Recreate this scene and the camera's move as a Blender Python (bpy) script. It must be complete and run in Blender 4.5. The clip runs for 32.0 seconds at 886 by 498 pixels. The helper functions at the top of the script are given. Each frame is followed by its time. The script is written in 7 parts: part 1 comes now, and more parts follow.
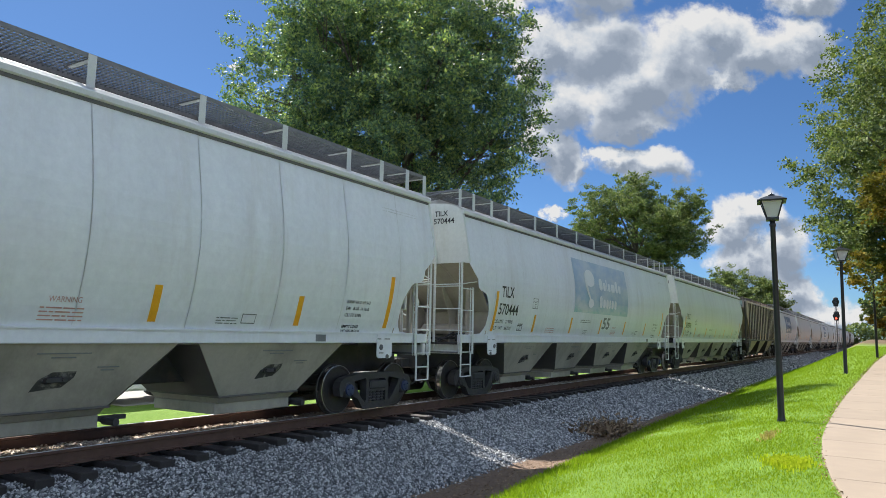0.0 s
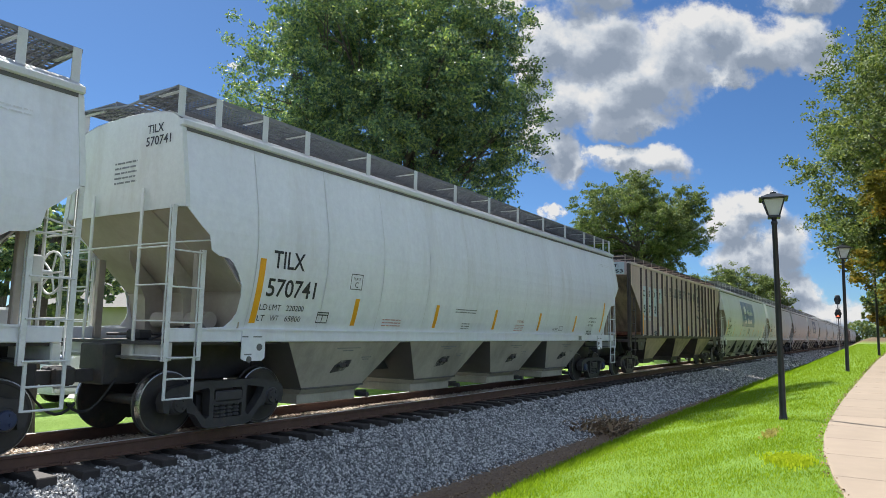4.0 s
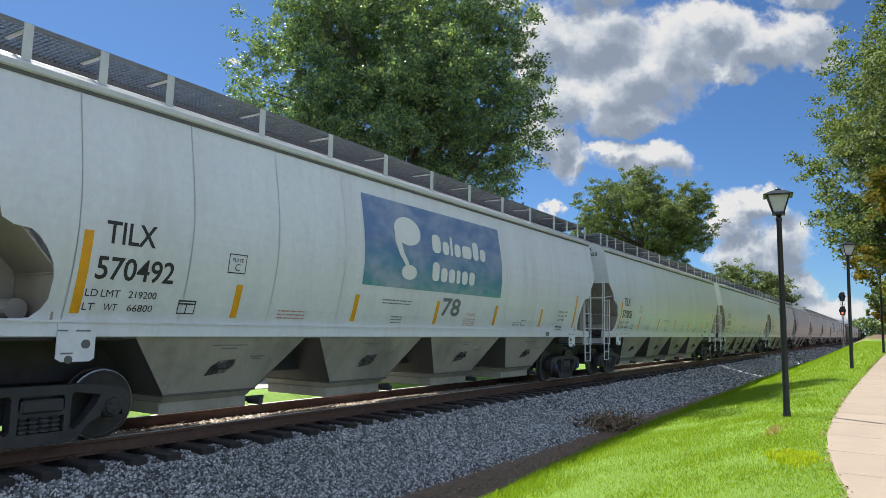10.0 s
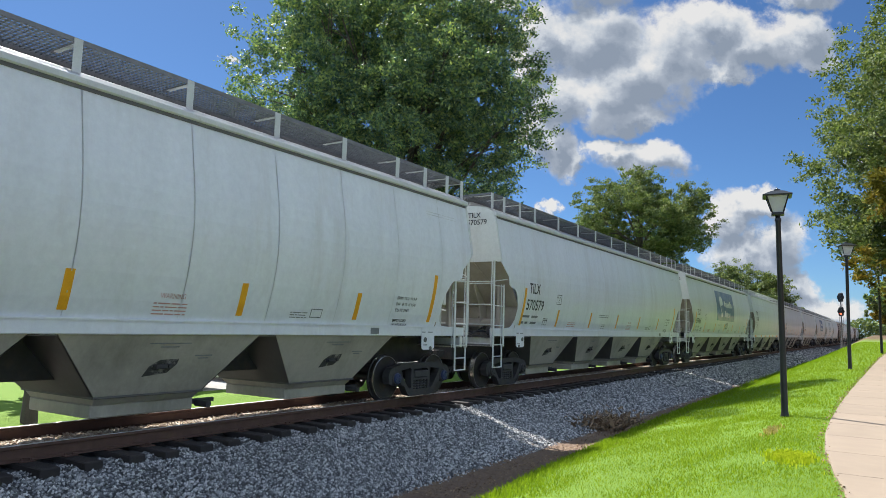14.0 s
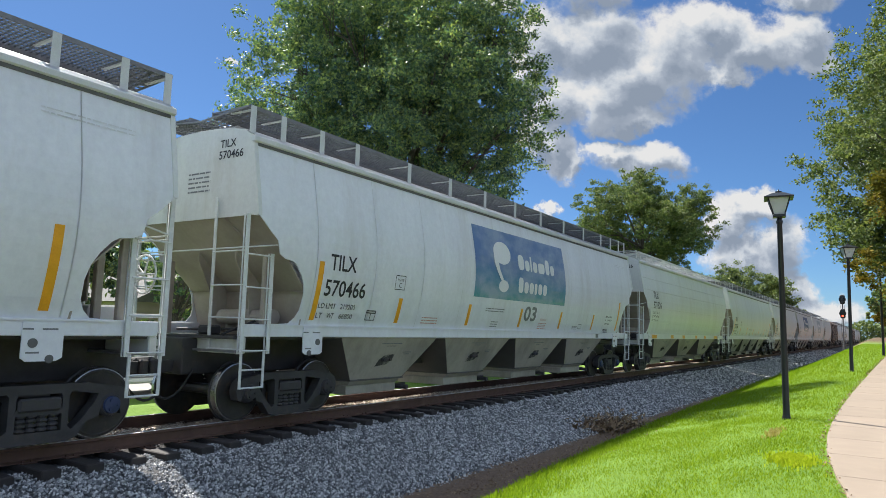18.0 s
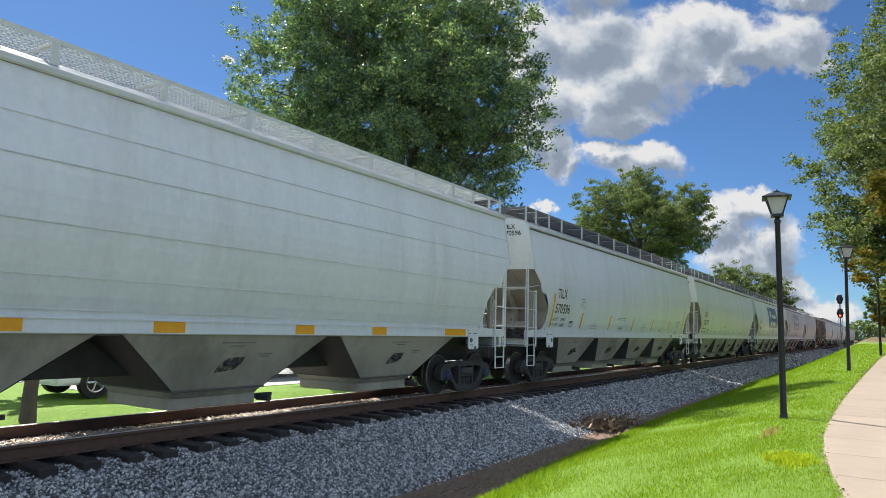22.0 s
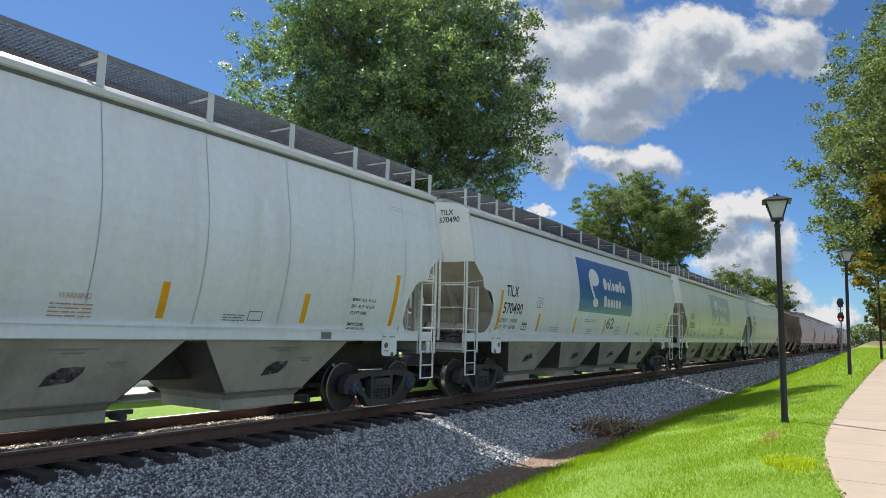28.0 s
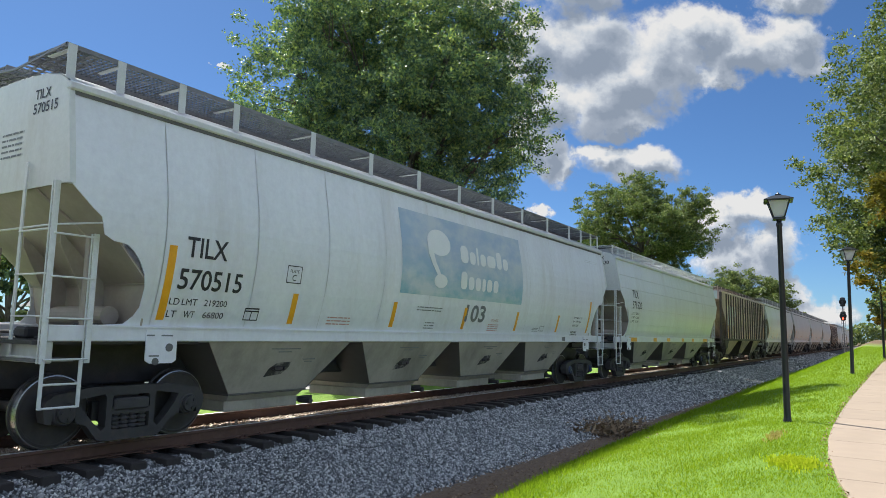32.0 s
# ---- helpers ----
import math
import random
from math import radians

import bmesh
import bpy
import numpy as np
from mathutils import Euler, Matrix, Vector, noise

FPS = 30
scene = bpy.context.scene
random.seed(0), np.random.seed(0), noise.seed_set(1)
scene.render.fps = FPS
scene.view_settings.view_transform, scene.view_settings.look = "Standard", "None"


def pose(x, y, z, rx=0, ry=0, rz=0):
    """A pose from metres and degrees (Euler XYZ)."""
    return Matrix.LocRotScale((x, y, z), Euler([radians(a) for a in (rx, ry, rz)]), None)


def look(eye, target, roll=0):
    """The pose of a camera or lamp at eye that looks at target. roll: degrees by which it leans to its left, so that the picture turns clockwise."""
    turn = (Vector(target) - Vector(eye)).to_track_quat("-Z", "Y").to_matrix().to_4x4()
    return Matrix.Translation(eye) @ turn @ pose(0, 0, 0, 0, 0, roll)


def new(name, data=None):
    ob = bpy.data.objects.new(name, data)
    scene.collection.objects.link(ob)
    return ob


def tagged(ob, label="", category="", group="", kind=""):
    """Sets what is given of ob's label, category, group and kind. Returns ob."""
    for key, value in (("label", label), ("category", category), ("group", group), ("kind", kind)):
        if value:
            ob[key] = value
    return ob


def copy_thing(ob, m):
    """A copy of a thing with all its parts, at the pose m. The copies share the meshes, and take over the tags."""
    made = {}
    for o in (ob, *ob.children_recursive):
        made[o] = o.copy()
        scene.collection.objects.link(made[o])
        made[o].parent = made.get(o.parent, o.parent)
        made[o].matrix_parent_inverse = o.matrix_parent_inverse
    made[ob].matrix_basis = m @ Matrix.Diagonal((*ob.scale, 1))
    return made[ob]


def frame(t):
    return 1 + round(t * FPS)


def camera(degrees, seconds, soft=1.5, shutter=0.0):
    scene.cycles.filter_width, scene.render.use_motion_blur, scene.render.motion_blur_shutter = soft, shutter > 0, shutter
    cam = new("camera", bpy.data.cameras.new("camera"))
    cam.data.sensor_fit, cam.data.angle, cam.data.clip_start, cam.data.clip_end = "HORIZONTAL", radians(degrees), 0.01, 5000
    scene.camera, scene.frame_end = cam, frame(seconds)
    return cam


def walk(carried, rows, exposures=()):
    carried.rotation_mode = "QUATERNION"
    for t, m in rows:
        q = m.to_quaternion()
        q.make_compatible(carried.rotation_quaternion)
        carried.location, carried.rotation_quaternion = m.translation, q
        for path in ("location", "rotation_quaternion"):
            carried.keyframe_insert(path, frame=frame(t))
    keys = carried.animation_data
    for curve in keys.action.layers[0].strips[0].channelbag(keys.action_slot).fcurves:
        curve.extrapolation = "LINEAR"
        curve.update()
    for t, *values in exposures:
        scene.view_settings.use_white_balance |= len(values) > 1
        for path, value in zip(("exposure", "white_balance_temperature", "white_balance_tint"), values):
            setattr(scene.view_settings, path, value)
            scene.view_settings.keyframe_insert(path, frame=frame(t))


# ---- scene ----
EYE = Vector((9.54, 0.0, 1.549))

# ---- camera and its walk ----
cam = camera(65.85, 32.0, soft=0.55)


def aim(turn, tilt, lean):
    """Camera pose: degrees turned to the left of the rails, tilted up, leaned."""
    a, b = radians(turn), radians(tilt)
    way = Vector((-math.sin(a) * math.cos(b), math.cos(a) * math.cos(b), math.sin(b)))
    return look(EYE, EYE + way, lean)


walk(cam, [(t, aim(a, b, c)) for t, a, b, c in (
    (0, 32.34, 7.04, 1.13), (1, 32.38, 6.95, 1.11), (2, 32.41, 6.86, 1.02), (3, 32.43, 6.89, 1.01),
    (3.5, 32.44, 6.90, 1.03), (5.5, 32.48, 6.90, 1.10), (6.5, 32.55, 6.82, 1.13), (7.5, 32.65, 6.71, 1.20),
    (8.5, 32.73, 6.65, 1.23), (9.5, 32.76, 6.60, 1.23), (10.5, 32.73, 6.53, 1.21), (11.5, 32.68, 6.53, 1.27),
    (12.5, 32.63, 6.53, 1.38), (13.5, 32.64, 6.48, 1.47), (14.5, 32.71, 6.44, 1.49), (16.5, 32.84, 6.42, 1.55),
    (17.5, 32.80, 6.55, 1.52), (18.5, 32.77, 6.64, 1.52), (19.5, 32.75, 6.54, 1.57), (20.5, 32.70, 6.49, 1.61),
    (21.5, 32.64, 6.51, 1.65), (22.5, 32.62, 6.51, 1.65), (23.5, 32.65, 6.57, 1.60), (24.5, 32.68, 6.68, 1.61),
    (25.5, 32.69, 6.73, 1.65), (27.5, 32.64, 6.86, 1.56), (28.5, 32.66, 6.93, 1.47), (29.5, 32.67, 7.00, 1.38),
    (30.5, 32.71, 7.01, 1.36), (31.5, 32.77, 6.97, 1.33), (32, 32.78, 6.94, 1.31))], exposures=((0, 1.1), (32, 1.1)))

# ---- world and sun ----
SUN_WAY = Vector((-1.0, 0.42, 1.36)).normalized()      # towards the sun
world = bpy.data.worlds.new("world")
scene.world = world
world.use_nodes = True
wn, wl = world.node_tree.nodes, world.node_tree.links
sky = wn.new("ShaderNodeTexSky")
sky.sky_type = "NISHITA"
sky.sun_disc = False
sky.sun_elevation = math.asin(SUN_WAY.z)
sky.sun_rotation = math.atan2(SUN_WAY.x, SUN_WAY.y)
sky.altitude, sky.air_density, sky.dust_density, sky.ozone_density = 1200, 0.9, 0.7, 3.0
# scattered fair-weather clouds over the rest of the dome; those ahead are on the backdrop
wtc = wn.new("ShaderNodeTexCoord")
wmap = wn.new("ShaderNodeMapping")
wmap.inputs["Scale"].default_value = (1, 1, 2.2)
wl.new(wtc.outputs["Generated"], wmap.inputs[0])
wnoise = wn.new("ShaderNodeTexNoise")
wnoise.inputs["Scale"].default_value, wnoise.inputs["Detail"].default_value, wnoise.inputs["Roughness"].default_value = 2.6, 9, 0.6
wl.new(wmap.outputs[0], wnoise.inputs[0])
wcover = wn.new("ShaderNodeMapRange")
wcover.interpolation_type = "SMOOTHSTEP"
wl.new(wnoise.outputs[0], wcover.inputs[0])
wcover.inputs[1].default_value, wcover.inputs[2].default_value = 0.42, 0.55
wdot = wn.new("ShaderNodeVectorMath")
wdot.operation = "DOT_PRODUCT"
wl.new(wtc.outputs["Generated"], wdot.inputs[0])
wdot.inputs[1].default_value = (-0.539, 0.842, 0.0)
wback = wn.new("ShaderNodeMapRange")
wl.new(wdot.outputs["Value"], wback.inputs[0])
wback.inputs[1].default_value, wback.inputs[2].default_value = 0.62, 0.45
wmul = wn.new("ShaderNodeMath")
wmul.operation = "MULTIPLY"
wl.new(wcover.outputs[0], wmul.inputs[0])
wl.new(wback.outputs[0], wmul.inputs[1])
wmix = wn.new("ShaderNodeMix")
wmix.data_type = "RGBA"
wl.new(wmul.outputs[0], wmix.inputs[0])
wtint = wn.new("ShaderNodeMix")
wtint.data_type, wtint.blend_type = "RGBA", "MULTIPLY"
wtint.inputs[0].default_value = 1.0
wl.new(sky.outputs[0], wtint.inputs[6])
wtint.inputs[7].default_value = (0.56, 0.79, 1.0, 1)
wl.new(wtint.outputs[2], wmix.inputs[6])
wmix.inputs[7].default_value = (7.4, 9.0, 11.4, 1)
wl.new(wmix.outputs[2], wn["Background"].inputs[0])
wn["Background"].inputs[1].default_value = 0.054

sun = new("sun", bpy.data.lights.new("sun", "SUN"))
sun.data.energy, sun.data.angle, sun.data.color = 5.4, radians(0.53), (1.0, 0.965, 0.90)
sun.matrix_world = look(SUN_WAY * 60, (0, 0, 0))


# ---- materials ----
def ramp(nt, fac, stops):
    r = nt.nodes.new("ShaderNodeValToRGB")
    el = r.color_ramp.elements
    while len(el) < len(stops):
        el.new(0.5)
    for e, (p, c) in zip(el, stops):
        e.position, e.color = p, (*c, 1)
    nt.links.new(fac, r.inputs[0])
    return r.outputs[0]


def texnoise(nt, scale, detail=5, rough=0.6, stretch=None, coords="Object"):
    tc = nt.nodes.new("ShaderNodeTexCoord")
    out = tc.outputs[coords]
    if stretch:
        mp = nt.nodes.new("ShaderNodeMapping")
        mp.inputs["Scale"].default_value = stretch
        nt.links.new(out, mp.inputs[0])
        out = mp.outputs[0]
    n = nt.nodes.new("ShaderNodeTexNoise")
    n.inputs["Scale"].default_value, n.inputs["Detail"].default_value = scale, detail
    n.inputs["Roughness"].default_value = rough
    nt.links.new(out, n.inputs[0])
    return n.outputs[0]


def blend(nt, fac, a, b, how="MIX"):
    m = nt.nodes.new("ShaderNodeMix")
    m.data_type, m.blend_type = "RGBA", how
    for sock, v in ((m.inputs[0], fac), (m.inputs[6], a), (m.inputs[7], b)):
        if isinstance(v, (int, float)):
            sock.default_value = v
        elif isinstance(v, tuple):
            sock.default_value = (*v, 1)
        else:
            nt.links.new(v, sock)
    return m.outputs[2]


def mix3(c, k):
    return tuple(max(0.0, min(1.0, v * k)) for v in c)


def surface(name, color, rough=0.6, metal=0.0, vary=0.2, scale=3.0, fine=40.0, bump=0.15, coat=0.0,
            stain=None, stain_at=(0.55, 0.75), stretch=None, spread=0.0, depth=0.01):
    """A procedural surface: two scales of tone, an optional stain, fine relief."""
    m = bpy.data.materials.new(name)
    m.use_nodes = True
    nt = m.node_tree
    b = nt.nodes["Principled BSDF"]
    big = texnoise(nt, scale, 5, 0.6, stretch)
    small = texnoise(nt, fine, 4, 0.7)
    col = ramp(nt, big, [(0.3, mix3(color, 1 - vary)), (0.7, mix3(color, 1 + vary))])
    col = blend(nt, 0.5 * vary + 0.1, col, ramp(nt, small, [(0.3, mix3(color, 0.55)), (0.7, mix3(color, 1.4))]))
    if stain:
        st = texnoise(nt, scale * 0.7, 8, 0.68, stretch)
        k = ramp(nt, st, [(stain_at[0], (0, 0, 0)), (stain_at[1], (1, 1, 1))])
        col = blend(nt, k, col, stain)
    if spread:
        oi = nt.nodes.new("ShaderNodeObjectInfo")
        col = blend(nt, spread, col, ramp(nt, oi.outputs["Random"], [(0, mix3(color, 0.5)), (1, mix3(color, 1.5))]))
    nt.links.new(col, b.inputs["Base Color"])
    nt.links.new(ramp(nt, small, [(0.2, (max(0, rough - 0.1),) * 3), (0.8, (min(1, rough + 0.1),) * 3)]), b.inputs["Roughness"])
    b.inputs["Metallic"].default_value = metal
    b.inputs["Coat Weight"].default_value = coat
    b.inputs["Coat Roughness"].default_value = 0.12
    if bump:
        bp = nt.nodes.new("ShaderNodeBump")
        bp.inputs["Strength"].default_value, bp.inputs["Distance"].default_value = bump, depth
        nt.links.new(small, bp.inputs["Height"])
        nt.links.new(bp.outputs[0], b.inputs["Normal"])
    return m


def island_surface(name, low, mid, high, rough=0.8, thin=0.0, wide=None):
    """For joined pieces: tone differs from island to island. thin: light let through (leaves)."""
    m = bpy.data.materials.new(name)
    m.use_nodes = True
    nt = m.node_tree
    b = nt.nodes["Principled BSDF"]
    g = nt.nodes.new("ShaderNodeNewGeometry")
    col = ramp(nt, g.outputs["Random Per Island"], [(0.0, low), (0.5, mid), (1.0, high)])
    if wide:
        k = ramp(nt, texnoise(nt, wide[1], 3), [(0.42, (0, 0, 0)), (0.62, (1, 1, 1))])
        col = blend(nt, k, col, blend(nt, 0.65, col, wide[0]))
    nt.links.new(col, b.inputs["Base Color"])
    b.inputs["Roughness"].default_value = rough
    if rough > 0.85:
        b.inputs["Specular IOR Level"].default_value = 0.15
    if thin:
        tr = nt.nodes.new("ShaderNodeBsdfTranslucent")
        nt.links.new(blend(nt, 1.0, col, (1.0, 1.0, 0.55), "MULTIPLY"), tr.inputs[0])
        mx = nt.nodes.new("ShaderNodeMixShader")
        mx.inputs[0].default_value = thin
        nt.links.new(b.outputs[0], mx.inputs[1])
        nt.links.new(tr.outputs[0], mx.inputs[2])
        nt.links.new(mx.outputs[0], nt.nodes["Material Output"].inputs[0])
    return m


M_WHITE = surface("white_paint", (0.695, 0.715, 0.765), 0.42, vary=0.05, scale=1.2, fine=9, bump=0.03, coat=0.12,
                  stain=(0.53, 0.51, 0.50), stain_at=(0.52, 0.9), stretch=(1, 1.6, 0.25))
M_WHITE.node_tree.nodes["Principled BSDF"].inputs["Specular IOR Level"].default_value = 0.35
M_WHITE_END = surface("white_paint_dusty", (0.62, 0.64, 0.63), 0.5, vary=0.08, scale=1.5, fine=12, bump=0.05,
                      stain=(0.42, 0.39, 0.33), stain_at=(0.5, 0.85), stretch=(1.2, 1, 0.3))
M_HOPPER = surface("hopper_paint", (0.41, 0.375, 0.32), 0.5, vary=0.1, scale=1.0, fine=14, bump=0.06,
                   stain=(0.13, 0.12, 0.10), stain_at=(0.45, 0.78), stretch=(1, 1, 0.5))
# dark version of the hopper paint, with the sloping ends' shade in its colour
M_HOPPER_SHADE = surface("hopper_end_shade", (0.11, 0.105, 0.10), 0.6, vary=0.15, scale=1.2, fine=14, bump=0.06, stain=(0.08, 0.075, 0.07), stain_at=(0.45, 0.75))
M_LITTER = island_surface("dry_leaf", (0.10, 0.06, 0.03), (0.22, 0.14, 0.08), (0.36, 0.26, 0.16), 0.8)
M_SMUDGE = surface("rubbed_grime", (0.05, 0.048, 0.046), 0.7, vary=0.4, scale=9, fine=40, bump=0.2, stain=(0.26, 0.245, 0.22), stain_at=(0.5, 0.62))
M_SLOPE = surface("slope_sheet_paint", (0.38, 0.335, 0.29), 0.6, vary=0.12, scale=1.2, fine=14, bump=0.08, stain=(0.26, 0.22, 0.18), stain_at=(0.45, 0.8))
M_SEAM = surface("seam_paint", (0.60, 0.61, 0.63), 0.5, vary=0.2, scale=2, bump=0)
M_CHORD = surface("chord_paint", (0.58, 0.60, 0.61), 0.45, vary=0.08, scale=2, bump=0.05,
                  stain=(0.30, 0.22, 0.16), stain_at=(0.66, 0.82))
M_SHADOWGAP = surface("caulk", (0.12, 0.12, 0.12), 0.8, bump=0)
M_GRATE = surface("galvanised_grating", (0.21, 0.215, 0.225), 0.55, 0.5, 0.2, 6, 60, 0.1)
M_STEEL = surface("dirty_steel", (0.05, 0.048, 0.05), 0.65, 0.2, 0.3, 4, 40, 0.3, stain=(0.09, 0.07, 0.06))
M_WHEEL = surface("wheel_steel", (0.048, 0.044, 0.044), 0.55, 0.4, 0.3, 5, 50, 0.2, stain=(0.12, 0.08, 0.06))
M_TREAD = surface("polished_tread", (0.38, 0.38, 0.39), 0.3, 1.0, 0.1, 8, 60, 0.05)
M_CAPBLUE = surface("blue_bearing_cap", (0.03, 0.045, 0.11), 0.45, 0.1, 0.2, 8, 40, 0.1)
M_LADDER = surface("ladder_paint", (0.62, 0.64, 0.64), 0.45, vary=0.1, scale=5, bump=0.05, stain=(0.25, 0.2, 0.16), stain_at=(0.62, 0.8))
M_YELLOW = surface("reflective_yellow", (0.80, 0.36, 0.015), 0.35, vary=0.08, scale=6, bump=0.02)
M_INK = surface("black_lettering", (0.02, 0.022, 0.03), 0.5, bump=0)
M_REDINK = surface("red_lettering", (0.50, 0.27, 0.25), 0.5, bump=0)
M_GREYINK = surface("grey_lettering", (0.16, 0.17, 0.18), 0.5, bump=0)
M_FADED = surface("faded_lettering", (0.10, 0.10, 0.115), 0.6, vary=0.25, scale=3, bump=0, stain=(0.24, 0.215, 0.21), stain_at=(0.5, 0.75))
M_BROWN = surface("weathered_brown_paint", (0.48, 0.365, 0.34), 0.6, vary=0.35, scale=1.3, fine=16, bump=0.1,
                  stain=(0.66, 0.555, 0.48), stain_at=(0.48, 0.74), stretch=(1, 2.6, 0.14))
# the shade on the ribs' sides is put into this dark colour
M_RIB_SHADE = surface("rib_side_shade", (0.085, 0.065, 0.062), 0.7, vary=0.3, scale=3, fine=20, bump=0.1, stain=(0.2, 0.16, 0.15), stain_at=(0.55, 0.75), stretch=(1, 1, 0.3))
M_BROWN_RIB = surface("rib_brown", (0.56, 0.47, 0.41), 0.6, vary=0.2, scale=2, fine=20, bump=0.1,
                      stain=(0.14, 0.11, 0.10), stain_at=(0.54, 0.72), stretch=(1, 1, 0.3))
M_TAN = surface("tan_grimy_paint", (0.48, 0.36, 0.25), 0.6, vary=0.2, scale=1.2, fine=14, bump=0.1,
                stain=(0.10, 0.08, 0.07), stain_at=(0.46, 0.70), stretch=(2.2, 1, 0.25))
M_DARKBROWN = surface("dark_brown_steel", (0.07, 0.055, 0.05), 0.65, 0.1, 0.3, 3, 30, 0.2, stain=(0.13, 0.09, 0.07))
M_PATCHBLUE = surface("pale_patch_paint", (0.52, 0.60, 0.63), 0.5, vary=0.1, scale=3, bump=0.05, stain=(0.3, 0.27, 0.25), stain_at=(0.6, 0.85), stretch=(1, 2, 0.3))
M_RUST = surface("rail_rust", (0.11, 0.06, 0.045), 0.75, 0.2, 0.25, 4, 60, 0.25, stain=(0.14, 0.085, 0.06))
M_TIE = surface("creosoted_wood", (0.03, 0.025, 0.024), 0.8, vary=0.4, scale=3, fine=30, bump=0.5, stain=(0.045, 0.036, 0.032), stretch=(0.3, 3, 3), spread=0.3)
M_BALLAST = surface("ballast_bed", (0.055, 0.055, 0.058), 0.9, vary=0.3, scale=2.5, fine=26, bump=0.9, stain=(0.10, 0.09, 0.085), depth=0.05)
M_STONE = island_surface("ballast_stone", (0.055, 0.058, 0.062), (0.215, 0.218, 0.224), (0.62, 0.61, 0.60), 0.85)
M_CHIPS = island_surface("pale_wood_chips", (0.34, 0.27, 0.20), (0.56, 0.47, 0.38), (0.76, 0.69, 0.60), 0.8)
M_CONCRETE = surface("path_concrete", (0.235, 0.185, 0.138), 0.85, vary=0.1, scale=1.5, fine=60, bump=0.15, stain=(0.22, 0.17, 0.13), stain_at=(0.5, 0.8), spread=0.06, depth=0.004)
M_POST = surface("black_lamp_post", (0.018, 0.02, 0.022), 0.38, 0.2, 0.2, 5, 50, 0.08)
M_BLADE = island_surface("grass_blade", (0.15, 0.245, 0.012), (0.205, 0.315, 0.018), (0.28, 0.385, 0.035), 0.9, 0.5)
M_BARK = surface("grey_bark", (0.10, 0.085, 0.07), 0.9, vary=0.3, scale=3, fine=22, bump=0.8, stretch=(2, 2, 0.4), depth=0.03)
M_LEAF = island_surface("dark_green_leaf", (0.042, 0.095, 0.075), (0.12, 0.205, 0.105), (0.33, 0.41, 0.14), 0.55, 0.36)
M_LEAF_B = island_surface("olive_leaf", (0.06, 0.10, 0.04), (0.125, 0.175, 0.06), (0.23, 0.27, 0.095), 0.75, 0.34)
M_LEAF_C = island_surface("autumn_leaf", (0.08, 0.065, 0.012), (0.15, 0.11, 0.02), (0.30, 0.19, 0.035), 0.9, 0.34, ((0.11, 0.13, 0.025), 0.5))
M_TWIG = surface("dry_twig", (0.15, 0.12, 0.09), 0.85, vary=0.3, scale=5, bump=0.3)
M_CARWHITE = surface("car_white", (0.75, 0.76, 0.77), 0.25, vary=0.03, bump=0, coat=0.8)
M_CARGREY = surface("car_grey", (0.10, 0.105, 0.11), 0.3, 0.4, vary=0.05, bump=0, coat=0.8)
M_GLASS = surface("dark_glass", (0.02, 0.025, 0.03), 0.08, vary=0.1, bump=0)
M_TYRE = surface("tyre_rubber", (0.02, 0.02, 0.02), 0.8, bump=0.2)
M_CHROME = surface("alloy_rim", (0.5, 0.5, 0.52), 0.25, 0.9, bump=0.02)
M_WALL = surface("painted_wall", (0.36, 0.31, 0.26), 0.8, vary=0.08, scale=1, bump=0.1)
M_ROOF = surface("grey_shingles", (0.12, 0.115, 0.11), 0.9, vary=0.2, scale=4, bump=0.4)
M_ASPHALT = surface("driveway_concrete", (0.26, 0.25, 0.235), 0.9, vary=0.12, scale=1, fine=50, bump=0.2)


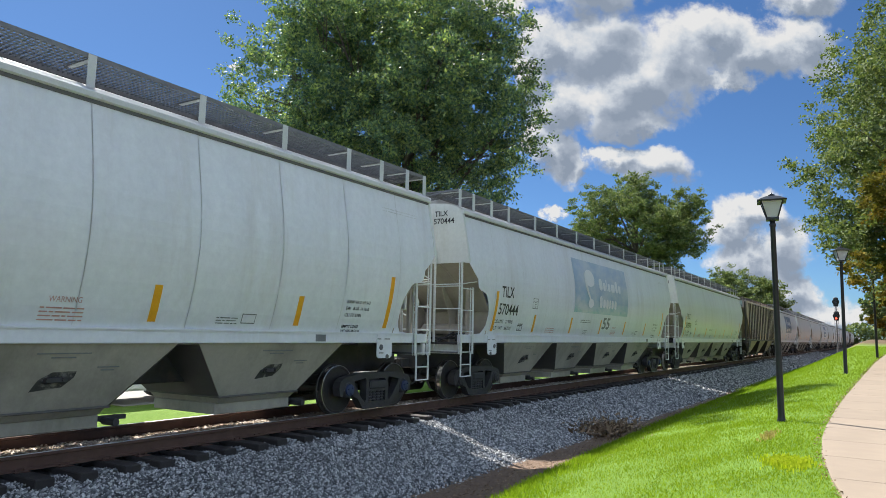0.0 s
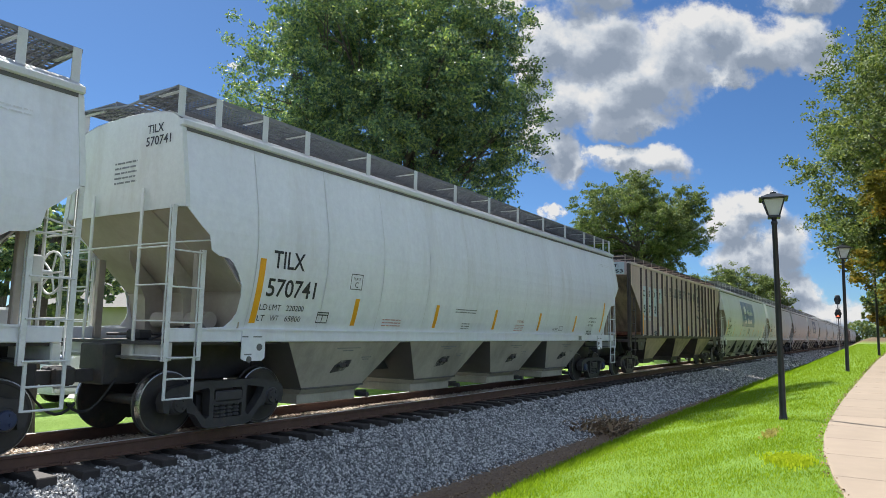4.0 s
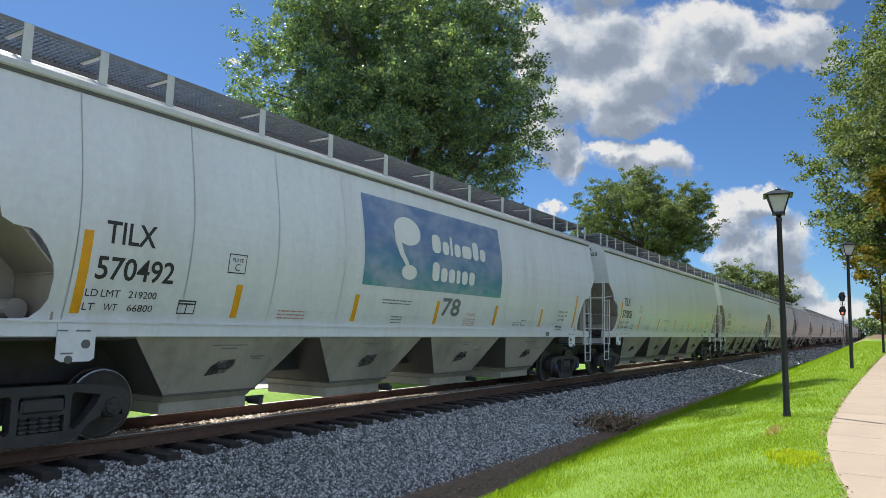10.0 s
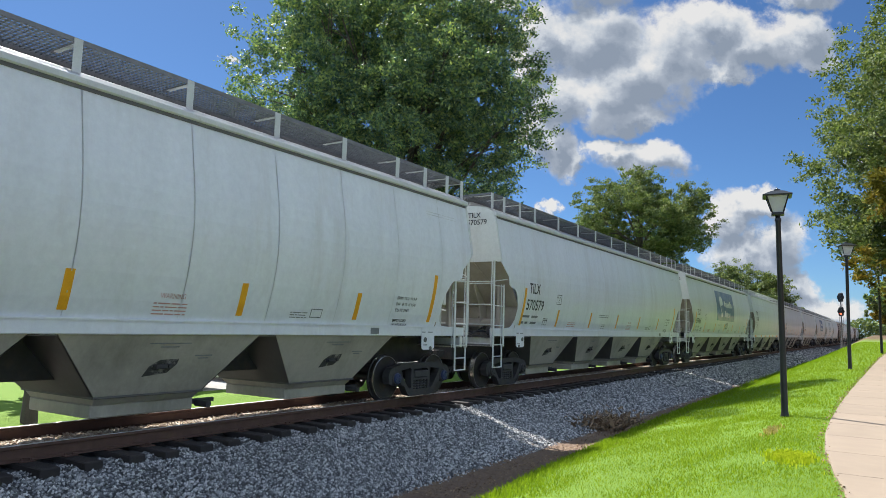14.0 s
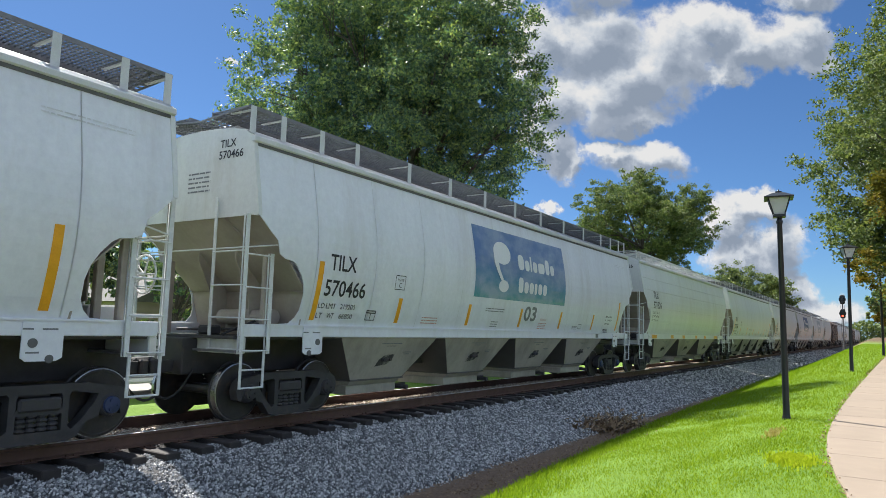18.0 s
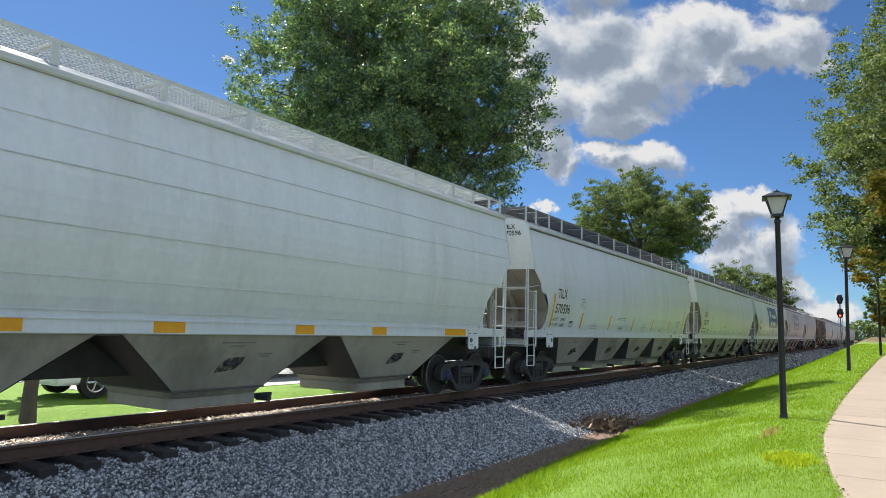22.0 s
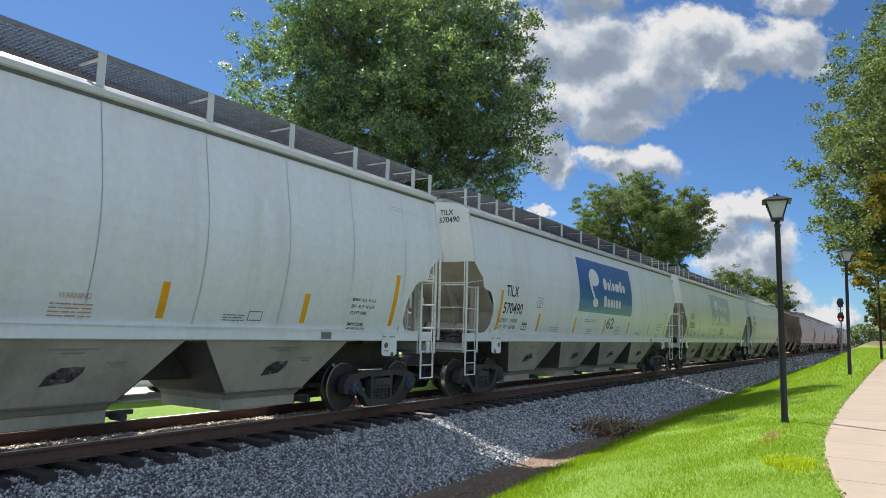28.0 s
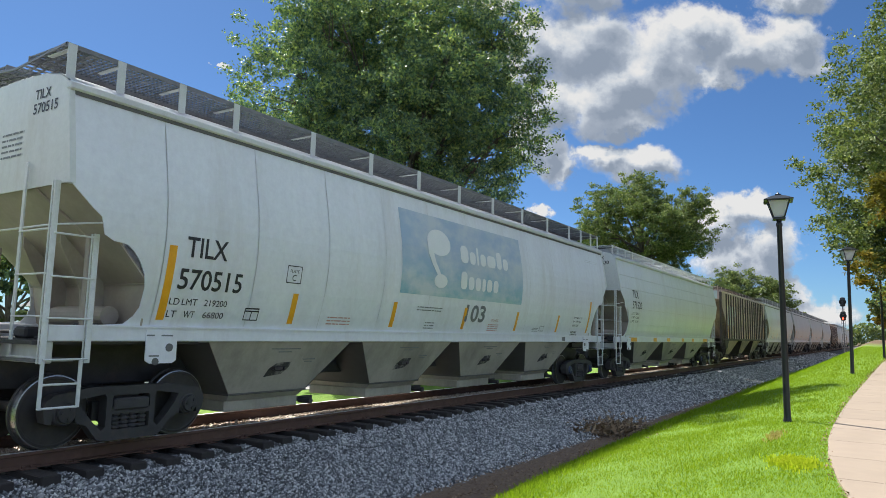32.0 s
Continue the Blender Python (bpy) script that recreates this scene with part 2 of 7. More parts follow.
def ground_surface():
    m = bpy.data.materials.new("lawn_and_soil")
    m.use_nodes = True
    nt = m.node_tree
    b = nt.nodes["Principled BSDF"]
    tc = nt.nodes.new("ShaderNodeTexCoord")
    sep = nt.nodes.new("ShaderNodeSeparateXYZ")
    nt.links.new(tc.outputs["Object"], sep.inputs[0])
    n1 = texnoise(nt, 0.35, 6, 0.6)
    n2 = texnoise(nt, 9, 6, 0.75)
    n3 = texnoise(nt, 60, 4, 0.8)
    grass = ramp(nt, n1, [(0.3, (0.09, 0.175, 0.016)), (0.55, (0.12, 0.22, 0.022)), (0.75, (0.155, 0.255, 0.03))])
    grass = blend(nt, 0.35, grass, ramp(nt, n2, [(0.3, (0.06, 0.14, 0.01)), (0.7, (0.23, 0.36, 0.06))]))
    grass = blend(nt, 0.3, grass, ramp(nt, n3, [(0.3, (0.04, 0.10, 0.01)), (0.7, (0.28, 0.40, 0.08))]))
    soil = ramp(nt, n2, [(0.3, (0.12, 0.08, 0.058)), (0.6, (0.24, 0.16, 0.11)), (0.75, (0.36, 0.23, 0.15))])
    soil = blend(nt, 0.3, soil, ramp(nt, n3, [(0.35, (0.05, 0.035, 0.03)), (0.65, (0.22, 0.17, 0.13))]))
    # bare soil in the ditch, between the lawn and the ballast
    wob = nt.nodes.new("ShaderNodeMath")
    wob.operation = "MULTIPLY_ADD"
    nt.links.new(n2, wob.inputs[0])
    wob.inputs[1].default_value = 0.9
    fall = nt.nodes.new("ShaderNodeMath")
    fall.operation = "MULTIPLY_ADD"
    nt.links.new(sep.outputs[1], fall.inputs[0])
    fall.inputs[1].default_value, fall.inputs[2].default_value = -1 / 8.0, 5 / 8.0
    ex = nt.nodes.new("ShaderNodeMath")
    ex.operation = "EXPONENT"
    nt.links.new(fall.outputs[0], ex.inputs[0])
    cap = nt.nodes.new("ShaderNodeMath")
    cap.operation = "MINIMUM"
    nt.links.new(ex.outputs[0], cap.inputs[0])
    cap.inputs[1].default_value = 1.3
    shift = nt.nodes.new("ShaderNodeMath")
    shift.operation = "MULTIPLY_ADD"
    nt.links.new(cap.outputs[0], shift.inputs[0])
    shift.inputs[1].default_value = -1.15
    nt.links.new(sep.outputs[0], shift.inputs[2])
    nt.links.new(shift.outputs[0], wob.inputs[2])
    edge = nt.nodes.new("ShaderNodeMapRange")
    nt.links.new(wob.outputs[0], edge.inputs[0])
    edge.inputs[1].default_value, edge.inputs[2].default_value = 4.80, 5.05
    left = nt.nodes.new("ShaderNodeMapRange")
    nt.links.new(sep.outputs[0], left.inputs[0])
    left.inputs[1].default_value, left.inputs[2].default_value = -3.2, -3.6
    mx = nt.nodes.new("ShaderNodeMath")
    mx.operation = "MAXIMUM"
    nt.links.new(edge.outputs[0], mx.inputs[0])
    nt.links.new(left.outputs[0], mx.inputs[1])
    far = nt.nodes.new("ShaderNodeMapRange")
    nt.links.new(sep.outputs[1], far.inputs[0])
    far.inputs[1].default_value, far.inputs[2].default_value = 62, 80
    dirt = ramp(nt, n2, [(0.3, (0.07, 0.05, 0.03)), (0.7, (0.15, 0.10, 0.06))])
    # ground right of the path is unseen, made brown to cut green bounce light
    side = nt.nodes.new("ShaderNodeMapRange")
    nt.links.new(wob.outputs[0], side.inputs[0])
    side.inputs[1].default_value, side.inputs[2].default_value = 11.9, 12.3
    both = nt.nodes.new("ShaderNodeMath")
    both.operation = "MAXIMUM"
    nt.links.new(far.outputs[0], both.inputs[0])
    nt.links.new(side.outputs[0], both.inputs[1])
    lawn = blend(nt, both.outputs[0], grass, dirt)
    nt.links.new(blend(nt, mx.outputs[0], soil, lawn), b.inputs["Base Color"])
    b.inputs["Roughness"].default_value = 0.85
    b.inputs["Specular IOR Level"].default_value = 0.2
    bp = nt.nodes.new("ShaderNodeBump")
    bp.inputs["Strength"].default_value, bp.inputs["Distance"].default_value = 0.8, 0.03
    nt.links.new(n3, bp.inputs["Height"])
    nt.links.new(bp.outputs[0], b.inputs["Normal"])
    return m


M_GROUND = ground_surface()


# ---- mesh helpers ----
def part(name, bm, material, parent=None, label="", smooth=False):
    """Links a bmesh as one mesh object, under a thing or a part."""
    me = bpy.data.meshes.new(name)
    bm.to_mesh(me)
    bm.free()
    if smooth:
        me.polygons.foreach_set("use_smooth", [True] * len(me.polygons))
    me.materials.append(material)
    ob = new(name, me)
    if parent is not None:
        ob.parent = parent
    return tagged(ob, label)


def shared(name, like, parent, x=0, y=0, z=0, rz=0):
    """One more piece on the mesh of an earlier one."""
    ob = new(name, like.data)
    ob.parent = parent
    ob.matrix_basis = pose(x, y, z, 0, 0, rz)
    return ob


def bulk(name, verts, faces, material, parent=None):
    me = bpy.data.meshes.new(name)
    me.from_pydata(verts, [], faces)
    me.materials.append(material)
    ob = new(name, me)
    if parent is not None:
        ob.parent = parent
    return ob


def leaf_mesh(name, corners, material, parent):
    """Many loose four-cornered pieces from an array of corners, joined."""
    n = len(corners)
    me = bpy.data.meshes.new(name)
    me.vertices.add(n)
    me.vertices.foreach_set("co", corners.astype(np.float32).ravel())
    me.loops.add(n)
    me.loops.foreach_set("vertex_index", np.arange(n, dtype=np.int32))
    me.polygons.add(n // 4)
    me.polygons.foreach_set("loop_start", np.arange(0, n, 4, dtype=np.int32))
    me.update(calc_edges=True)
    me.materials.append(material)
    ob = new(name, me)
    ob.parent = parent
    return ob


def box(bm, x0, x1, y0, y1, z0, z1, bevel=0.0):
    v = [bm.verts.new((x, y, z)) for x in (x0, x1) for y in (y0, y1) for z in (z0, z1)]
    fs = [bm.faces.new([v[i] for i in f]) for f in ((0, 1, 3, 2), (4, 6, 7, 5), (0, 4, 5, 1), (2, 3, 7, 6), (0, 2, 6, 4), (1, 5, 7, 3))]
    if bevel:
        es = {e for f in fs for e in f.edges}
        bmesh.ops.bevel(bm, geom=list(es), offset=bevel, segments=1, affect="EDGES")
    return bm


def rod(bm, a, b, r, seg=8, r2=None):
    """A round bar from a to b."""
    a, b = Vector(a), Vector(b)
    q = (b - a).to_track_quat("Z", "Y")
    r2 = r if r2 is None else r2
    lo, hi = [], []
    for i in range(seg):
        w = 2 * math.pi * i / seg
        d = Vector((math.cos(w), math.sin(w), 0))
        lo.append(bm.verts.new(a + q @ (d * r)))
        hi.append(bm.verts.new(b + q @ (d * r2)))
    for i in range(seg):
        bm.faces.new((lo[i], lo[(i + 1) % seg], hi[(i + 1) % seg], hi[i]))
    bm.faces.new(lo[::-1])
    bm.faces.new(hi)
    return bm


def lathe(bm, rings, axis="x", seg=28, at=(0, 0, 0), caps=True):
    """A turned body: rings of (along, radius)."""
    at = Vector(at)
    rows = []
    for s, r in rings:
        row = []
        for i in range(seg):
            w = 2 * math.pi * i / seg
            c, d = r * math.cos(w), r * math.sin(w)
            p = {"x": (s, c, d), "z": (c, d, s), "y": (c, s, d)}[axis]
            row.append(bm.verts.new(at + Vector(p)))
        rows.append(row)
    for a, b in zip(rows, rows[1:]):
        for i in range(seg):
            bm.faces.new((a[i], a[(i + 1) % seg], b[(i + 1) % seg], b[i]))
    if caps:
        bm.faces.new(rows[0][::-1])
        bm.faces.new(rows[-1])
    bmesh.ops.recalc_face_normals(bm, faces=bm.faces[:])
    return bm


def prism(bm, outline, x0, x1):
    """A plate with an outline in y, z, between two x."""
    a = [bm.verts.new((x0, y, z)) for y, z in outline]
    b = [bm.verts.new((x1, y, z)) for y, z in outline]
    n = len(a)
    for i in range(n):
        bm.faces.new((a[i], a[(i + 1) % n], b[(i + 1) % n], b[i]))
    bm.faces.new(a[::-1])
    bm.faces.new(b)
    bmesh.ops.recalc_face_normals(bm, faces=bm.faces[:])
    return bm


BM = bmesh.new


# ---- ground ----
def lerp_table(v, table):
    if v <= table[0][0]:
        return table[0][1]
    for (a, p), (b, q) in zip(table, table[1:]):
        if v <= b:
            return p + (q - p) * (v - a) / (b - a)
    return table[-1][1]


PATH_Z = ((0, -0.08), (8, -0.06), (14.85, 0.035), (27.5, 0.45), (40, 0.73), (60, 1.15), (90, 1.6), (160, 2.0))
PATH_X = ((-20, 9.3), (8.3, 9.17), (9.3, 9.01), (11, 8.81), (12.6, 8.72), (14.5, 8.69), (17, 8.73), (20, 8.82), (27.5, 9.12), (36, 9.42), (60, 10.6), (90, 13.0), (160, 20.0))


def ground_z(x, y):
    pz = lerp_table(y, PATH_Z)
    if x >= 8.2:
        # a bank beyond the path in the distance
        return pz + max(0.0, x - 11.0) * min(0.12, max(0.0, (y - 30) * 0.003))
    if x >= 4.3:
        k = (x - 4.3) / 3.9
        return -0.76 + (pz + 0.76) * (1 - (1 - k) ** 1.15)
    if x >= -3.5:
        return -0.76
    if x >= -4.4:
        return -0.76 + 0.4 * (-3.5 - x) / 0.9
    return -0.36


def build_ground():
    xs = [-1500, -600, -250, -100, -60, -40, -25, -16, -12, -9, -7.5, -6, -5.2, -4.4, -3.5, 0, 3.4, 4.0, 4.3, 4.6, 4.9, 5.2, 5.5, 5.9, 6.3, 6.8, 7.3, 7.8,
          8.2, 8.8, 9.5, 10.5, 11, 12, 13.5, 16, 20, 26, 40, 80, 200, 600, 1500]
    ys = [-1500, -400, -100, -40, -20, -10] + [0.75 * i for i in range(-8, 60)] + [46, 50, 55, 60, 70, 80, 90, 105, 120, 140, 160, 200, 260, 400, 800, 1500, 3000]
    verts = []
    for y in ys:
        for x in xs:
            z = ground_z(x, y)
            if 4.2 < x < 8.3 and -10 < y < 60:
                z += 0.025 * noise.noise((x * 1.3, y * 0.9, 0))
            verts.append((x, y, z))
    n = len(xs)
    faces = [(j * n + i, j * n + i + 1, (j + 1) * n + i + 1, (j + 1) * n + i) for j in range(len(ys) - 1) for i in range(n - 1)]
    ob = bulk("ground", verts, faces, M_GROUND)
    ob.data.polygons.foreach_set("use_smooth", [True] * len(ob.data.polygons))
    return tagged(ob, "mown bright green lawn falling to a bare brown soil ditch", "ground", kind="structure")


ground = build_ground()

# ballast bed under the track
SHOULDER = ((1.25, -0.29), (1.7, -0.34), (2.2, -0.46), (3.0, -0.63), (4.15, -0.82))


def ballast_z(x):
    ax = abs(x)
    if ax <= 1.25:
        return -0.215 if ax < 0.6 else -0.27
    return lerp_table(ax, SHOULDER)


def build_ballast():
    xs = [-4.15, -3.0, -2.2, -1.75, -1.2, -0.65, -0.55, 0, 0.55, 0.65, 1.2, 1.75, 2.2, 2.55, 3.0, 3.5, 4.15]
    ys = [-60, -30, -15] + [0.5 * i for i in range(-20, 90)] + [50 + 5 * i for i in range(0, 60)]
    verts = [(x, y, ballast_z(x) + (0.03 * noise.noise((x * 2, y * 1.5, 3)) if -10 < y < 46 else 0)) for y in ys for x in xs]
    n = len(xs)
    faces = [(j * n + i, j * n + i + 1, (j + 1) * n + i + 1, (j + 1) * n + i) for j in range(len(ys) - 1) for i in range(n - 1)]
    return tagged(bulk("ballast_bed", verts, faces, M_BALLAST), "grey crushed stone ballast bank under the rails", "ballast", kind="structure")


ballast_bed = build_ballast()


def build_stones():
    """Loose stones over the near slope, joined."""
    rng = np.random.default_rng(5)
    octa = np.array([(1, 0, 0), (-1, 0, 0), (0, 1, 0), (0, -1, 0), (0, 0, 1), (0, 0, -1)], float)
    tri = np.array([(0, 2, 4), (2, 1, 4), (1, 3, 4), (3, 0, 4), (2, 0, 5), (1, 2, 5), (3, 1, 5), (0, 3, 5)])
    # dense near, sparser and larger further on
    bands = ((1.5, 9.0, 34000, 0.0185), (9.0, 16.0, 26000, 0.022), (16.0, 28.0, 20000, 0.03), (28.0, 60.0, 16000, 0.045), (60.0, 130.0, 9000, 0.075))
    vs, fs, base = [], [], 0
    for y0, y1, n, size in bands:
        x = 1.0 + (4.2 - 1.0) * rng.random(n) ** 0.92
        y = rng.uniform(y0, y1, n)
        z = np.array([ballast_z(a) for a in x])
        keep = (x < 3.6) | (rng.random(n) < (4.4 - x) * 0.9)
        x, y, z = x[keep], y[keep], z[keep]
        n = len(x)
        s = size * rng.uniform(0.6, 1.5, n)
        p = octa[None] * s[:, None, None] * rng.uniform(0.6, 1.3, (n, 6, 3))
        a = rng.uniform(0, 6.28, n)
        c, d = np.cos(a)[:, None], np.sin(a)[:, None]
        tilt = rng.uniform(-0.8, 0.8, n)
        e, g = np.cos(tilt)[:, None], np.sin(tilt)[:, None]
        py, pz = p[:, :, 1] * e - p[:, :, 2] * g, p[:, :, 1] * g + p[:, :, 2] * e
        px = p[:, :, 0] * c - py * d
        py = p[:, :, 0] * d + py * c
        vs.append(np.stack([px + x[:, None], py + y[:, None], pz + (z + s * 0.35)[:, None]], 2).reshape(-1, 3))
        fs.append((tri[None] + (base + 6 * np.arange(n))[:, None, None]).reshape(-1, 3))
        base += 6 * n
    return tagged(bulk("ballast_stones", np.concatenate(vs).tolist(), np.concatenate(fs).tolist(), M_STONE),
                  "loose grey and pale crushed stones on the ballast slope", "ballast", kind="stuff")


build_stones()


def rail_outline():
    return [(-0.075, -0.185), (0.075, -0.185), (0.075, -0.172), (0.012, -0.155), (0.010, -0.045), (0.037, -0.035), (0.037, -0.004), (0.03, 0.0),
            (-0.03, 0.0), (-0.037, -0.004), (-0.037, -0.035), (-0.010, -0.045), (-0.012, -0.155), (-0.075, -0.172)]


M_RAILTOP = surface("bright_rail_head", (0.74, 0.72, 0.70), 0.5, 0.4, 0.1, 6, 60, 0.1)
M_DUST = surface("wood_dust", (0.50, 0.38, 0.28), 0.9, vary=0.25, scale=6, fine=70, bump=0.4, stain=(0.16, 0.12, 0.10), stain_at=(0.5, 0.75))


def build_track():
    for x in (0.753, -0.753):
        bm = BM()
        pts = rail_outline()
        a = [bm.verts.new((x + u, -60, v)) for u, v in pts]
        b = [bm.verts.new((x + u, 320, v)) for u, v in pts]
        n = len(pts)
        for i in range(n):
            bm.faces.new((a[i], a[(i + 1) % n], b[(i + 1) % n], b[i]))
        bmesh.ops.recalc_face_normals(bm, faces=bm.faces[:])
        rail = tagged(part("rail", bm, M_RUST), "rust-brown steel rail spiked to dark timber ties", "rail", "rails of the track", "structure")
        bm = BM()
        box(bm, x - 0.026, x + 0.026, -60, 320, 0.0005, 0.003)
        part("running_surface", bm, M_RAILTOP, rail, "polished running surface")
    bm = BM()
    box(bm, -1.42, 1.42, -0.115, 0.115, -0.36, -0.195, 0.012)
    tie = tagged(part("railroad_tie", bm, M_TIE), "dark creosoted timber tie half buried in grey ballast", "tie", "ties under the rails")
    bm = BM()
    box(bm, 0.60, 0.91, -0.09, 0.09, -0.194, -0.183, 0.003)
    for sx in (0.665, 0.84):
        for sy in (-0.05, 0.05):
            box(bm, sx - 0.012, sx + 0.012, sy - 0.012, sy + 0.012, -0.19, -0.155)
    plate = part("tie_plate", bm, M_RUST, tie, "rusty tie plate with spikes")
    bm = BM()
    box(bm, -0.64, 0.60, -0.11, 0.11, -0.1945, -0.188, 0.003)
    part("dust_layer", bm, M_DUST, tie, "pale spilled wood dust on the tie")
    tie.matrix_basis = pose(0, -3.0, 0)
    rng = random.Random(4)
    for i in range(1, 150):
        copy_thing(tie, pose(rng.uniform(-0.05, 0.05), -3.0 + 0.533 * i + rng.uniform(-0.03, 0.03), rng.uniform(-0.012, 0.008), 0, 0, rng.uniform(-1.2, 1.2)))
    # ties further off, joined
    bm = BM()
    for i in range(150, 420):
        y = -3.0 + 0.533 * i
        box(bm, -1.35, 1.35, y - 0.115, y + 0.115, -0.36, -0.195)
    tagged(part("distant_ties", bm, M_TIE), "row of dark timber ties receding under the rails", "tie", kind="stuff")
    # pale chips and leaf litter lying between the rails
    rs = np.random.default_rng(8)
    n = 15000
    x = np.clip(rs.normal(-0.44, 0.13, n), -0.68, 0.6)
    y = rs.uniform(1.5, 46, n)
    a = rs.uniform(0, 6.28, n)
    ln, wd = rs.uniform(0.012, 0.045, n), rs.uniform(0.006, 0.015, n)
    z = -0.205 + rs.uniform(0, 0.035, n)
    dx, dy = np.cos(a), np.sin(a)
    t = rs.uniform(-0.02, 0.02, n)
    quad = np.stack([np.stack([x + dx * ln * i - dy * wd * j, y + dy * ln * i + dx * wd * j, z + t * i], 1) for i, j in ((-1, -1), (1, -1), (1, 1), (-1, 1))], 1)
    top = quad.copy()
    top[:, :, 2] += 0.012
    v = np.concatenate([quad, top], 1).reshape(-1, 3)
    f = np.array([(4, 5, 6, 7), (0, 1, 5, 4), (1, 2, 6, 5), (2, 3, 7, 6), (3, 0, 4, 7)])
    f = (f[None] + 8 * np.arange(n)[:, None, None]).reshape(-1, 4)
    tagged(bulk("wood_chips", v.tolist(), f.tolist(), M_CHIPS), "pale wood chips and spilled pellets between the rails", "wood chips", kind="stuff")


build_track()


def build_litter():
    """Dry leaves and bits lying in the ditch and along the path's edge, joined."""
    rng = np.random.default_rng(31)
    n = 7000
    y = rng.uniform(3, 45, n)
    x = rng.normal(4.5, 0.45, n)
    edge = rng.random(n) < 0.12
    x = np.where(edge, np.array([lerp_table(v, PATH_X) for v in y]) + rng.normal(-0.03, 0.035, n), x)
    z = np.array([max(ground_z(a, b), ballast_z(a) if a < 4.15 else -9) for a, b in zip(x, y)]) + rng.uniform(0.0, 0.02, n) + np.where(edge, 0.03, 0.0)
    a = rng.uniform(0, 6.28, n)
    s = rng.uniform(0.012, 0.035, n)
    dx, dy, t = np.cos(a), np.sin(a), rng.uniform(-0.02, 0.02, n)
    q = np.stack([np.stack([x + dx * s * i - dy * s * 0.5 * j, y + dy * s * i + dx * s * 0.5 * j, z + t * i + 0.008 * abs(j)], 1) for i, j in ((-1, 0), (0, -1), (1, 0), (0, 1))], 1).reshape(-1, 3)
    tagged(bulk("leaf_litter", q.tolist(), np.arange(4 * n).reshape(-1, 4).tolist(), M_LITTER), "dry brown leaves and bits lying in the ditch", "leaf litter", kind="stuff")


build_litter()


# ---- concrete path in slabs ----
def build_path():
    bm = BM()
    box(bm, 9.3, 11.5, -30, -14.02, -0.2, -0.04)
    path = tagged(part("pavement", bm, M_CONCRETE), "buff concrete footpath curving beside the lawn", "footpath", kind="structure")
    y = -14.0
    edges = [y]
    while y < 150:
        y += 1.55 if y < 40 else 6.0
        edges.append(y)
    for a, b in zip(edges, edges[1:]):
        bm = BM()
        k = 4
        rows = []
        for i in range(k + 1):
            yy = a + 0.006 + (b - a - 0.012) * i / k
            x0 = lerp_table(yy, PATH_X)
            z = lerp_table(yy, PATH_Z)
            rows.append([bm.verts.new((x0, yy, z - 0.1)), bm.verts.new((x0, yy, z + 0.028)), bm.verts.new((x0 + 0.012, yy, z + 0.04)),
                         bm.verts.new((x0 + 2.2, yy, z + 0.04)), bm.verts.new((x0 + 2.2, yy, z - 0.1))])
        for r, s in zip(rows, rows[1:]):
            for i in range(4):
                bm.faces.new((r[i], r[i + 1], s[i + 1], s[i]))
        bm.faces.new(rows[0][::-1])
        bm.faces.new(rows[-1])
        bmesh.ops.recalc_face_normals(bm, faces=bm.faces[:])
        part("concrete_slab", bm, M_CONCRETE, path)


build_path()


def build_blades():
    """Grass blades over the near lawn, joined."""
    rng = np.random.default_rng(11)
    vs, fs, base = [], [], 0
    for y0, y1, n, h in ((4.0, 9.0, 36000, 0.036), (9.0, 16.0, 46000, 0.04), (16.0, 30.0, 40000, 0.055), (30.0, 62.0, 24000, 0.09)):
        y = rng.uniform(y0, y1, n)
        x0 = np.array([lerp_table(v, PATH_X) for v in y])
        xe = 4.42 + 1.15 * np.minimum(1.3, np.exp(-(y - 5) / 8))
        x = xe + (x0 - 0.02 - xe) * rng.random(n)
        edge = np.exp(-((x - xe - 0.15) / 0.3) ** 2)
        hh = h * rng.uniform(0.5, 1.3, n) * (1 + 1.2 * edge)
        z = np.array([ground_z(a, b) for a, b in zip(x, y)]) - 0.01
        a = rng.uniform(0, 6.28, n)
        w = hh * 0.09 + 0.003
        lean = rng.normal(0, 0.45, (n, 2)) * hh[:, None]
        p0 = np.stack([x - np.cos(a) * w, y - np.sin(a) * w, z], 1)
        p1 = np.stack([x + np.cos(a) * w, y + np.sin(a) * w, z], 1)
        p2 = np.stack([x + lean[:, 0], y + lean[:, 1], z + hh], 1)
        vs.append(np.stack([p0, p1, p2], 1).reshape(-1, 3))
        fs.append(base + np.arange(3 * n).reshape(-1, 3))
        base += 3 * n
    return tagged(bulk("grass", np.concatenate(vs).tolist(), np.concatenate(fs).tolist(), M_BLADE),
                  "short sunlit bright green grass of the lawn", "grass", kind="stuff")


build_blades()


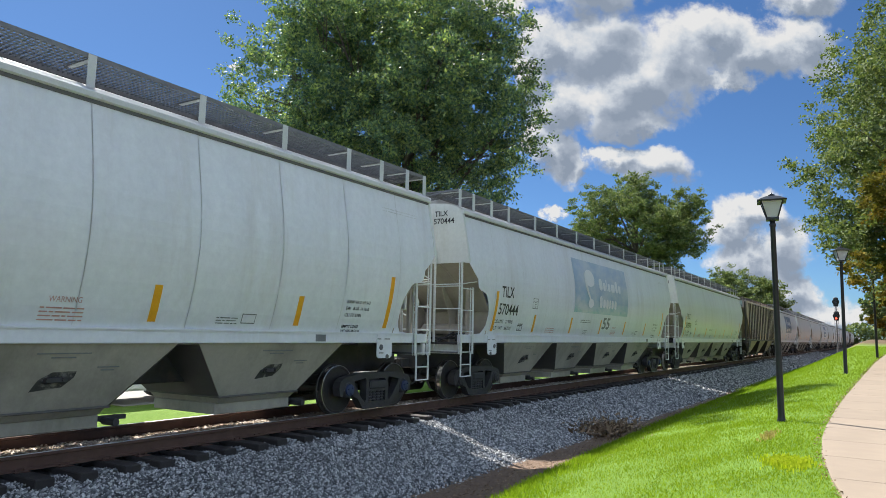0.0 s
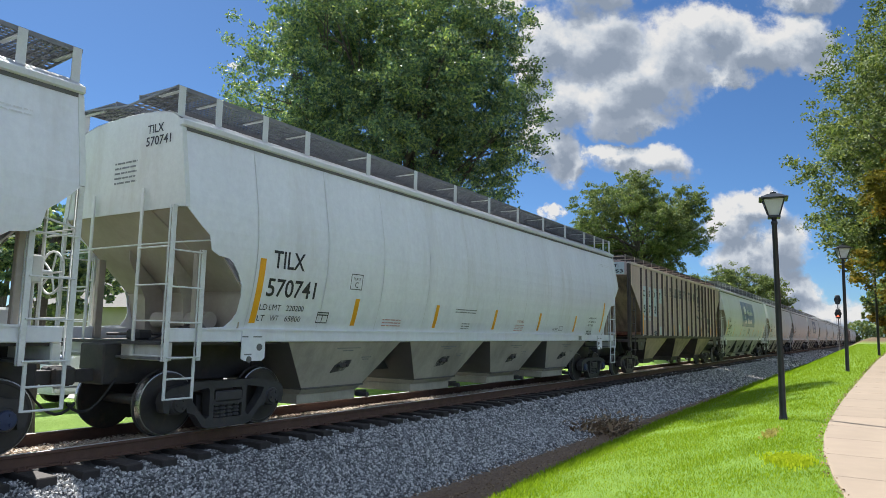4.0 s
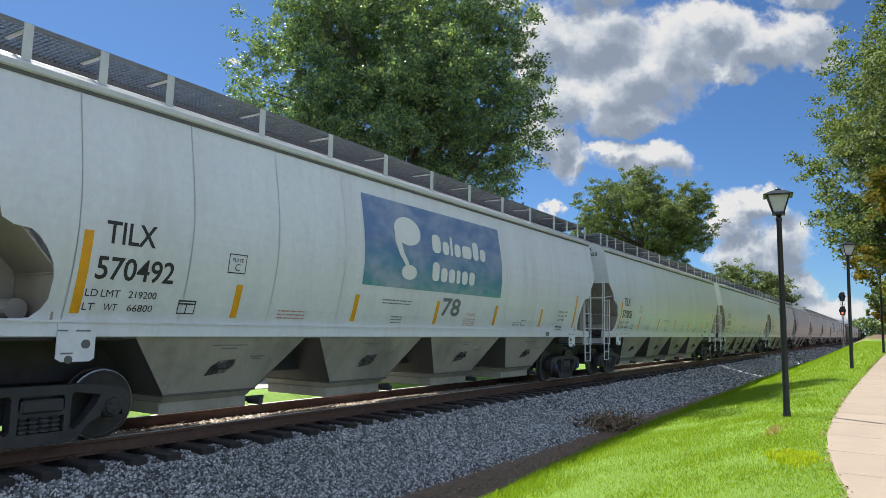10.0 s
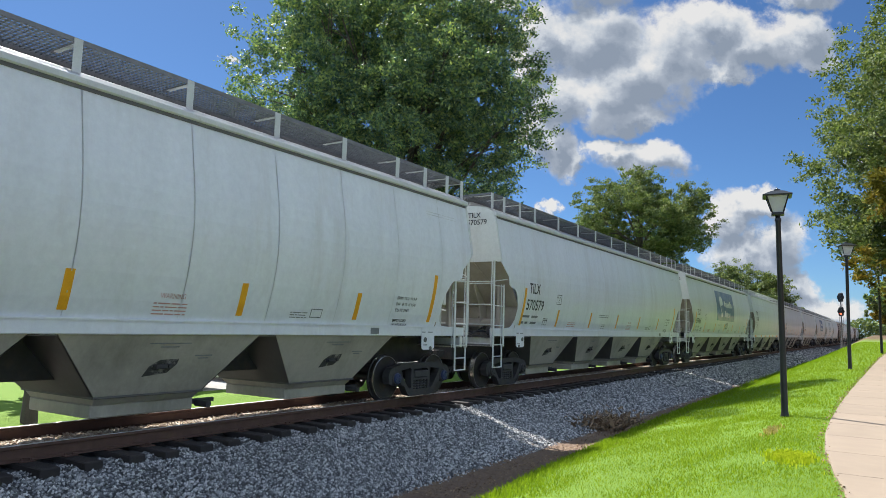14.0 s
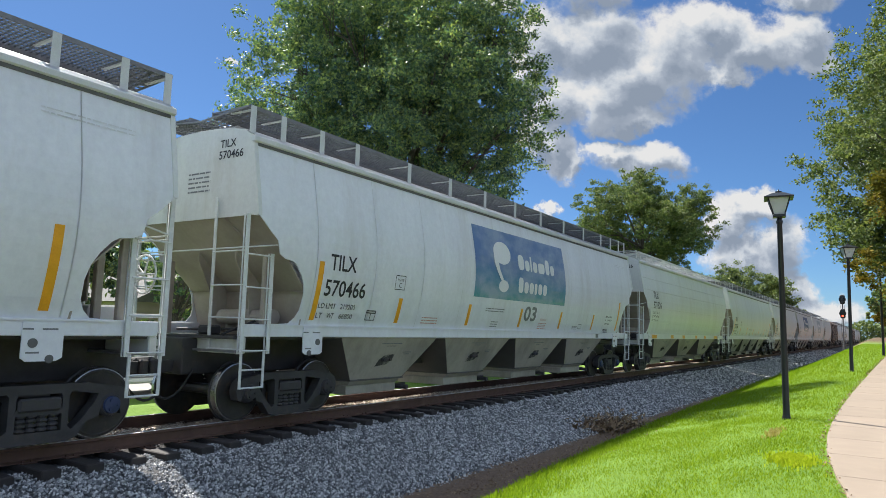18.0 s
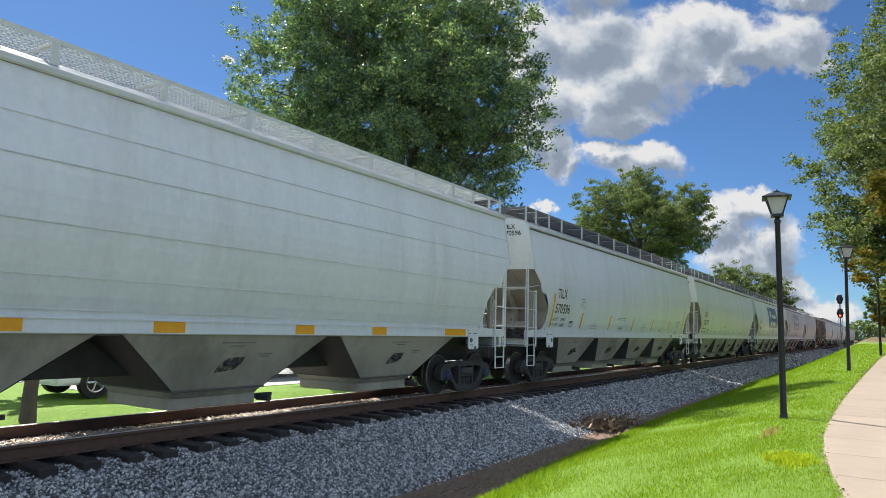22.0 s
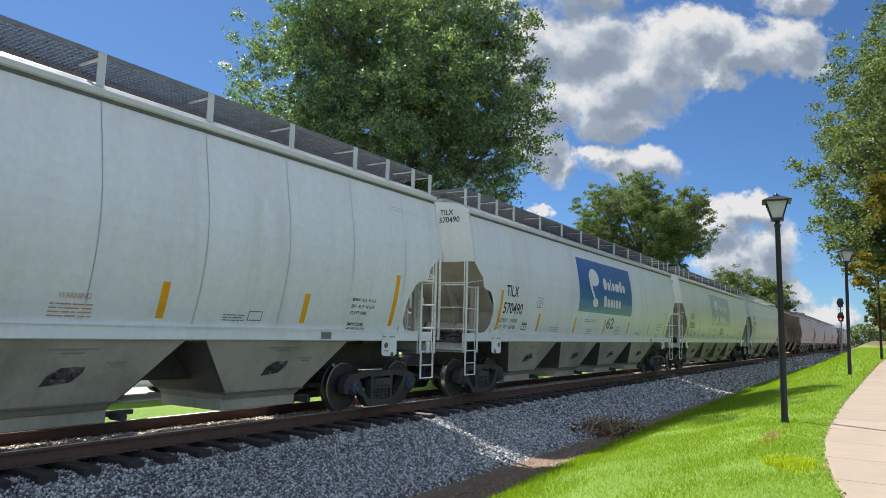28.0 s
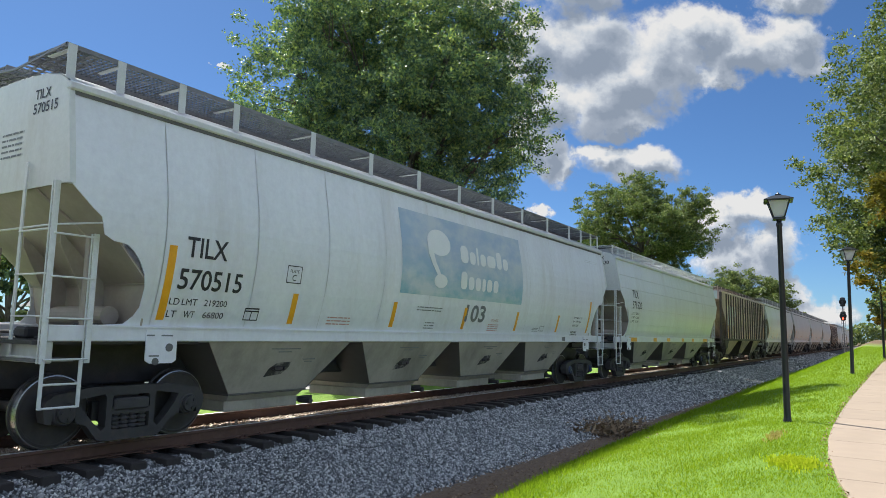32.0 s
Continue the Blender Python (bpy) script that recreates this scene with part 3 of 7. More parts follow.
def build_clover(x0, y0, rx, ry, n, seed, material, label):
    """A low patch of another growth in the lawn, joined."""
    rng = np.random.default_rng(seed)
    a, r = rng.uniform(0, 6.28, n), np.abs(rng.normal(0, 0.55, n))
    x, y = x0 + rx * r * np.cos(a), y0 + ry * r * np.sin(a)
    z = np.array([ground_z(u, v) for u, v in zip(x, y)])
    h, w, t = rng.uniform(0.025, 0.06, n), rng.uniform(0.006, 0.013, n), rng.uniform(0, 6.28, n)
    q = np.stack([np.stack([x - np.cos(t) * w, y - np.sin(t) * w, z], 1), np.stack([x + np.cos(t) * w, y + np.sin(t) * w, z], 1),
                  np.stack([x + np.cos(t) * w, y + np.sin(t) * w + h * 0.5, z + h], 1), np.stack([x - np.cos(t) * w, y - np.sin(t) * w + h * 0.5, z + h], 1)], 1)
    return tagged(leaf_mesh("weeds", q.reshape(-1, 3), material, None), label, "weeds", kind="stuff")


M_CLOVER = island_surface("yellow_green_weed", (0.30, 0.40, 0.012), (0.38, 0.47, 0.016), (0.46, 0.52, 0.03), 0.9, 0.45)
M_STRAW = island_surface("dry_grass", (0.30, 0.24, 0.07), (0.38, 0.34, 0.10), (0.48, 0.42, 0.16), 0.9, 0.4)
build_clover(8.47, 10.1, 0.24, 0.40, 3500, 31, M_CLOVER, "bright yellow-green patch of weeds in the lawn")
build_clover(7.95, 12.6, 0.10, 0.5, 500, 32, M_STRAW, "few dry yellow blades in the lawn")


# ---- lamps along the path ----
def build_lamp():
    lamp = new("street_lamp")
    tagged(lamp, "black post lamp with a four-sided glass lantern beside the path", "street lamp", "lamps along the path")
    bm = BM()
    lathe(bm, [(-0.3, 0.078), (0.01, 0.078), (0.03, 0.070), (0.06, 0.066), (0.10, 0.062), (3.75, 0.048), (3.78, 0.06), (3.82, 0.06), (3.84, 0.045), (3.9, 0.045)], "z", 20)
    part("post", bm, M_POST, lamp, smooth=True)
    lantern = BM()
    # the four sloping corner bars and rings
    b, t, z0, z1 = 0.095, 0.195, 3.93, 4.27
    for sx in (-1, 1):
        for sy in (-1, 1):
            rod(lantern, (sx * b, sy * b, z0), (sx * t, sy * t, z1), 0.013, 6)
    box(lantern, -b - 0.02, b + 0.02, -b - 0.02, b + 0.02, z0 - 0.04, z0 + 0.012, 0.006)
    rod(lantern, (0, 0, 3.87), (0, 0, 3.93), 0.05, 10)
    part("lantern_frame", lantern, M_POST, lamp)
    glass = bpy.data.materials.get("frosted_lantern_glass") or surface("frosted_lantern_glass", (0.46, 0.48, 0.50), 0.35, vary=0.04, bump=0.03)
    for k in range(4):
        bm = BM()
        c, s = math.cos(math.pi / 2 * k), math.sin(math.pi / 2 * k)
        pts = [(b - 0.004, -b, z0 + 0.015), (b - 0.004, b, z0 + 0.015), (t - 0.004, t, z1), (t - 0.004, -t, z1)]
        o = [bm.verts.new((x * c - y * s, x * s + y * c, z)) for x, y, z in pts]
        i = [bm.verts.new(((x - 0.008) * c - y * s, (x - 0.008) * s + y * c, z)) for x, y, z in pts]
        bm.faces.new(o)
        bm.faces.new(i[::-1])
        for q in range(4):
            bm.faces.new((o[q], i[q], i[(q + 1) % 4], o[(q + 1) % 4]))
        bmesh.ops.recalc_face_normals(bm, faces=bm.faces[:])
        part("pane", bm, glass, lamp, "frosted glass pane")
    bm = BM()
    rings = [(0.262, 4.262), (0.266, 4.285), (0.235, 4.30), (0.12, 4.365), (0.06, 4.385), (0.055, 4.41)]
    rows = [[bm.verts.new((sx * r, sy * r, z)) for sx, sy in ((-1, -1), (1, -1), (1, 1), (-1, 1))] for r, z in rings]
    for a, c in zip(rows, rows[1:]):
        for i in range(4):
            bm.faces.new((a[i], a[(i + 1) % 4], c[(i + 1) % 4], c[i]))
    bm.faces.new(rows[0][::-1])
    bm.faces.new(rows[-1])
    lathe(bm, [(4.405, 0.02), (4.42, 0.028), (4.44, 0.012), (4.46, 0.004)], "z", 10)
    part("lantern_roof", bm, M_POST, lamp)
    return lamp


street_lamp = build_lamp()
street_lamp.matrix_basis = pose(7.90, 14.9, lerp_table(14.9, PATH_Z) - 0.015, 0.4, -0.3, 8)
copy_thing(street_lamp, pose(8.56, 27.6, 0.43, 0, 0.5, 20))
copy_thing(street_lamp, pose(9.49, 40.5, 0.72, 0, 0, 5))


# ---- railway signal ----
def build_signal():
    sig = new("railway_signal")
    tagged(sig, "railway signal mast with two black heads, the lower showing red", "signal")
    bm = BM()
    rod(bm, (0, 0, -0.8), (0, 0, 6.2), 0.07, 10)
    part("mast", bm, M_GRATE, sig)
    bm = BM()
    box(bm, -0.25, 0.25, -0.25, 0.25, -0.8, 0.1, 0.02)
    part("base", bm, M_CONCRETE, sig)
    bm = BM()
    for i in range(16):
        rod(bm, (-0.2, 0.14, 0.4 + 0.33 * i), (0.2, 0.14, 0.4 + 0.33 * i), 0.012, 5)
    for s in (-0.2, 0.2):
        rod(bm, (s, 0.14, 0.2), (s, 0.14, 5.6), 0.018, 5)
    part("ladder", bm, M_GRATE, sig)
    red = bpy.data.materials.new("red_signal_light")
    red.use_nodes = True
    red.node_tree.nodes["Principled BSDF"].inputs["Base Color"].default_value = (0.5, 0.02, 0.01, 1)
    red.node_tree.nodes["Principled BSDF"].inputs["Emission Color"].default_value = (1, 0.06, 0.03, 1)
    red.node_tree.nodes["Principled BSDF"].inputs["Emission Strength"].default_value = 3
    for z, lit in ((6.3, False), (4.6, True)):
        bm = BM()
        lathe(bm, [(-0.14, 0.26), (-0.12, 0.38), (-0.1, 0.38), (-0.08, 0.26)], "y", 20, (0, 0, z))
        box(bm, -0.28, 0.28, -0.1, 0.2, z - 0.55, z + 0.55, 0.1)
        head = part("signal_head", bm, M_POST, sig)
        for k in (-0.3, 0.0, 0.3):
            bm = BM()
            lathe(bm, [(-0.36, 0.14), (-0.15, 0.14)], "y", 14, (0, 0, z + k))
            part("visor", bm, M_POST, head)
            bm = BM()
            lathe(bm, [(-0.38, 0.11), (-0.365, 0.11)], "y", 14, (0, 0, z + k))
            part("lens", bm, red if lit and k < 0 else M_GLASS, head)
    sig.matrix_basis = pose(5.45, 96, 0.0)


build_signal()


# ---- lettering ----
def letters(body, size, bold=0.0):
    """Flat outline of words in the built-in font: points and faces, starting at 0, 0."""
    cu = bpy.data.curves.new("words", "FONT")
    cu.body, cu.size, cu.offset, cu.resolution_u = body, size, bold, 3
    ob = new("words", cu)
    me = bpy.data.meshes.new_from_object(ob.evaluated_get(bpy.context.evaluated_depsgraph_get()))
    pts = [(v.co.x, v.co.y) for v in me.vertices]
    faces = [tuple(p.vertices) for p in me.polygons]
    bpy.data.objects.remove(ob)
    bpy.data.curves.remove(cu)
    bpy.data.meshes.remove(me)
    return pts, faces


def fitted(body, size, width, height, bold=0.0):
    """Words stretched to a width and a height."""
    pts, faces = letters(body, size, bold)
    xs, ys = [p[0] for p in pts], [p[1] for p in pts]
    kx, ky = width / (max(xs) - min(xs)), height / (max(ys) - min(ys))
    return [((x - min(xs)) * kx, (y - min(ys)) * ky) for x, y in pts], faces


def bars(rows):
    """Plain bars for small writing: (u0, u1, v0, v1) each."""
    pts, faces = [], []
    for u0, u1, v0, v1 in rows:
        n = len(pts)
        pts += [(u0, v0), (u1, v0), (u1, v1), (u0, v1)]
        faces.append((n, n + 1, n + 2, n + 3))
    return pts, faces


def small_print(rows, width, height):
    out = []
    for i in range(rows):
        v = height * (rows - i - 1) / rows
        u, k = 0.0, 0
        while u < width * (0.95 if i % 2 else 1.0):
            w = 0.05 + 0.045 * ((i * 5 + k * 3) % 4)
            out.append((u, min(u + w, width), v, v + height / rows * 0.36))
            u, k = u + w + 0.02, k + 1
    return bars(out)


def decal(name, shape, y, z, prof, material, parent, label="", lift=0.006, side=1):
    """Thin paint or film that follows the curve of a car's side."""
    pts, faces = shape
    verts = [(side * (prof(z + v) + lift), y + u, z + v) for u, v in pts]
    ob = bulk(name, verts, faces, material, parent)
    return tagged(ob, label)


def sheet(name, y0, y1, z0, z1, prof, material, parent, label="", lift=0.004, side=1, rows=6):
    """A rectangle of paint or film on the curved side."""
    verts, faces = [], []
    for i in range(rows + 1):
        z = z0 + (z1 - z0) * i / rows
        verts += [(side * (prof(z) + lift), y0, z), (side * (prof(z) + lift), y1, z)]
    for i in range(rows):
        faces.append((2 * i, 2 * i + 1, 2 * i + 3, 2 * i + 2))
    return tagged(bulk(name, verts, faces, material, parent), label)


# ---- running gear, shared by all cars ----
WHEEL_R = 0.457


def build_wheelset(car, y, cap_material):
    """An axle with two wheels and bearing caps, turning about its own middle."""
    bm = BM()
    lathe(bm, [(-1.05, 0.07), (-0.9, 0.08), (-0.6, 0.085), (0.6, 0.085), (0.9, 0.08), (1.05, 0.07)], "x", 12)
    axle = part("wheelset", bm, M_WHEEL, car, smooth=False)
    axle.matrix_basis = pose(0, y, WHEEL_R)
    for s in (-1, 1):
        bm = BM()
        r = WHEEL_R
        lathe(bm, [(s * v, q) for v, q in ((0.67, 0.16), (0.665, r - 0.08), (0.66, r - 0.02), (0.663, r + 0.025), (0.69, r + 0.027), (0.70, r + 0.008))], "x", 36)
        lathe(bm, [(s * v, q) for v, q in ((0.795, r - 0.012), (0.80, r - 0.05), (0.785, r - 0.085), (0.755, r - 0.11), (0.745, 0.20), (0.80, 0.14), (0.84, 0.13))], "x", 36)
        wheel = part("wheel", bm, M_WHEEL, axle)
        bm = BM()
        lathe(bm, [(s * 0.699, r + 0.004), (s * 0.72, r), (s * 0.797, r - 0.006), (s * 0.8, r - 0.02)], "x", 36, caps=False)
        part("tread", bm, M_TREAD, wheel, "polished steel tread")
        bm = BM()
        lathe(bm, [(s * v, q) for v, q in ((1.04, 0.10), (1.10, 0.115), (1.125, 0.105), (1.13, 0.06), (1.135, 0.03))], "x", 18)
        for k in range(3):
            w = 2.094 * k
            rod(bm, (s * 1.12, 0.065 * math.cos(w), 0.065 * math.sin(w)), (s * 1.15, 0.065 * math.cos(w), 0.065 * math.sin(w)), 0.02, 6)
        part("bearing_cap", bm, cap_material, axle, "bolted bearing cap")
    return axle


def frame_outline():
    """Side frame of a truck, centred on its middle, axle height 0.457."""
    top = [(-1.15, 0.50), (-1.12, 0.61), (-1.03, 0.68), (-0.84, 0.71), (-0.6, 0.755), (0.6, 0.755), (0.84, 0.71), (1.03, 0.68), (1.12, 0.61), (1.15, 0.50)]
    low = [(1.12, 0.36), (1.04, 0.33), (1.02, 0.50), (0.77, 0.50), (0.74, 0.33), (0.60, 0.28), (0.46, 0.10), (0.36, 0.065), (-0.36, 0.065), (-0.46, 0.10),
           (-0.60, 0.28), (-0.74, 0.33), (-0.77, 0.50), (-1.02, 0.50), (-1.04, 0.33), (-1.12, 0.36)]
    return top + low


def ring_plate(bm, outline, holes, x0, x1):
    """A plate with holes, by scan-filling the outline."""
    lay = []
    edges = []
    for loop in (outline, *holes):
        vs = [bm.verts.new((x0, y, z)) for y, z in loop]
        edges += [bm.edges.new((vs[i], vs[(i + 1) % len(vs)])) for i in range(len(vs))]
        lay.append(vs)
    got = bmesh.ops.triangle_fill(bm, use_beauty=True, use_dissolve=False, edges=edges)
    faces = [g for g in got["geom"] if isinstance(g, bmesh.types.BMFace)]
    ext = bmesh.ops.extrude_face_region(bm, geom=faces)
    bmesh.ops.translate(bm, verts=[g for g in ext["geom"] if isinstance(g, bmesh.types.BMVert)], vec=(x1 - x0, 0, 0))
    bmesh.ops.recalc_face_normals(bm, faces=bm.faces[:])
    return bm


def build_truck(car, y, steel, cap_material):
    wheels = [build_wheelset(car, y - 0.889, cap_material), build_wheelset(car, y + 0.889, cap_material)]
    for s in (-1, 1):
        bm = BM()
        holes = [[(-0.72, 0.61), (-0.38, 0.66), (-0.35, 0.62), (-0.35, 0.24), (-0.40, 0.20), (-0.52, 0.31), (-0.67, 0.50)],
                 [(0.72, 0.61), (0.38, 0.66), (0.35, 0.62), (0.35, 0.24), (0.40, 0.20), (0.52, 0.31), (0.67, 0.50)],
                 [(-0.25, 0.64), (0.25, 0.64), (0.27, 0.60), (0.27, 0.20), (-0.27, 0.20), (-0.27, 0.60)]]
        ring_plate(bm, frame_outline(), holes, s * 0.90, s * 1.065)
        fr = part("side_frame", bm, steel, car)
        fr.matrix_basis = pose(0, y, 0)
        for k in (-0.19, -0.065, 0.065, 0.19):
            bm = BM()
            coil = []
            for i in range(4):
                coil += [(0.20 + 0.055 * i, 0.05), (0.215 + 0.055 * i, 0.072), (0.235 + 0.055 * i, 0.072), (0.25 + 0.055 * i, 0.05)]
            lathe(bm, coil, "z", 10, (s * 0.99, k, 0))
            part("spring", bm, steel, fr, "coil spring")
        bm = BM()
        box(bm, s * 0.88, s * 1.10, -0.25, 0.25, 0.44, 0.60, 0.025)
        part("bolster_end", bm, steel, fr)
        for k in (-0.889, 0.889):
            bm = BM()
            lathe(bm, [(s * 0.88, 0.13), (s * 0.90, 0.155), (s * 1.05, 0.155), (s * 1.085, 0.13)], "x", 18, (0, k, WHEEL_R))
            part("bearing_housing", bm, steel, fr)
        bm = BM()
        prism(bm, [(-0.30, 0.40), (0.30, 0.40), (0.24, 0.52), (-0.24, 0.52)], s * 1.062, s * 1.068)
        part("casting_rib", bm, steel, fr)
    bm = BM()
    box(bm, -0.95, 0.95, -0.2, 0.2, 0.40, 0.68, 0.03)
    rod(bm, (0, 0, 0.66), (0, 0, 0.8), 0.2, 14)
    part("bolster", bm, steel, car).matrix_basis = pose(0, y, 0)
    for k in (-0.36, 0.36):
        bm = BM()
        rod(bm, (-0.75, 0, 0.38), (0.75, 0, 0.38), 0.045, 8)
        for s in (-1, 1):
            box(bm, s * 0.76 - 0.05, s * 0.76 + 0.05, -0.03 if k < 0 else -0.08, 0.08 if k < 0 else 0.03, 0.3, 0.55, 0.01)
        part("brake_beam", bm, steel, car).matrix_basis = pose(0, y + k, 0)
    return wheels


def build_coupler(car, y, way, steel):
    bm = BM()
    z = 0.86
    box(bm, -0.08, 0.08, min(y, y + way * 0.55), max(y, y + way * 0.55), z - 0.1, z + 0.08, 0.01)
    box(bm, -0.16, 0.05, min(y + way * 0.5, y + way * 0.74), max(y + way * 0.5, y + way * 0.74), z - 0.15, z + 0.13, 0.03)
    box(bm, 0.06, 0.17, min(y + way * 0.52, y + way * 0.66), max(y + way * 0.52, y + way * 0.66), z - 0.13, z + 0.11, 0.03)
    part("coupler", bm, steel, car)
    # air hose hanging in a bow
    bm = BM()
    pts = [Vector((0.35, y + way * (0.05 + 0.68 * t), 0.80 - 0.42 * math.sin(math.pi * min(1, t * 0.75)))) for t in [i / 8 for i in range(9)]]
    rings = []
    for p in pts:
        rings.append([bm.verts.new(p + Vector((0.022 * math.cos(k), 0, 0.022 * math.sin(k)))) for k in (0, 1.05, 2.1, 3.14, 4.19, 5.24)])
    for a, b in zip(rings, rings[1:]):
        for i in range(6):
            bm.faces.new((a[i], a[(i + 1) % 6], b[(i + 1) % 6], b[i]))
    part("air_hose", bm, M_TYRE, car)


def build_ladder(car, x, side, rails, rungs, material, name="ladder", bar=0.035):
    """Rails: (y, z0, z1); rungs: (y0, y1, z). The face of the ladder is at x."""
    bm = BM()
    for y, z0, z1 in rails:
        box(bm, side * x - 0.012, side * x + 0.012, y - bar, y + bar, z0, z1, 0.004)
        box(bm, side * (x - 0.05) - 0.012, side * (x - 0.05) + 0.012, y - bar, y - bar + 0.012, z0, z1)
    lad = part(name, bm, material, car)
    for y0, y1, z in rungs:
        bm = BM()
        rod(bm, (side * (x + 0.02), y0, z), (side * (x + 0.02), y1, z), 0.013, 6)
        part("rung", bm, material, lad)
    return lad


def curve_table(table):
    return lambda z: lerp_table(z, table)


WHITE_PROFILE = ((1.30, 1.285), (1.54, 1.305), (1.8, 1.39), (2.1, 1.465), (2.4, 1.52), (2.7, 1.55), (2.95, 1.55), (3.3, 1.525), (3.68, 1.46), (4.0, 1.40), (4.36, 1.335), (4.6, 1.325))
SILL_X = 1.335
CUT = ((1.55, 0.62), (1.56, 0.95), (1.66, 1.06), (1.78, 1.12), (2.03, 1.13), (2.2, 1.09), (2.36, 1.0), (2.50, 0.88), (2.56, 0.79), (2.585, 0.60), (2.65, 0.47),
       (2.86, 0.42), (2.95, 0.30), (3.23, 0.0), (3.24, 0.0))


def build_white_hopper(length, lined):
    """Curve-sided covered hopper. Origin: near end corner, at rail height; y runs along the car."""
    car = new("covered_hopper_car")
    prof = curve_table(WHITE_PROFILE)
    cut = curve_table(CUT)
    L = length
    W = 4.87 if lined else 4.98        # height of the running boards
    levels = [1.54, 1.56, 1.66, 1.78, 1.9, 2.03, 2.12, 2.2, 2.28, 2.36, 2.43, 2.50, 2.56, 2.585, 2.65, 2.75, 2.86, 2.95, 3.1, 3.23, 3.4, 3.6, 3.8, 4.0, 4.2, 4.38]
    for s in (-1, 1):
        bm = BM()
        rows = []
        for z in levels:
            c = cut(z) if z < 3.23 else 0.0
            ys = [c, 1.2] + [1.2 + (L - 2.4) * i / 8 for i in range(1, 8)] + [L - 1.2, L - c]
            rows.append([bm.verts.new((s * prof(z), y, z)) for y in ys])
        for a, b in zip(rows, rows[1:]):
            for i in range(len(a) - 1):
                bm.faces.new((a[i], a[i + 1], b[i + 1], b[i]))
        bmesh.ops.recalc_face_normals(bm, faces=bm.faces[:])
        bmesh.ops.solidify(bm, geom=bm.faces[:], thickness=0.015)
        part("side_panel", bm, M_WHITE, car, smooth=False)
        bm = BM()
        box(bm, s * 1.28, s * 1.38, -0.02, L + 0.02, 4.385, 4.495, 0.02)
        part("top_chord", bm, M_CHORD, car)
        if not lined:
            bm = BM()
            box(bm, s * 1.30, s * 1.352, 0.06, L - 0.06, 4.335, 4.384)
            part("caulked_joint", bm, M_SHADOWGAP, car)
        bm = BM()
        box(bm, s * 1.23, s * SILL_X, 0.0, L, 1.34, 1.535, 0.012)
        box(bm, s * 1.28, s * (SILL_X + 0.02), 0.46, L - 0.46, 1.518, 1.545)
        part("side_sill", bm, M_WHITE, car)
        # seams between the panels
        if lined:
            for z in (1.63, 2.02, 2.62, 3.34, 3.82):
                c = cut(z) if z < 3.23 else 0
                bm = BM()
                box(bm, s * (prof(z) - 0.01), s * (prof(z) + 0.008), c + 0.02, L - c - 0.02, z - 0.008, z + 0.008)
                part("panel_joint", bm, M_SEAM, car)
        else:
            n = 11
            for i in range(n):
                y = 1.32 + (L - 2.64) * i / (n - 1)
                bm = BM()
                zz = [1.56 + (4.33 - 1.56) * k / 10 for k in range(11)]
                a = [bm.verts.new((s * (prof(z) + 0.004), y - 0.007, z)) for z in zz]
                b = [bm.verts.new((s * (prof(z) + 0.004), y + 0.007, z)) for z in zz]
                for k in range(10):
                    bm.faces.new((a[k], b[k], b[k + 1], a[k + 1]))
                bmesh.ops.solidify(bm, geom=bm.faces[:], thickness=0.006)
                part("weld_seam", bm, M_SEAM, car)
    for e, way in ((0.0, -1), (L, 1)):
        # end sheet with its corner posts
        bm = BM()
        zz = [3.22, 3.5, 3.8, 4.1, 4.38, 4.48]
        outl = [(prof(z) - 0.01, z) for z in zz] + [(1.10, 4.615), (0.8, 4.68), (0.4, 4.71), (0, 4.72)]
        loop = outl + [(-x, z) for x, z in outl[-2::-1]]
        a = [bm.verts.new((x, e, z)) for x, z in loop]
        b = [bm.verts.new((x, e - way * 0.015, z)) for x, z in loop]
        bm.faces.new(a)
        bm.faces.new(b[::-1])
        for i in range(len(a)):
            bm.faces.new((a[i], b[i], b[(i + 1) % len(a)], a[(i + 1) % len(a)]))
        bmesh.ops.recalc_face_normals(bm, faces=bm.faces[:])
        part("end_sheet", bm, M_WHITE_END, car)
        for s in (-1, 1):
            bm = BM()
            zz = [3.21, 3.5, 3.8, 4.1, 4.38]
            rows = [[bm.verts.new((s * (prof(z) + dx), e + way * dy, z)) for dx, dy in ((-0.10, 0.014), (0.012, 0.014), (0.012, -0.06), (-0.10, -0.06))] for z in zz]
            for r, q in zip(rows, rows[1:]):
                for i in range(4):
                    bm.faces.new((r[i], r[(i + 1) % 4], q[(i + 1) % 4], q[i]))
            bm.faces.new(rows[0][::-1])
            bm.faces.new(rows[-1])
            bmesh.ops.recalc_face_normals(bm, faces=bm.faces[:])
            part("corner_post", bm, M_WHITE_END, car)
        # slope sheet under the end, bent once, down to an upright bulkhead
        bm = BM()
        rows = []
        for y, z in ((0.03, 3.24), (0.42, 2.86), (1.16, 2.10), (1.20, 1.345)):
            w = prof(z) - 0.02
            rows.append([bm.verts.new((x, e - way * (y + dy), z)) for x, dy in ((-w, 0), (w, 0), (w, 0.03), (-w, 0.03))])
        for q, r in zip(rows, rows[1:]):
            for i in range(4):
                bm.faces.new((q[i], q[(i + 1) % 4], r[(i + 1) % 4], r[i]))
        bm.faces.new(rows[0])
        bm.faces.new(rows[-1][::-1])
        bmesh.ops.recalc_face_normals(bm, faces=bm.faces[:])
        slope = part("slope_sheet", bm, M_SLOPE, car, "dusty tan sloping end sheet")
        bm = BM()
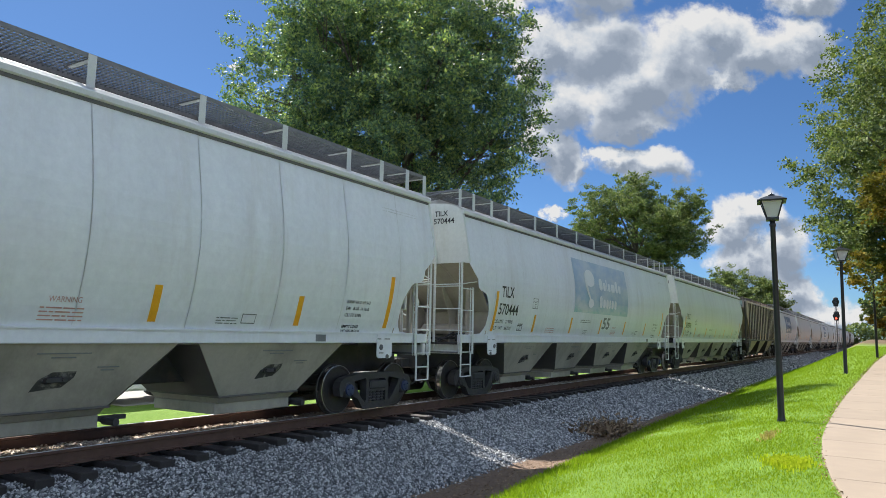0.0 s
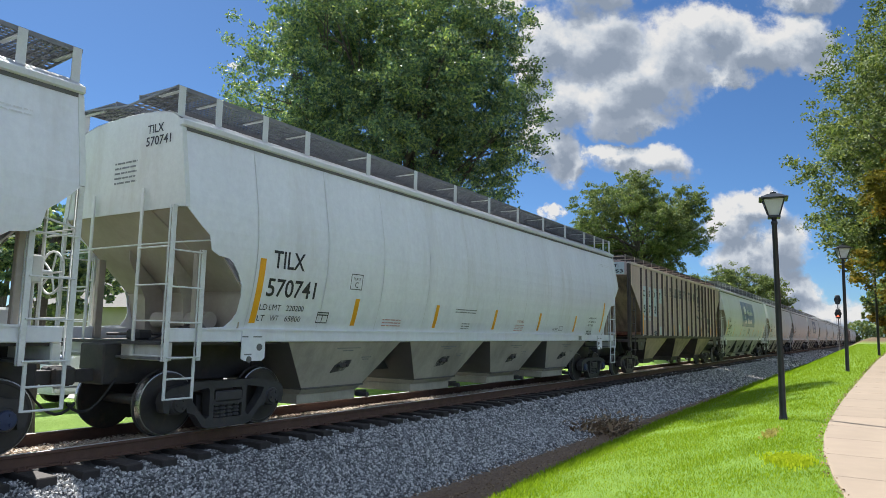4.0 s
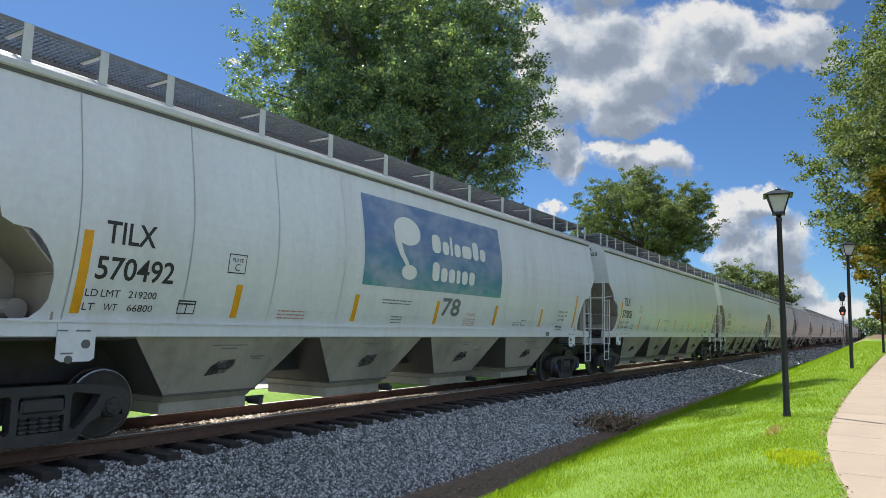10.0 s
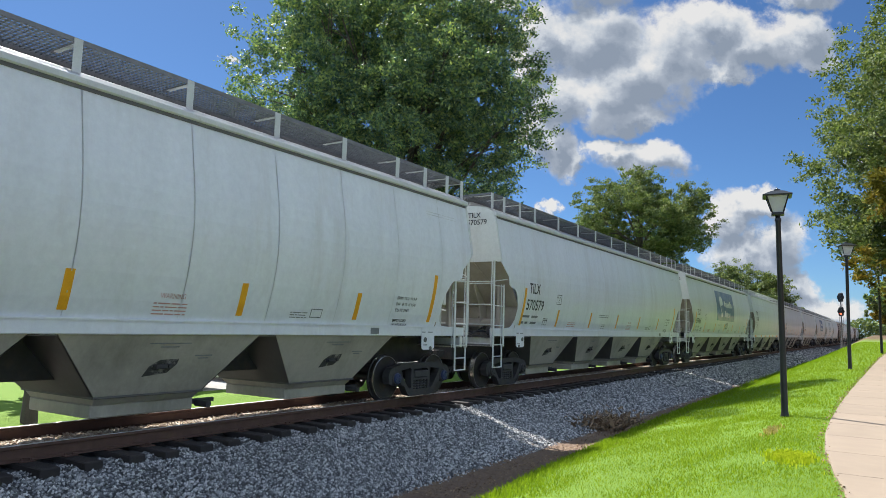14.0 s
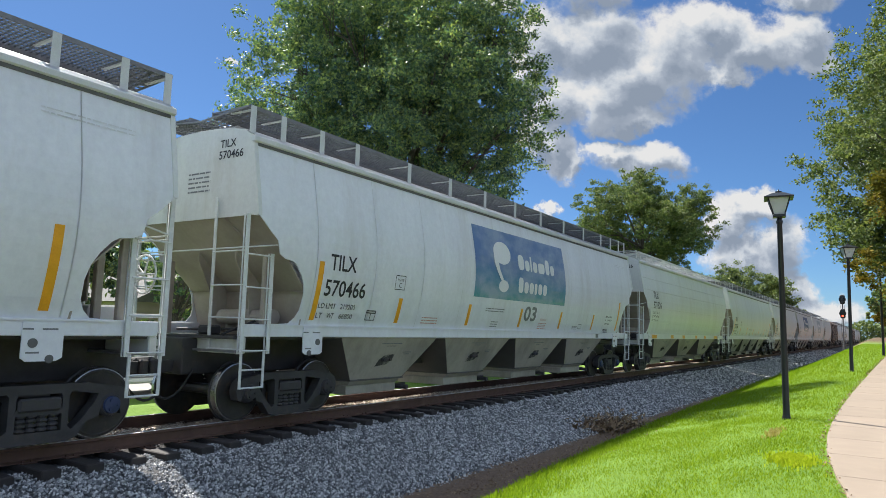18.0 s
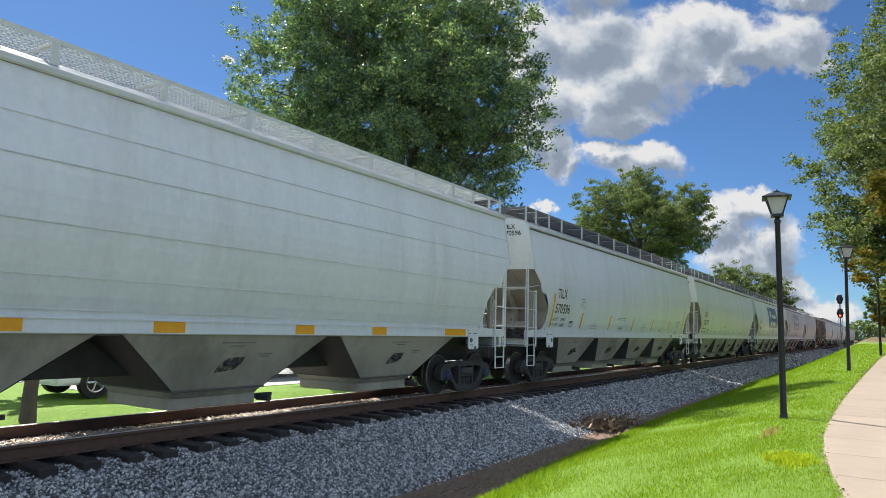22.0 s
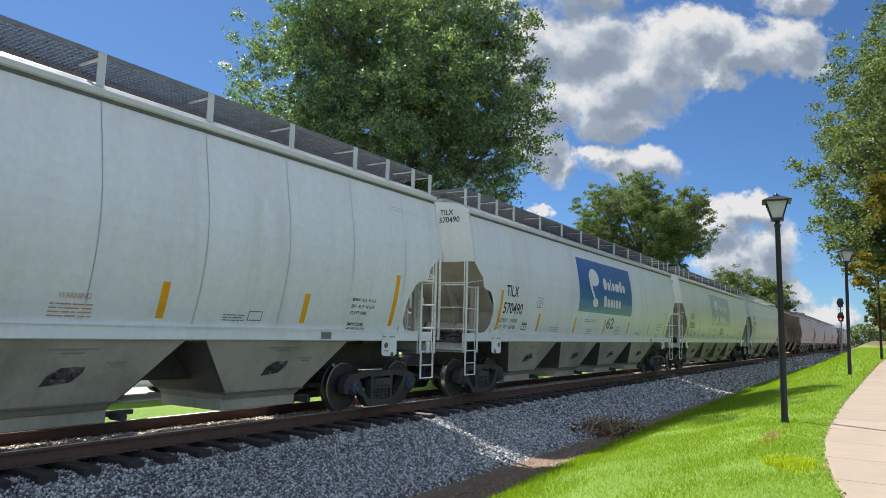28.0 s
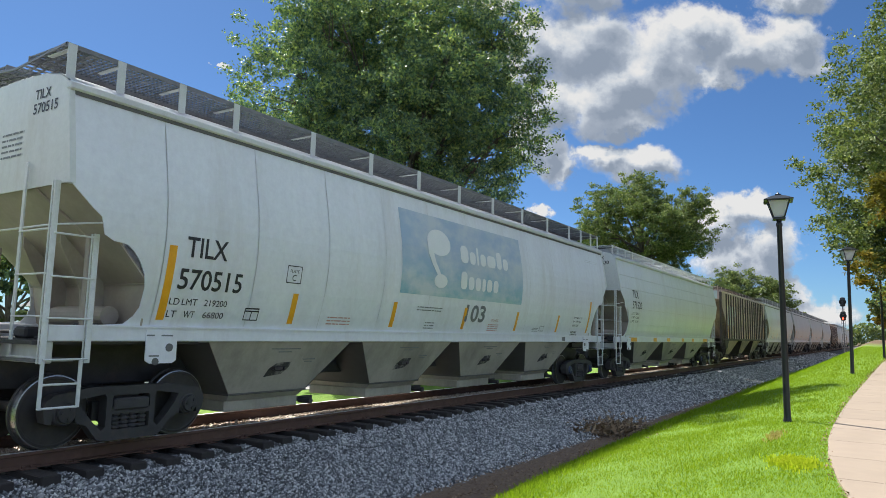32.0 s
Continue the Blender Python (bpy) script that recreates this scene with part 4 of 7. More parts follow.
        box(bm, -1.43, 1.43, min(e - way * 1.125, e - way * 1.155), max(e - way * 1.125, e - way * 1.155), 2.085, 2.10)
        rod(bm, (0.70, e - way * 0.02, 3.22), (0.95, e - way * 0.70, 2.60), 0.018, 6)
        part("brace", bm, M_SLOPE, slope)
        bm = BM()
        box(bm, 0.28, 0.46, min(e - way * 1.10, e - way * 1.17), max(e - way * 1.10, e - way * 1.17), 1.80, 1.86, 0.01)
        box(bm, -0.10, 0.10, min(e - way * 1.15, e - way * 1.19), max(e - way * 1.15, e - way * 1.19), 1.52, 1.66, 0.01)
        part("latch", bm, M_STEEL, slope, "dark hook on the bulkhead")
        # shear plate
        bm = BM()
        box(bm, -1.25, 1.25, min(e + way * 0.12, e - way * 2.2), max(e + way * 0.12, e - way * 2.2), 1.30, 1.345)
        part("shear_plate", bm, M_STEEL, car)
        for s in (-1, 1):
            bm = BM()
            web = [(e - way * 0.50, 2.75), (e - way * 1.15, 2.12), (e - way * 1.15, 1.345), (e - way * 0.86, 1.345), (e - way * 0.82, 2.0), (e - way * 0.50, 2.60)]
            prism(bm, web, s * 0.46, s * 0.49)
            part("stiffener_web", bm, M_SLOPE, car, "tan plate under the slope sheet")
            bm = BM()
            box(bm, s * 1.18, s * 1.27, min(e - way * 0.44, e - way * 0.56), max(e - way * 0.44, e - way * 0.56), 1.345, 2.62, 0.01)
            part("side_post", bm, M_SLOPE, car)
            bm = BM()
            prism(bm, [(e - way * 1.27, 1.50), (e - way * 1.74, 1.50), (e - way * 1.74, 1.09), (e - way * 1.68, 1.05), (e - way * 1.34, 1.05), (e - way * 1.27, 1.09)], s * (SILL_X + 0.002), s * (SILL_X + 0.02))
            pad = part("jacking_pad", bm, M_WHITE, car)
            bm = BM()
            rod(bm, (s * (SILL_X + 0.02), e - way * 1.62, 1.26), (s * (SILL_X + 0.03), e - way * 1.62, 1.26), 0.055, 14)
            part("pulling_hole", bm, M_SHADOWGAP, pad)
            bm = BM()
            rod(bm, (s * (SILL_X + 0.02), e - way * 1.42, 1.075), (s * (SILL_X + 0.028), e - way * 1.42, 1.075), 0.05, 12)
            part("lifting_hole", bm, M_SHADOWGAP, pad)
            decal("pad_lettering", bars([(0, 0.12, 0.33, 0.35), (0.22, 0.4, 0.33, 0.35), (0.05, 0.2, 0.06, 0.08)]),
                  (e - way * 1.27) if way < 0 else e - 1.74, 1.08, lambda z: SILL_X + 0.02, M_GREYINK, pad, lift=0.003, side=s)
        bm = BM()
        box(bm, -1.30, 1.30, min(e - way * 0.10, e + way * 0.02), max(e - way * 0.10, e + way * 0.02), 1.08, 1.34, 0.015)
        part("end_sill", bm, M_WHITE_END, car)
        bm = BM()
        box(bm, -0.30, 0.30, min(e + way * 0.28, e - way * 2.6), max(e + way * 0.28, e - way * 2.6), 0.72, 1.30, 0.02)
        part("centre_sill", bm, M_STEEL, car)
        # ladders at the four corners
        for s in (-1, 1):
            near = e + way * 0.06
            inner = e - way * 0.47
            zr = [1.13, 1.61, 2.10, 2.61]
            build_ladder(car, 1.375, s, [(near, 1.08, 3.24), (inner, 1.08, 2.66)], [(min(near, inner), max(near, inner), z) for z in zr], M_LADDER)
            step = BM()
            for yy in (near - way * 0.02, inner + way * 0.06):
                box(step, s * 1.36 - 0.012, s * 1.36 + 0.012, yy - 0.022, yy + 0.022, 0.56, 1.12, 0.004)
            for z in (0.57, 0.84):
                rod(step, (s * 1.36, near - way * 0.02, z), (s * 1.36, inner + way * 0.06, z), 0.015, 6)
            part("stirrup_step", step, M_LADDER, car)
            # rungs across the end
            bm = BM()
            yy = e + way * 0.06
            box(bm, s * 0.62 - 0.03, s * 0.62 + 0.03, yy - 0.012, yy + 0.012, 1.10, 3.54, 0.004)
            lad = part("end_ladder", bm, M_LADDER, car)
            for z in (1.15, 1.63, 2.13, 2.66):
                bm = BM()
                rod(bm, (s * 0.62, yy + way * 0.02, z), (s * 1.375, yy + way * 0.02, z), 0.013, 6)
                part("rung", bm, M_LADDER, lad)
        bm = BM()
        rod(bm, (-1.37, e + way * 0.06, 2.71), (1.37, e + way * 0.06, 2.71), 0.013, 6)
        for x in (-1.37, 1.37):
            rod(bm, (x, e + way * 0.06, 2.71), (x + (0.1 if x > 0 else -0.1), e - way * 0.50, 2.80), 0.013, 6)
        part("grab_rail", bm, M_LADDER, car)
        # grab rail across and platform
        bm = BM()
        box(bm, -1.28, 1.28, min(e - way * 0.36, e + way * 0.10), max(e - way * 0.36, e + way * 0.10), 1.10, 1.135)
        part("end_platform", bm, M_GRATE, car)
        build_coupler(car, e + way * 0.05, way, M_STEEL)
        truck_y = e - way * 1.32
        build_truck(car, truck_y, M_STEEL, M_CAPBLUE if way > 0 else M_STEEL)
    # brake wheel and its gear, at the far end
    bm = BM()
    lathe(bm, [(L + 0.10, 0.27), (L + 0.11, 0.285), (L + 0.125, 0.285), (L + 0.135, 0.27), (L + 0.125, 0.255), (L + 0.11, 0.255), (L + 0.10, 0.27)], "y", 24, (0.75, 0, 2.2), caps=False)
    for k in range(5):
        w = k * 1.257
        rod(bm, (0.75, L + 0.12, 2.2), (0.75 + 0.26 * math.cos(w), L + 0.12, 2.2 + 0.26 * math.sin(w)), 0.014, 6)
    rod(bm, (0.75, L - 0.16, 2.2), (0.75, L + 0.12, 2.2), 0.03, 8)
    part("brake_wheel", bm, M_LADDER, car)
    bm = BM()
    box(bm, 0.62, 0.88, L - 0.2, L - 0.06, 2.05, 2.4, 0.02)
    rod(bm, (0.75, L - 0.1, 1.35), (0.75, L - 0.1, 2.1), 0.02, 6)
    box(bm, 0.2, 0.5, L - 0.5, L - 0.05, 1.40, 1.75, 0.03)
    part("brake_gear", bm, M_WHITE_END, car)
    bm = BM()
    box(bm, -0.35, 0.62, L - 0.62, L - 0.59, 1.78, 2.62, 0.01)
    box(bm, -0.05, 0.05, L - 0.66, L - 0.56, 1.345, 2.70, 0.01)
    box(bm, 0.95, 1.05, L - 0.75, L - 0.65, 1.345, 2.45, 0.01)
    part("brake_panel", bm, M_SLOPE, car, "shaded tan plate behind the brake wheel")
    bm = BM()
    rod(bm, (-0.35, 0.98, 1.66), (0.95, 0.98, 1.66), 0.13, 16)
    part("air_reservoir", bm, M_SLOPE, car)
    bm = BM()
    rod(bm, (-1.1, 0.62, 1.42), (1.1, 0.70, 1.45), 0.022, 8)
    rod(bm, (0.55, 0.25, 1.36), (0.62, 0.95, 1.62), 0.018, 8)
    rod(bm, (0.95, 0.3, 1.5), (0.3, 0.5, 1.38), 0.016, 8)
    box(bm, 0.82, 1.08, 0.55, 0.80, 1.36, 1.56, 0.03)
    box(bm, -0.2, 0.12, 0.35, 0.6, 1.35, 1.5, 0.03)
    part("brake_valve", bm, M_STEEL, car, "dark pipes and brake valve on the end deck")
    # roof, hatch trough, walkways
    bm = BM()
    arc = [(1.36, 4.49), (1.12, 4.625), (0.8, 4.69), (0.4, 4.72), (0, 4.73), (-0.4, 4.72), (-0.8, 4.69), (-1.12, 4.625), (-1.36, 4.49)]
    a = [bm.verts.new((x, 0.0, z)) for x, z in arc]
    b = [bm.verts.new((x, L, z)) for x, z in arc]
    for i in range(len(arc) - 1):
        bm.faces.new((a[i], a[i + 1], b[i + 1], b[i]))
    bmesh.ops.solidify(bm, geom=bm.faces[:], thickness=-0.012)
    part("roof", bm, M_CHORD, car)
    bm = BM()
    box(bm, -0.29, 0.29, 0.5, L - 0.5, 4.70, W - 0.015, 0.03)
    part("hatch_cover", bm, M_CHORD, car)
    for s in (-1, 1):
        verts, faces = [], []

        def bar(x0, x1, y0, y1, z0, z1):
            n = len(verts)
            verts.extend([(x, y, z) for x in (x0, x1) for y in (y0, y1) for z in (z0, z1)])
            faces.extend([tuple(n + i for i in f) for f in ((0, 1, 3, 2), (4, 6, 7, 5), (0, 4, 5, 1), (2, 3, 7, 6), (0, 2, 6, 4), (1, 5, 7, 3))])

        x0, x1, z = s * 0.30, s * 1.20, W
        y = -0.02
        while y < L:
            bar(x0, x1, y, y + 0.016, z, z + 0.016)
            y += 0.068
        for i in range(11):
            x = x0 + (x1 - x0) * i / 10
            bar(x - 0.006, x + 0.006, -0.02, L + 0.02, z - 0.004, z + 0.020)
        bar(x1 - 0.012, x1 + 0.012, -0.02, L + 0.02, z - 0.03, z + 0.03)
        bar(x0 - 0.012, x0 + 0.012, -0.02, L + 0.02, z - 0.05, z + 0.03)
        ys = [L * k / 18.65 for k in (0.05, 0.71, 1.65, 2.63, 4.34, 5.97, 7.62, 9.30, 10.96, 12.67, 14.36, 16.03, 17.05, 17.95, 18.60)]
        for y in ys:
            bar(s * 0.58, s * 1.21, y - 0.015, y + 0.015, W - 0.035, W - 0.006)
        bulk("running_board", verts, faces, M_LADDER if lined else M_GRATE, car)
        for y in ys:
            bm = BM()
            box(bm, s * 1.213, s * 1.228, y - 0.055, y + 0.055, 4.55, W + 0.02)
            prism(bm, [(y - 0.03, W - 0.05), (y + 0.03, W - 0.05), (y + 0.03, W - 0.037), (y - 0.03, W - 0.037)], s * 0.70, s * 1.212)
            part("bracket", bm, M_LADDER if lined else M_CHORD, car)
    for e, way in ((0.0, -1), (L, 1)):
        verts, faces = [], []
        n = 22
        for i in range(n):
            x = -1.2 + 2.4 * i / (n - 1)
            k = len(verts)
            zc = W - 0.10 * (1 - abs(x) / 1.2)
            verts += [(x + dx, e - way * dy, zc + dz) for dx in (-0.014, 0.014) for dy in (-0.02, 0.45) for dz in (0, 0.02)]
            faces += [tuple(k + i2 for i2 in f) for f in ((0, 1, 3, 2), (4, 6, 7, 5), (0, 4, 5, 1), (2, 3, 7, 6), (0, 2, 6, 4), (1, 5, 7, 3))]
        for dy in (-0.02, 0.1, 0.21, 0.33, 0.45):
            k = len(verts)
            for x, zc in ((-1.2, W), (0, W - 0.10), (1.2, W)):
                verts += [(x, e - way * (dy - 0.01), zc + 0.022), (x, e - way * (dy + 0.01), zc + 0.022), (x, e - way * (dy + 0.01), zc - 0.006), (x, e - way * (dy - 0.01), zc - 0.006)]
            for q in (0, 4):
                for i in range(4):
                    faces.append((k + q + i, k + q + (i + 1) % 4, k + q + 4 + (i + 1) % 4, k + q + 4 + i))
        bulk("end_walkway", verts, faces, M_GRATE, car)
    bm = BM()
    box(bm, -0.33, 0.33, 2.4, L - 2.4, 0.72, 1.33, 0.02)
    part("centre_sill", bm, M_STEEL, car)
    # hoppers with outlet gates
    count = 3 if lined else 4
    first, last = 2.16, L - (2.12 if lined else 2.5)
    pitch = (last - first) / count
    skin = lambda z: 0.88 + 0.40 * (z - 0.50) / 0.842
    for k in range(count):
        y0 = first + pitch * k + 0.17
        y1 = first + pitch * (k + 1) - 0.17
        ym, h = (y0 + y1) / 2, (y1 - y0) / 2 - (1.12 if lined else 0.76)
        bm = BM()
        topv = [bm.verts.new(p) for p in ((-1.28, y0, 1.342), (1.28, y0, 1.342), (1.28, y1, 1.342), (-1.28, y1, 1.342))]
        mid = [bm.verts.new(p) for p in ((-0.88, ym - h, 0.50), (0.88, ym - h, 0.50), (0.88, ym + h, 0.50), (-0.88, ym + h, 0.50))]
        low = [bm.verts.new(p) for p in ((-0.78, ym - h + 0.04, 0.40), (0.78, ym - h + 0.04, 0.40), (0.78, ym + h - 0.04, 0.40), (-0.78, ym + h - 0.04, 0.40))]
        for a, b in ((topv, mid), (mid, low)):
            for i in range(4):
                bm.faces.new((a[i], a[(i + 1) % 4], b[(i + 1) % 4], b[i]))
        bm.faces.new(low)
        bmesh.ops.recalc_face_normals(bm, faces=bm.faces[:])
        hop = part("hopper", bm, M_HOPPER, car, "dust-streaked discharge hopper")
        # thin dark sheets put the shade of both sloping ends into colour
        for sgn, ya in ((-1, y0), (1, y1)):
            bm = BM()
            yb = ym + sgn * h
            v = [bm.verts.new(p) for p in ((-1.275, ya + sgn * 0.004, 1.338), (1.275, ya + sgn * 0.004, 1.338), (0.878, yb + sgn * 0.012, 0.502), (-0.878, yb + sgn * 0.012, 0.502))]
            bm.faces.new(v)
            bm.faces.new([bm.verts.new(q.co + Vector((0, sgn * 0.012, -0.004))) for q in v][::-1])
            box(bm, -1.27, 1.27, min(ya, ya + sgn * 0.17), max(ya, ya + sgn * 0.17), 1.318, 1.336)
            part("end_plate", bm, M_HOPPER_SHADE, hop, "dark end sheet, darker than its hopper")
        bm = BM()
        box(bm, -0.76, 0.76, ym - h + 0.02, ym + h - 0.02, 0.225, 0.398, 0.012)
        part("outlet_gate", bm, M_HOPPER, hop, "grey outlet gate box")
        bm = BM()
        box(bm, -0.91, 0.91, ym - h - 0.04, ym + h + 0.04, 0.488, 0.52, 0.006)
        part("gate_flange", bm, M_HOPPER_SHADE, hop)
        bm = BM()
        for s in (-1, 1):
            rod(bm, (s * 0.7, ym + h + 0.10, 0.30), (s * 0.98, ym + h + 0.10, 0.30), 0.05, 10)
        rod(bm, (-0.9, ym + h + 0.10, 0.30), (0.9, ym + h + 0.10, 0.30), 0.025, 8)
        box(bm, -0.70, -0.62, ym + h, ym + h + 0.42, 0.30, 0.36)
        box(bm, 0.62, 0.70, ym + h, ym + h + 0.42, 0.30, 0.36)
        part("gate_shaft", bm, M_STEEL, hop)
        for s in (-1, 1):
            if s < 0:
                continue
            # rubbed dark patch round the shaker bracket
            bm = BM()
            rim = [(-0.25, 0.76), (0.12, 0.80), (0.24, 0.92), (0.25, 1.00), (-0.05, 0.99), (-0.19, 0.90)]
            va = [bm.verts.new((s * (skin(z) + 0.006), ym + u, z)) for u, z in rim]
            bm.faces.new(va)
            bm.faces.new([bm.verts.new(q.co - Vector((s * 0.004, 0, 0))) for q in va][::-1])
            bmesh.ops.recalc_face_normals(bm, faces=bm.faces[:])
            part("rubbed_patch", bm, M_SMUDGE, hop, "dark rubbed patch")
            xc = skin(0.90)
            bm = BM()
            box(bm, s * (xc - 0.02), s * (xc + 0.05), ym - 0.13, ym + 0.13, 0.86, 0.93, 0.012)
            rod(bm, (s * xc, ym - 0.10, 0.90), (s * (xc + 0.08), ym - 0.10, 0.90), 0.03, 8)
            rod(bm, (s * xc, ym + 0.10, 0.90), (s * (xc + 0.08), ym + 0.10, 0.90), 0.03, 8)
            part("vibrator_bracket", bm, M_STEEL, hop)
            bm = BM()
            for u0, u1, z in ((-0.30, 0.36, 1.22), (-0.12, 0.18, 1.17), (0.50, 0.80, 1.04), (0.56, 0.74, 1.00)):
                xs = skin(z) + 0.008
                box(bm, s * (xs - 0.004), s * xs, ym + u0, ym + u1, z - 0.008, z + 0.008)
            part("stencil_line", bm, M_GREYINK, hop)
    # markings common to every such car
    if lined:
        for y, w in ((1.55, 0.98), (4.85, 0.48), (7.0, 0.5), (9.65, 0.45), (11.7, 0.45), (14.3, 0.9)):
            sheet("reflector", y, y + w, 1.365, 1.515, lambda z: SILL_X, M_YELLOW, car, "orange-yellow reflective strip", 0.003, rows=1)
    else:
        for y, z1 in ((1.39, 2.63), (3.79, 2.12), (6.53, 2.12), (9.25, 2.12), (11.92, 2.12), (14.62, 2.12), (17.06, 2.63)):
            sheet("reflector", y, y + 0.12, 1.63, z1, prof, M_YELLOW, car, "amber reflective strip")
        decal("plate_mark", fitted("PLATE", 0.06, 0.2, 0.05), 3.64, 2.45, prof, M_INK, car)
        decal("plate_mark", fitted("C", 0.1, 0.09, 0.10), 3.70, 2.32, prof, M_INK, car)
        decal("plate_frame", bars([(0, 0.33, 0, 0.014), (0, 0.33, 0.27, 0.284), (0, 0.014, 0, 0.284), (0.316, 0.33, 0, 0.284)]), 3.575, 2.28, prof, M_INK, car)
        decal("stencil_box", bars([(0, 0.28, 0, 0.015), (0, 0.28, 0.13, 0.15), (0, 0.015, 0, 0.19), (0.27, 0.285, 0, 0.19), (0, 0.28, 0.17, 0.19), (0.13, 0.145, 0, 0.13)]), 2.86, 1.66, prof, M_INK, car)
        decal("small_print", small_print(3, 0.62, 0.17), 4.72, 1.64, prof, M_REDINK, car)
        decal("small_print", small_print(2, 0.95, 0.12), 7.35, 1.99, prof, M_GREYINK, car)
        decal("small_print", small_print(3, 0.36, 0.17), 7.75, 1.62, prof, M_GREYINK, car)
        decal("warning_word", fitted("WARNING", 0.1, 0.40, 0.07), 10.58, 1.83, prof, M_REDINK, car, "red warning word")
        decal("small_print", small_print(4, 0.54, 0.19), 10.50, 1.61, prof, M_REDINK, car)
        decal("small_print", small_print(3, 0.40, 0.12), 13.03, 1.63, prof, M_GREYINK, car)
        decal("shipper_tag", bars([(0, 0.28, 0, 0.15)]), 13.50, 1.64, prof, M_GREYINK, car)
        decal("shipper_tag_face", bars([(0.015, 0.265, 0.015, 0.135)]), 13.50, 1.64, prof, M_WHITE, car, lift=0.009)
        for i, words in enumerate(("EXW 10-2  H 9-3", "EW   8-10  H 15-0", "CU FT 5781")):
            decal("dimension_words", fitted(words, 0.1, 0.66 if i < 2 else 0.46, 0.06, 0.002), 15.85, 2.06 - 0.12 * i, prof, M_INK, car)
        for i, words in enumerate(("EMPTY LOAD", "1/4\" ADJ. BLOCK")):
            decal("brake_words", fitted(words, 0.1, 0.46 + 0.08 * i, 0.058, 0.003), 15.85, 1.615 - 0.085 * i, prof, M_INK, car)
        decal("small_print", small_print(2, 1.2, 0.11), 16.85, 3.93, prof, M_SEAM, car)
        sheet("inspection_plate", 15.19, 15.45, 1.37, 1.49, lambda z: SILL_X, M_GREYINK, car, "small grey plate on the sill", 0.004, rows=1)
    if not lined:
        decal("small_print", small_print(5, 0.56, 0.38), 0.0, 0.0, lambda z: 0.0, M_GREYINK, car).matrix_basis = Matrix(((0, 1, 0, -0.22), (-1, 0, 0, 0.0), (0, 0, 1, 3.68), (0, 0, 0, 1)))
    return car


def end_words(shape, x, z, car, material=M_INK, y=-0.006, name="end_number"):
    """Lettering on the near end sheet, which faces back along the track."""
    pts, faces = shape
    return bulk(name, [(x + u, y, z + v) for u, v in pts], faces, material, car)


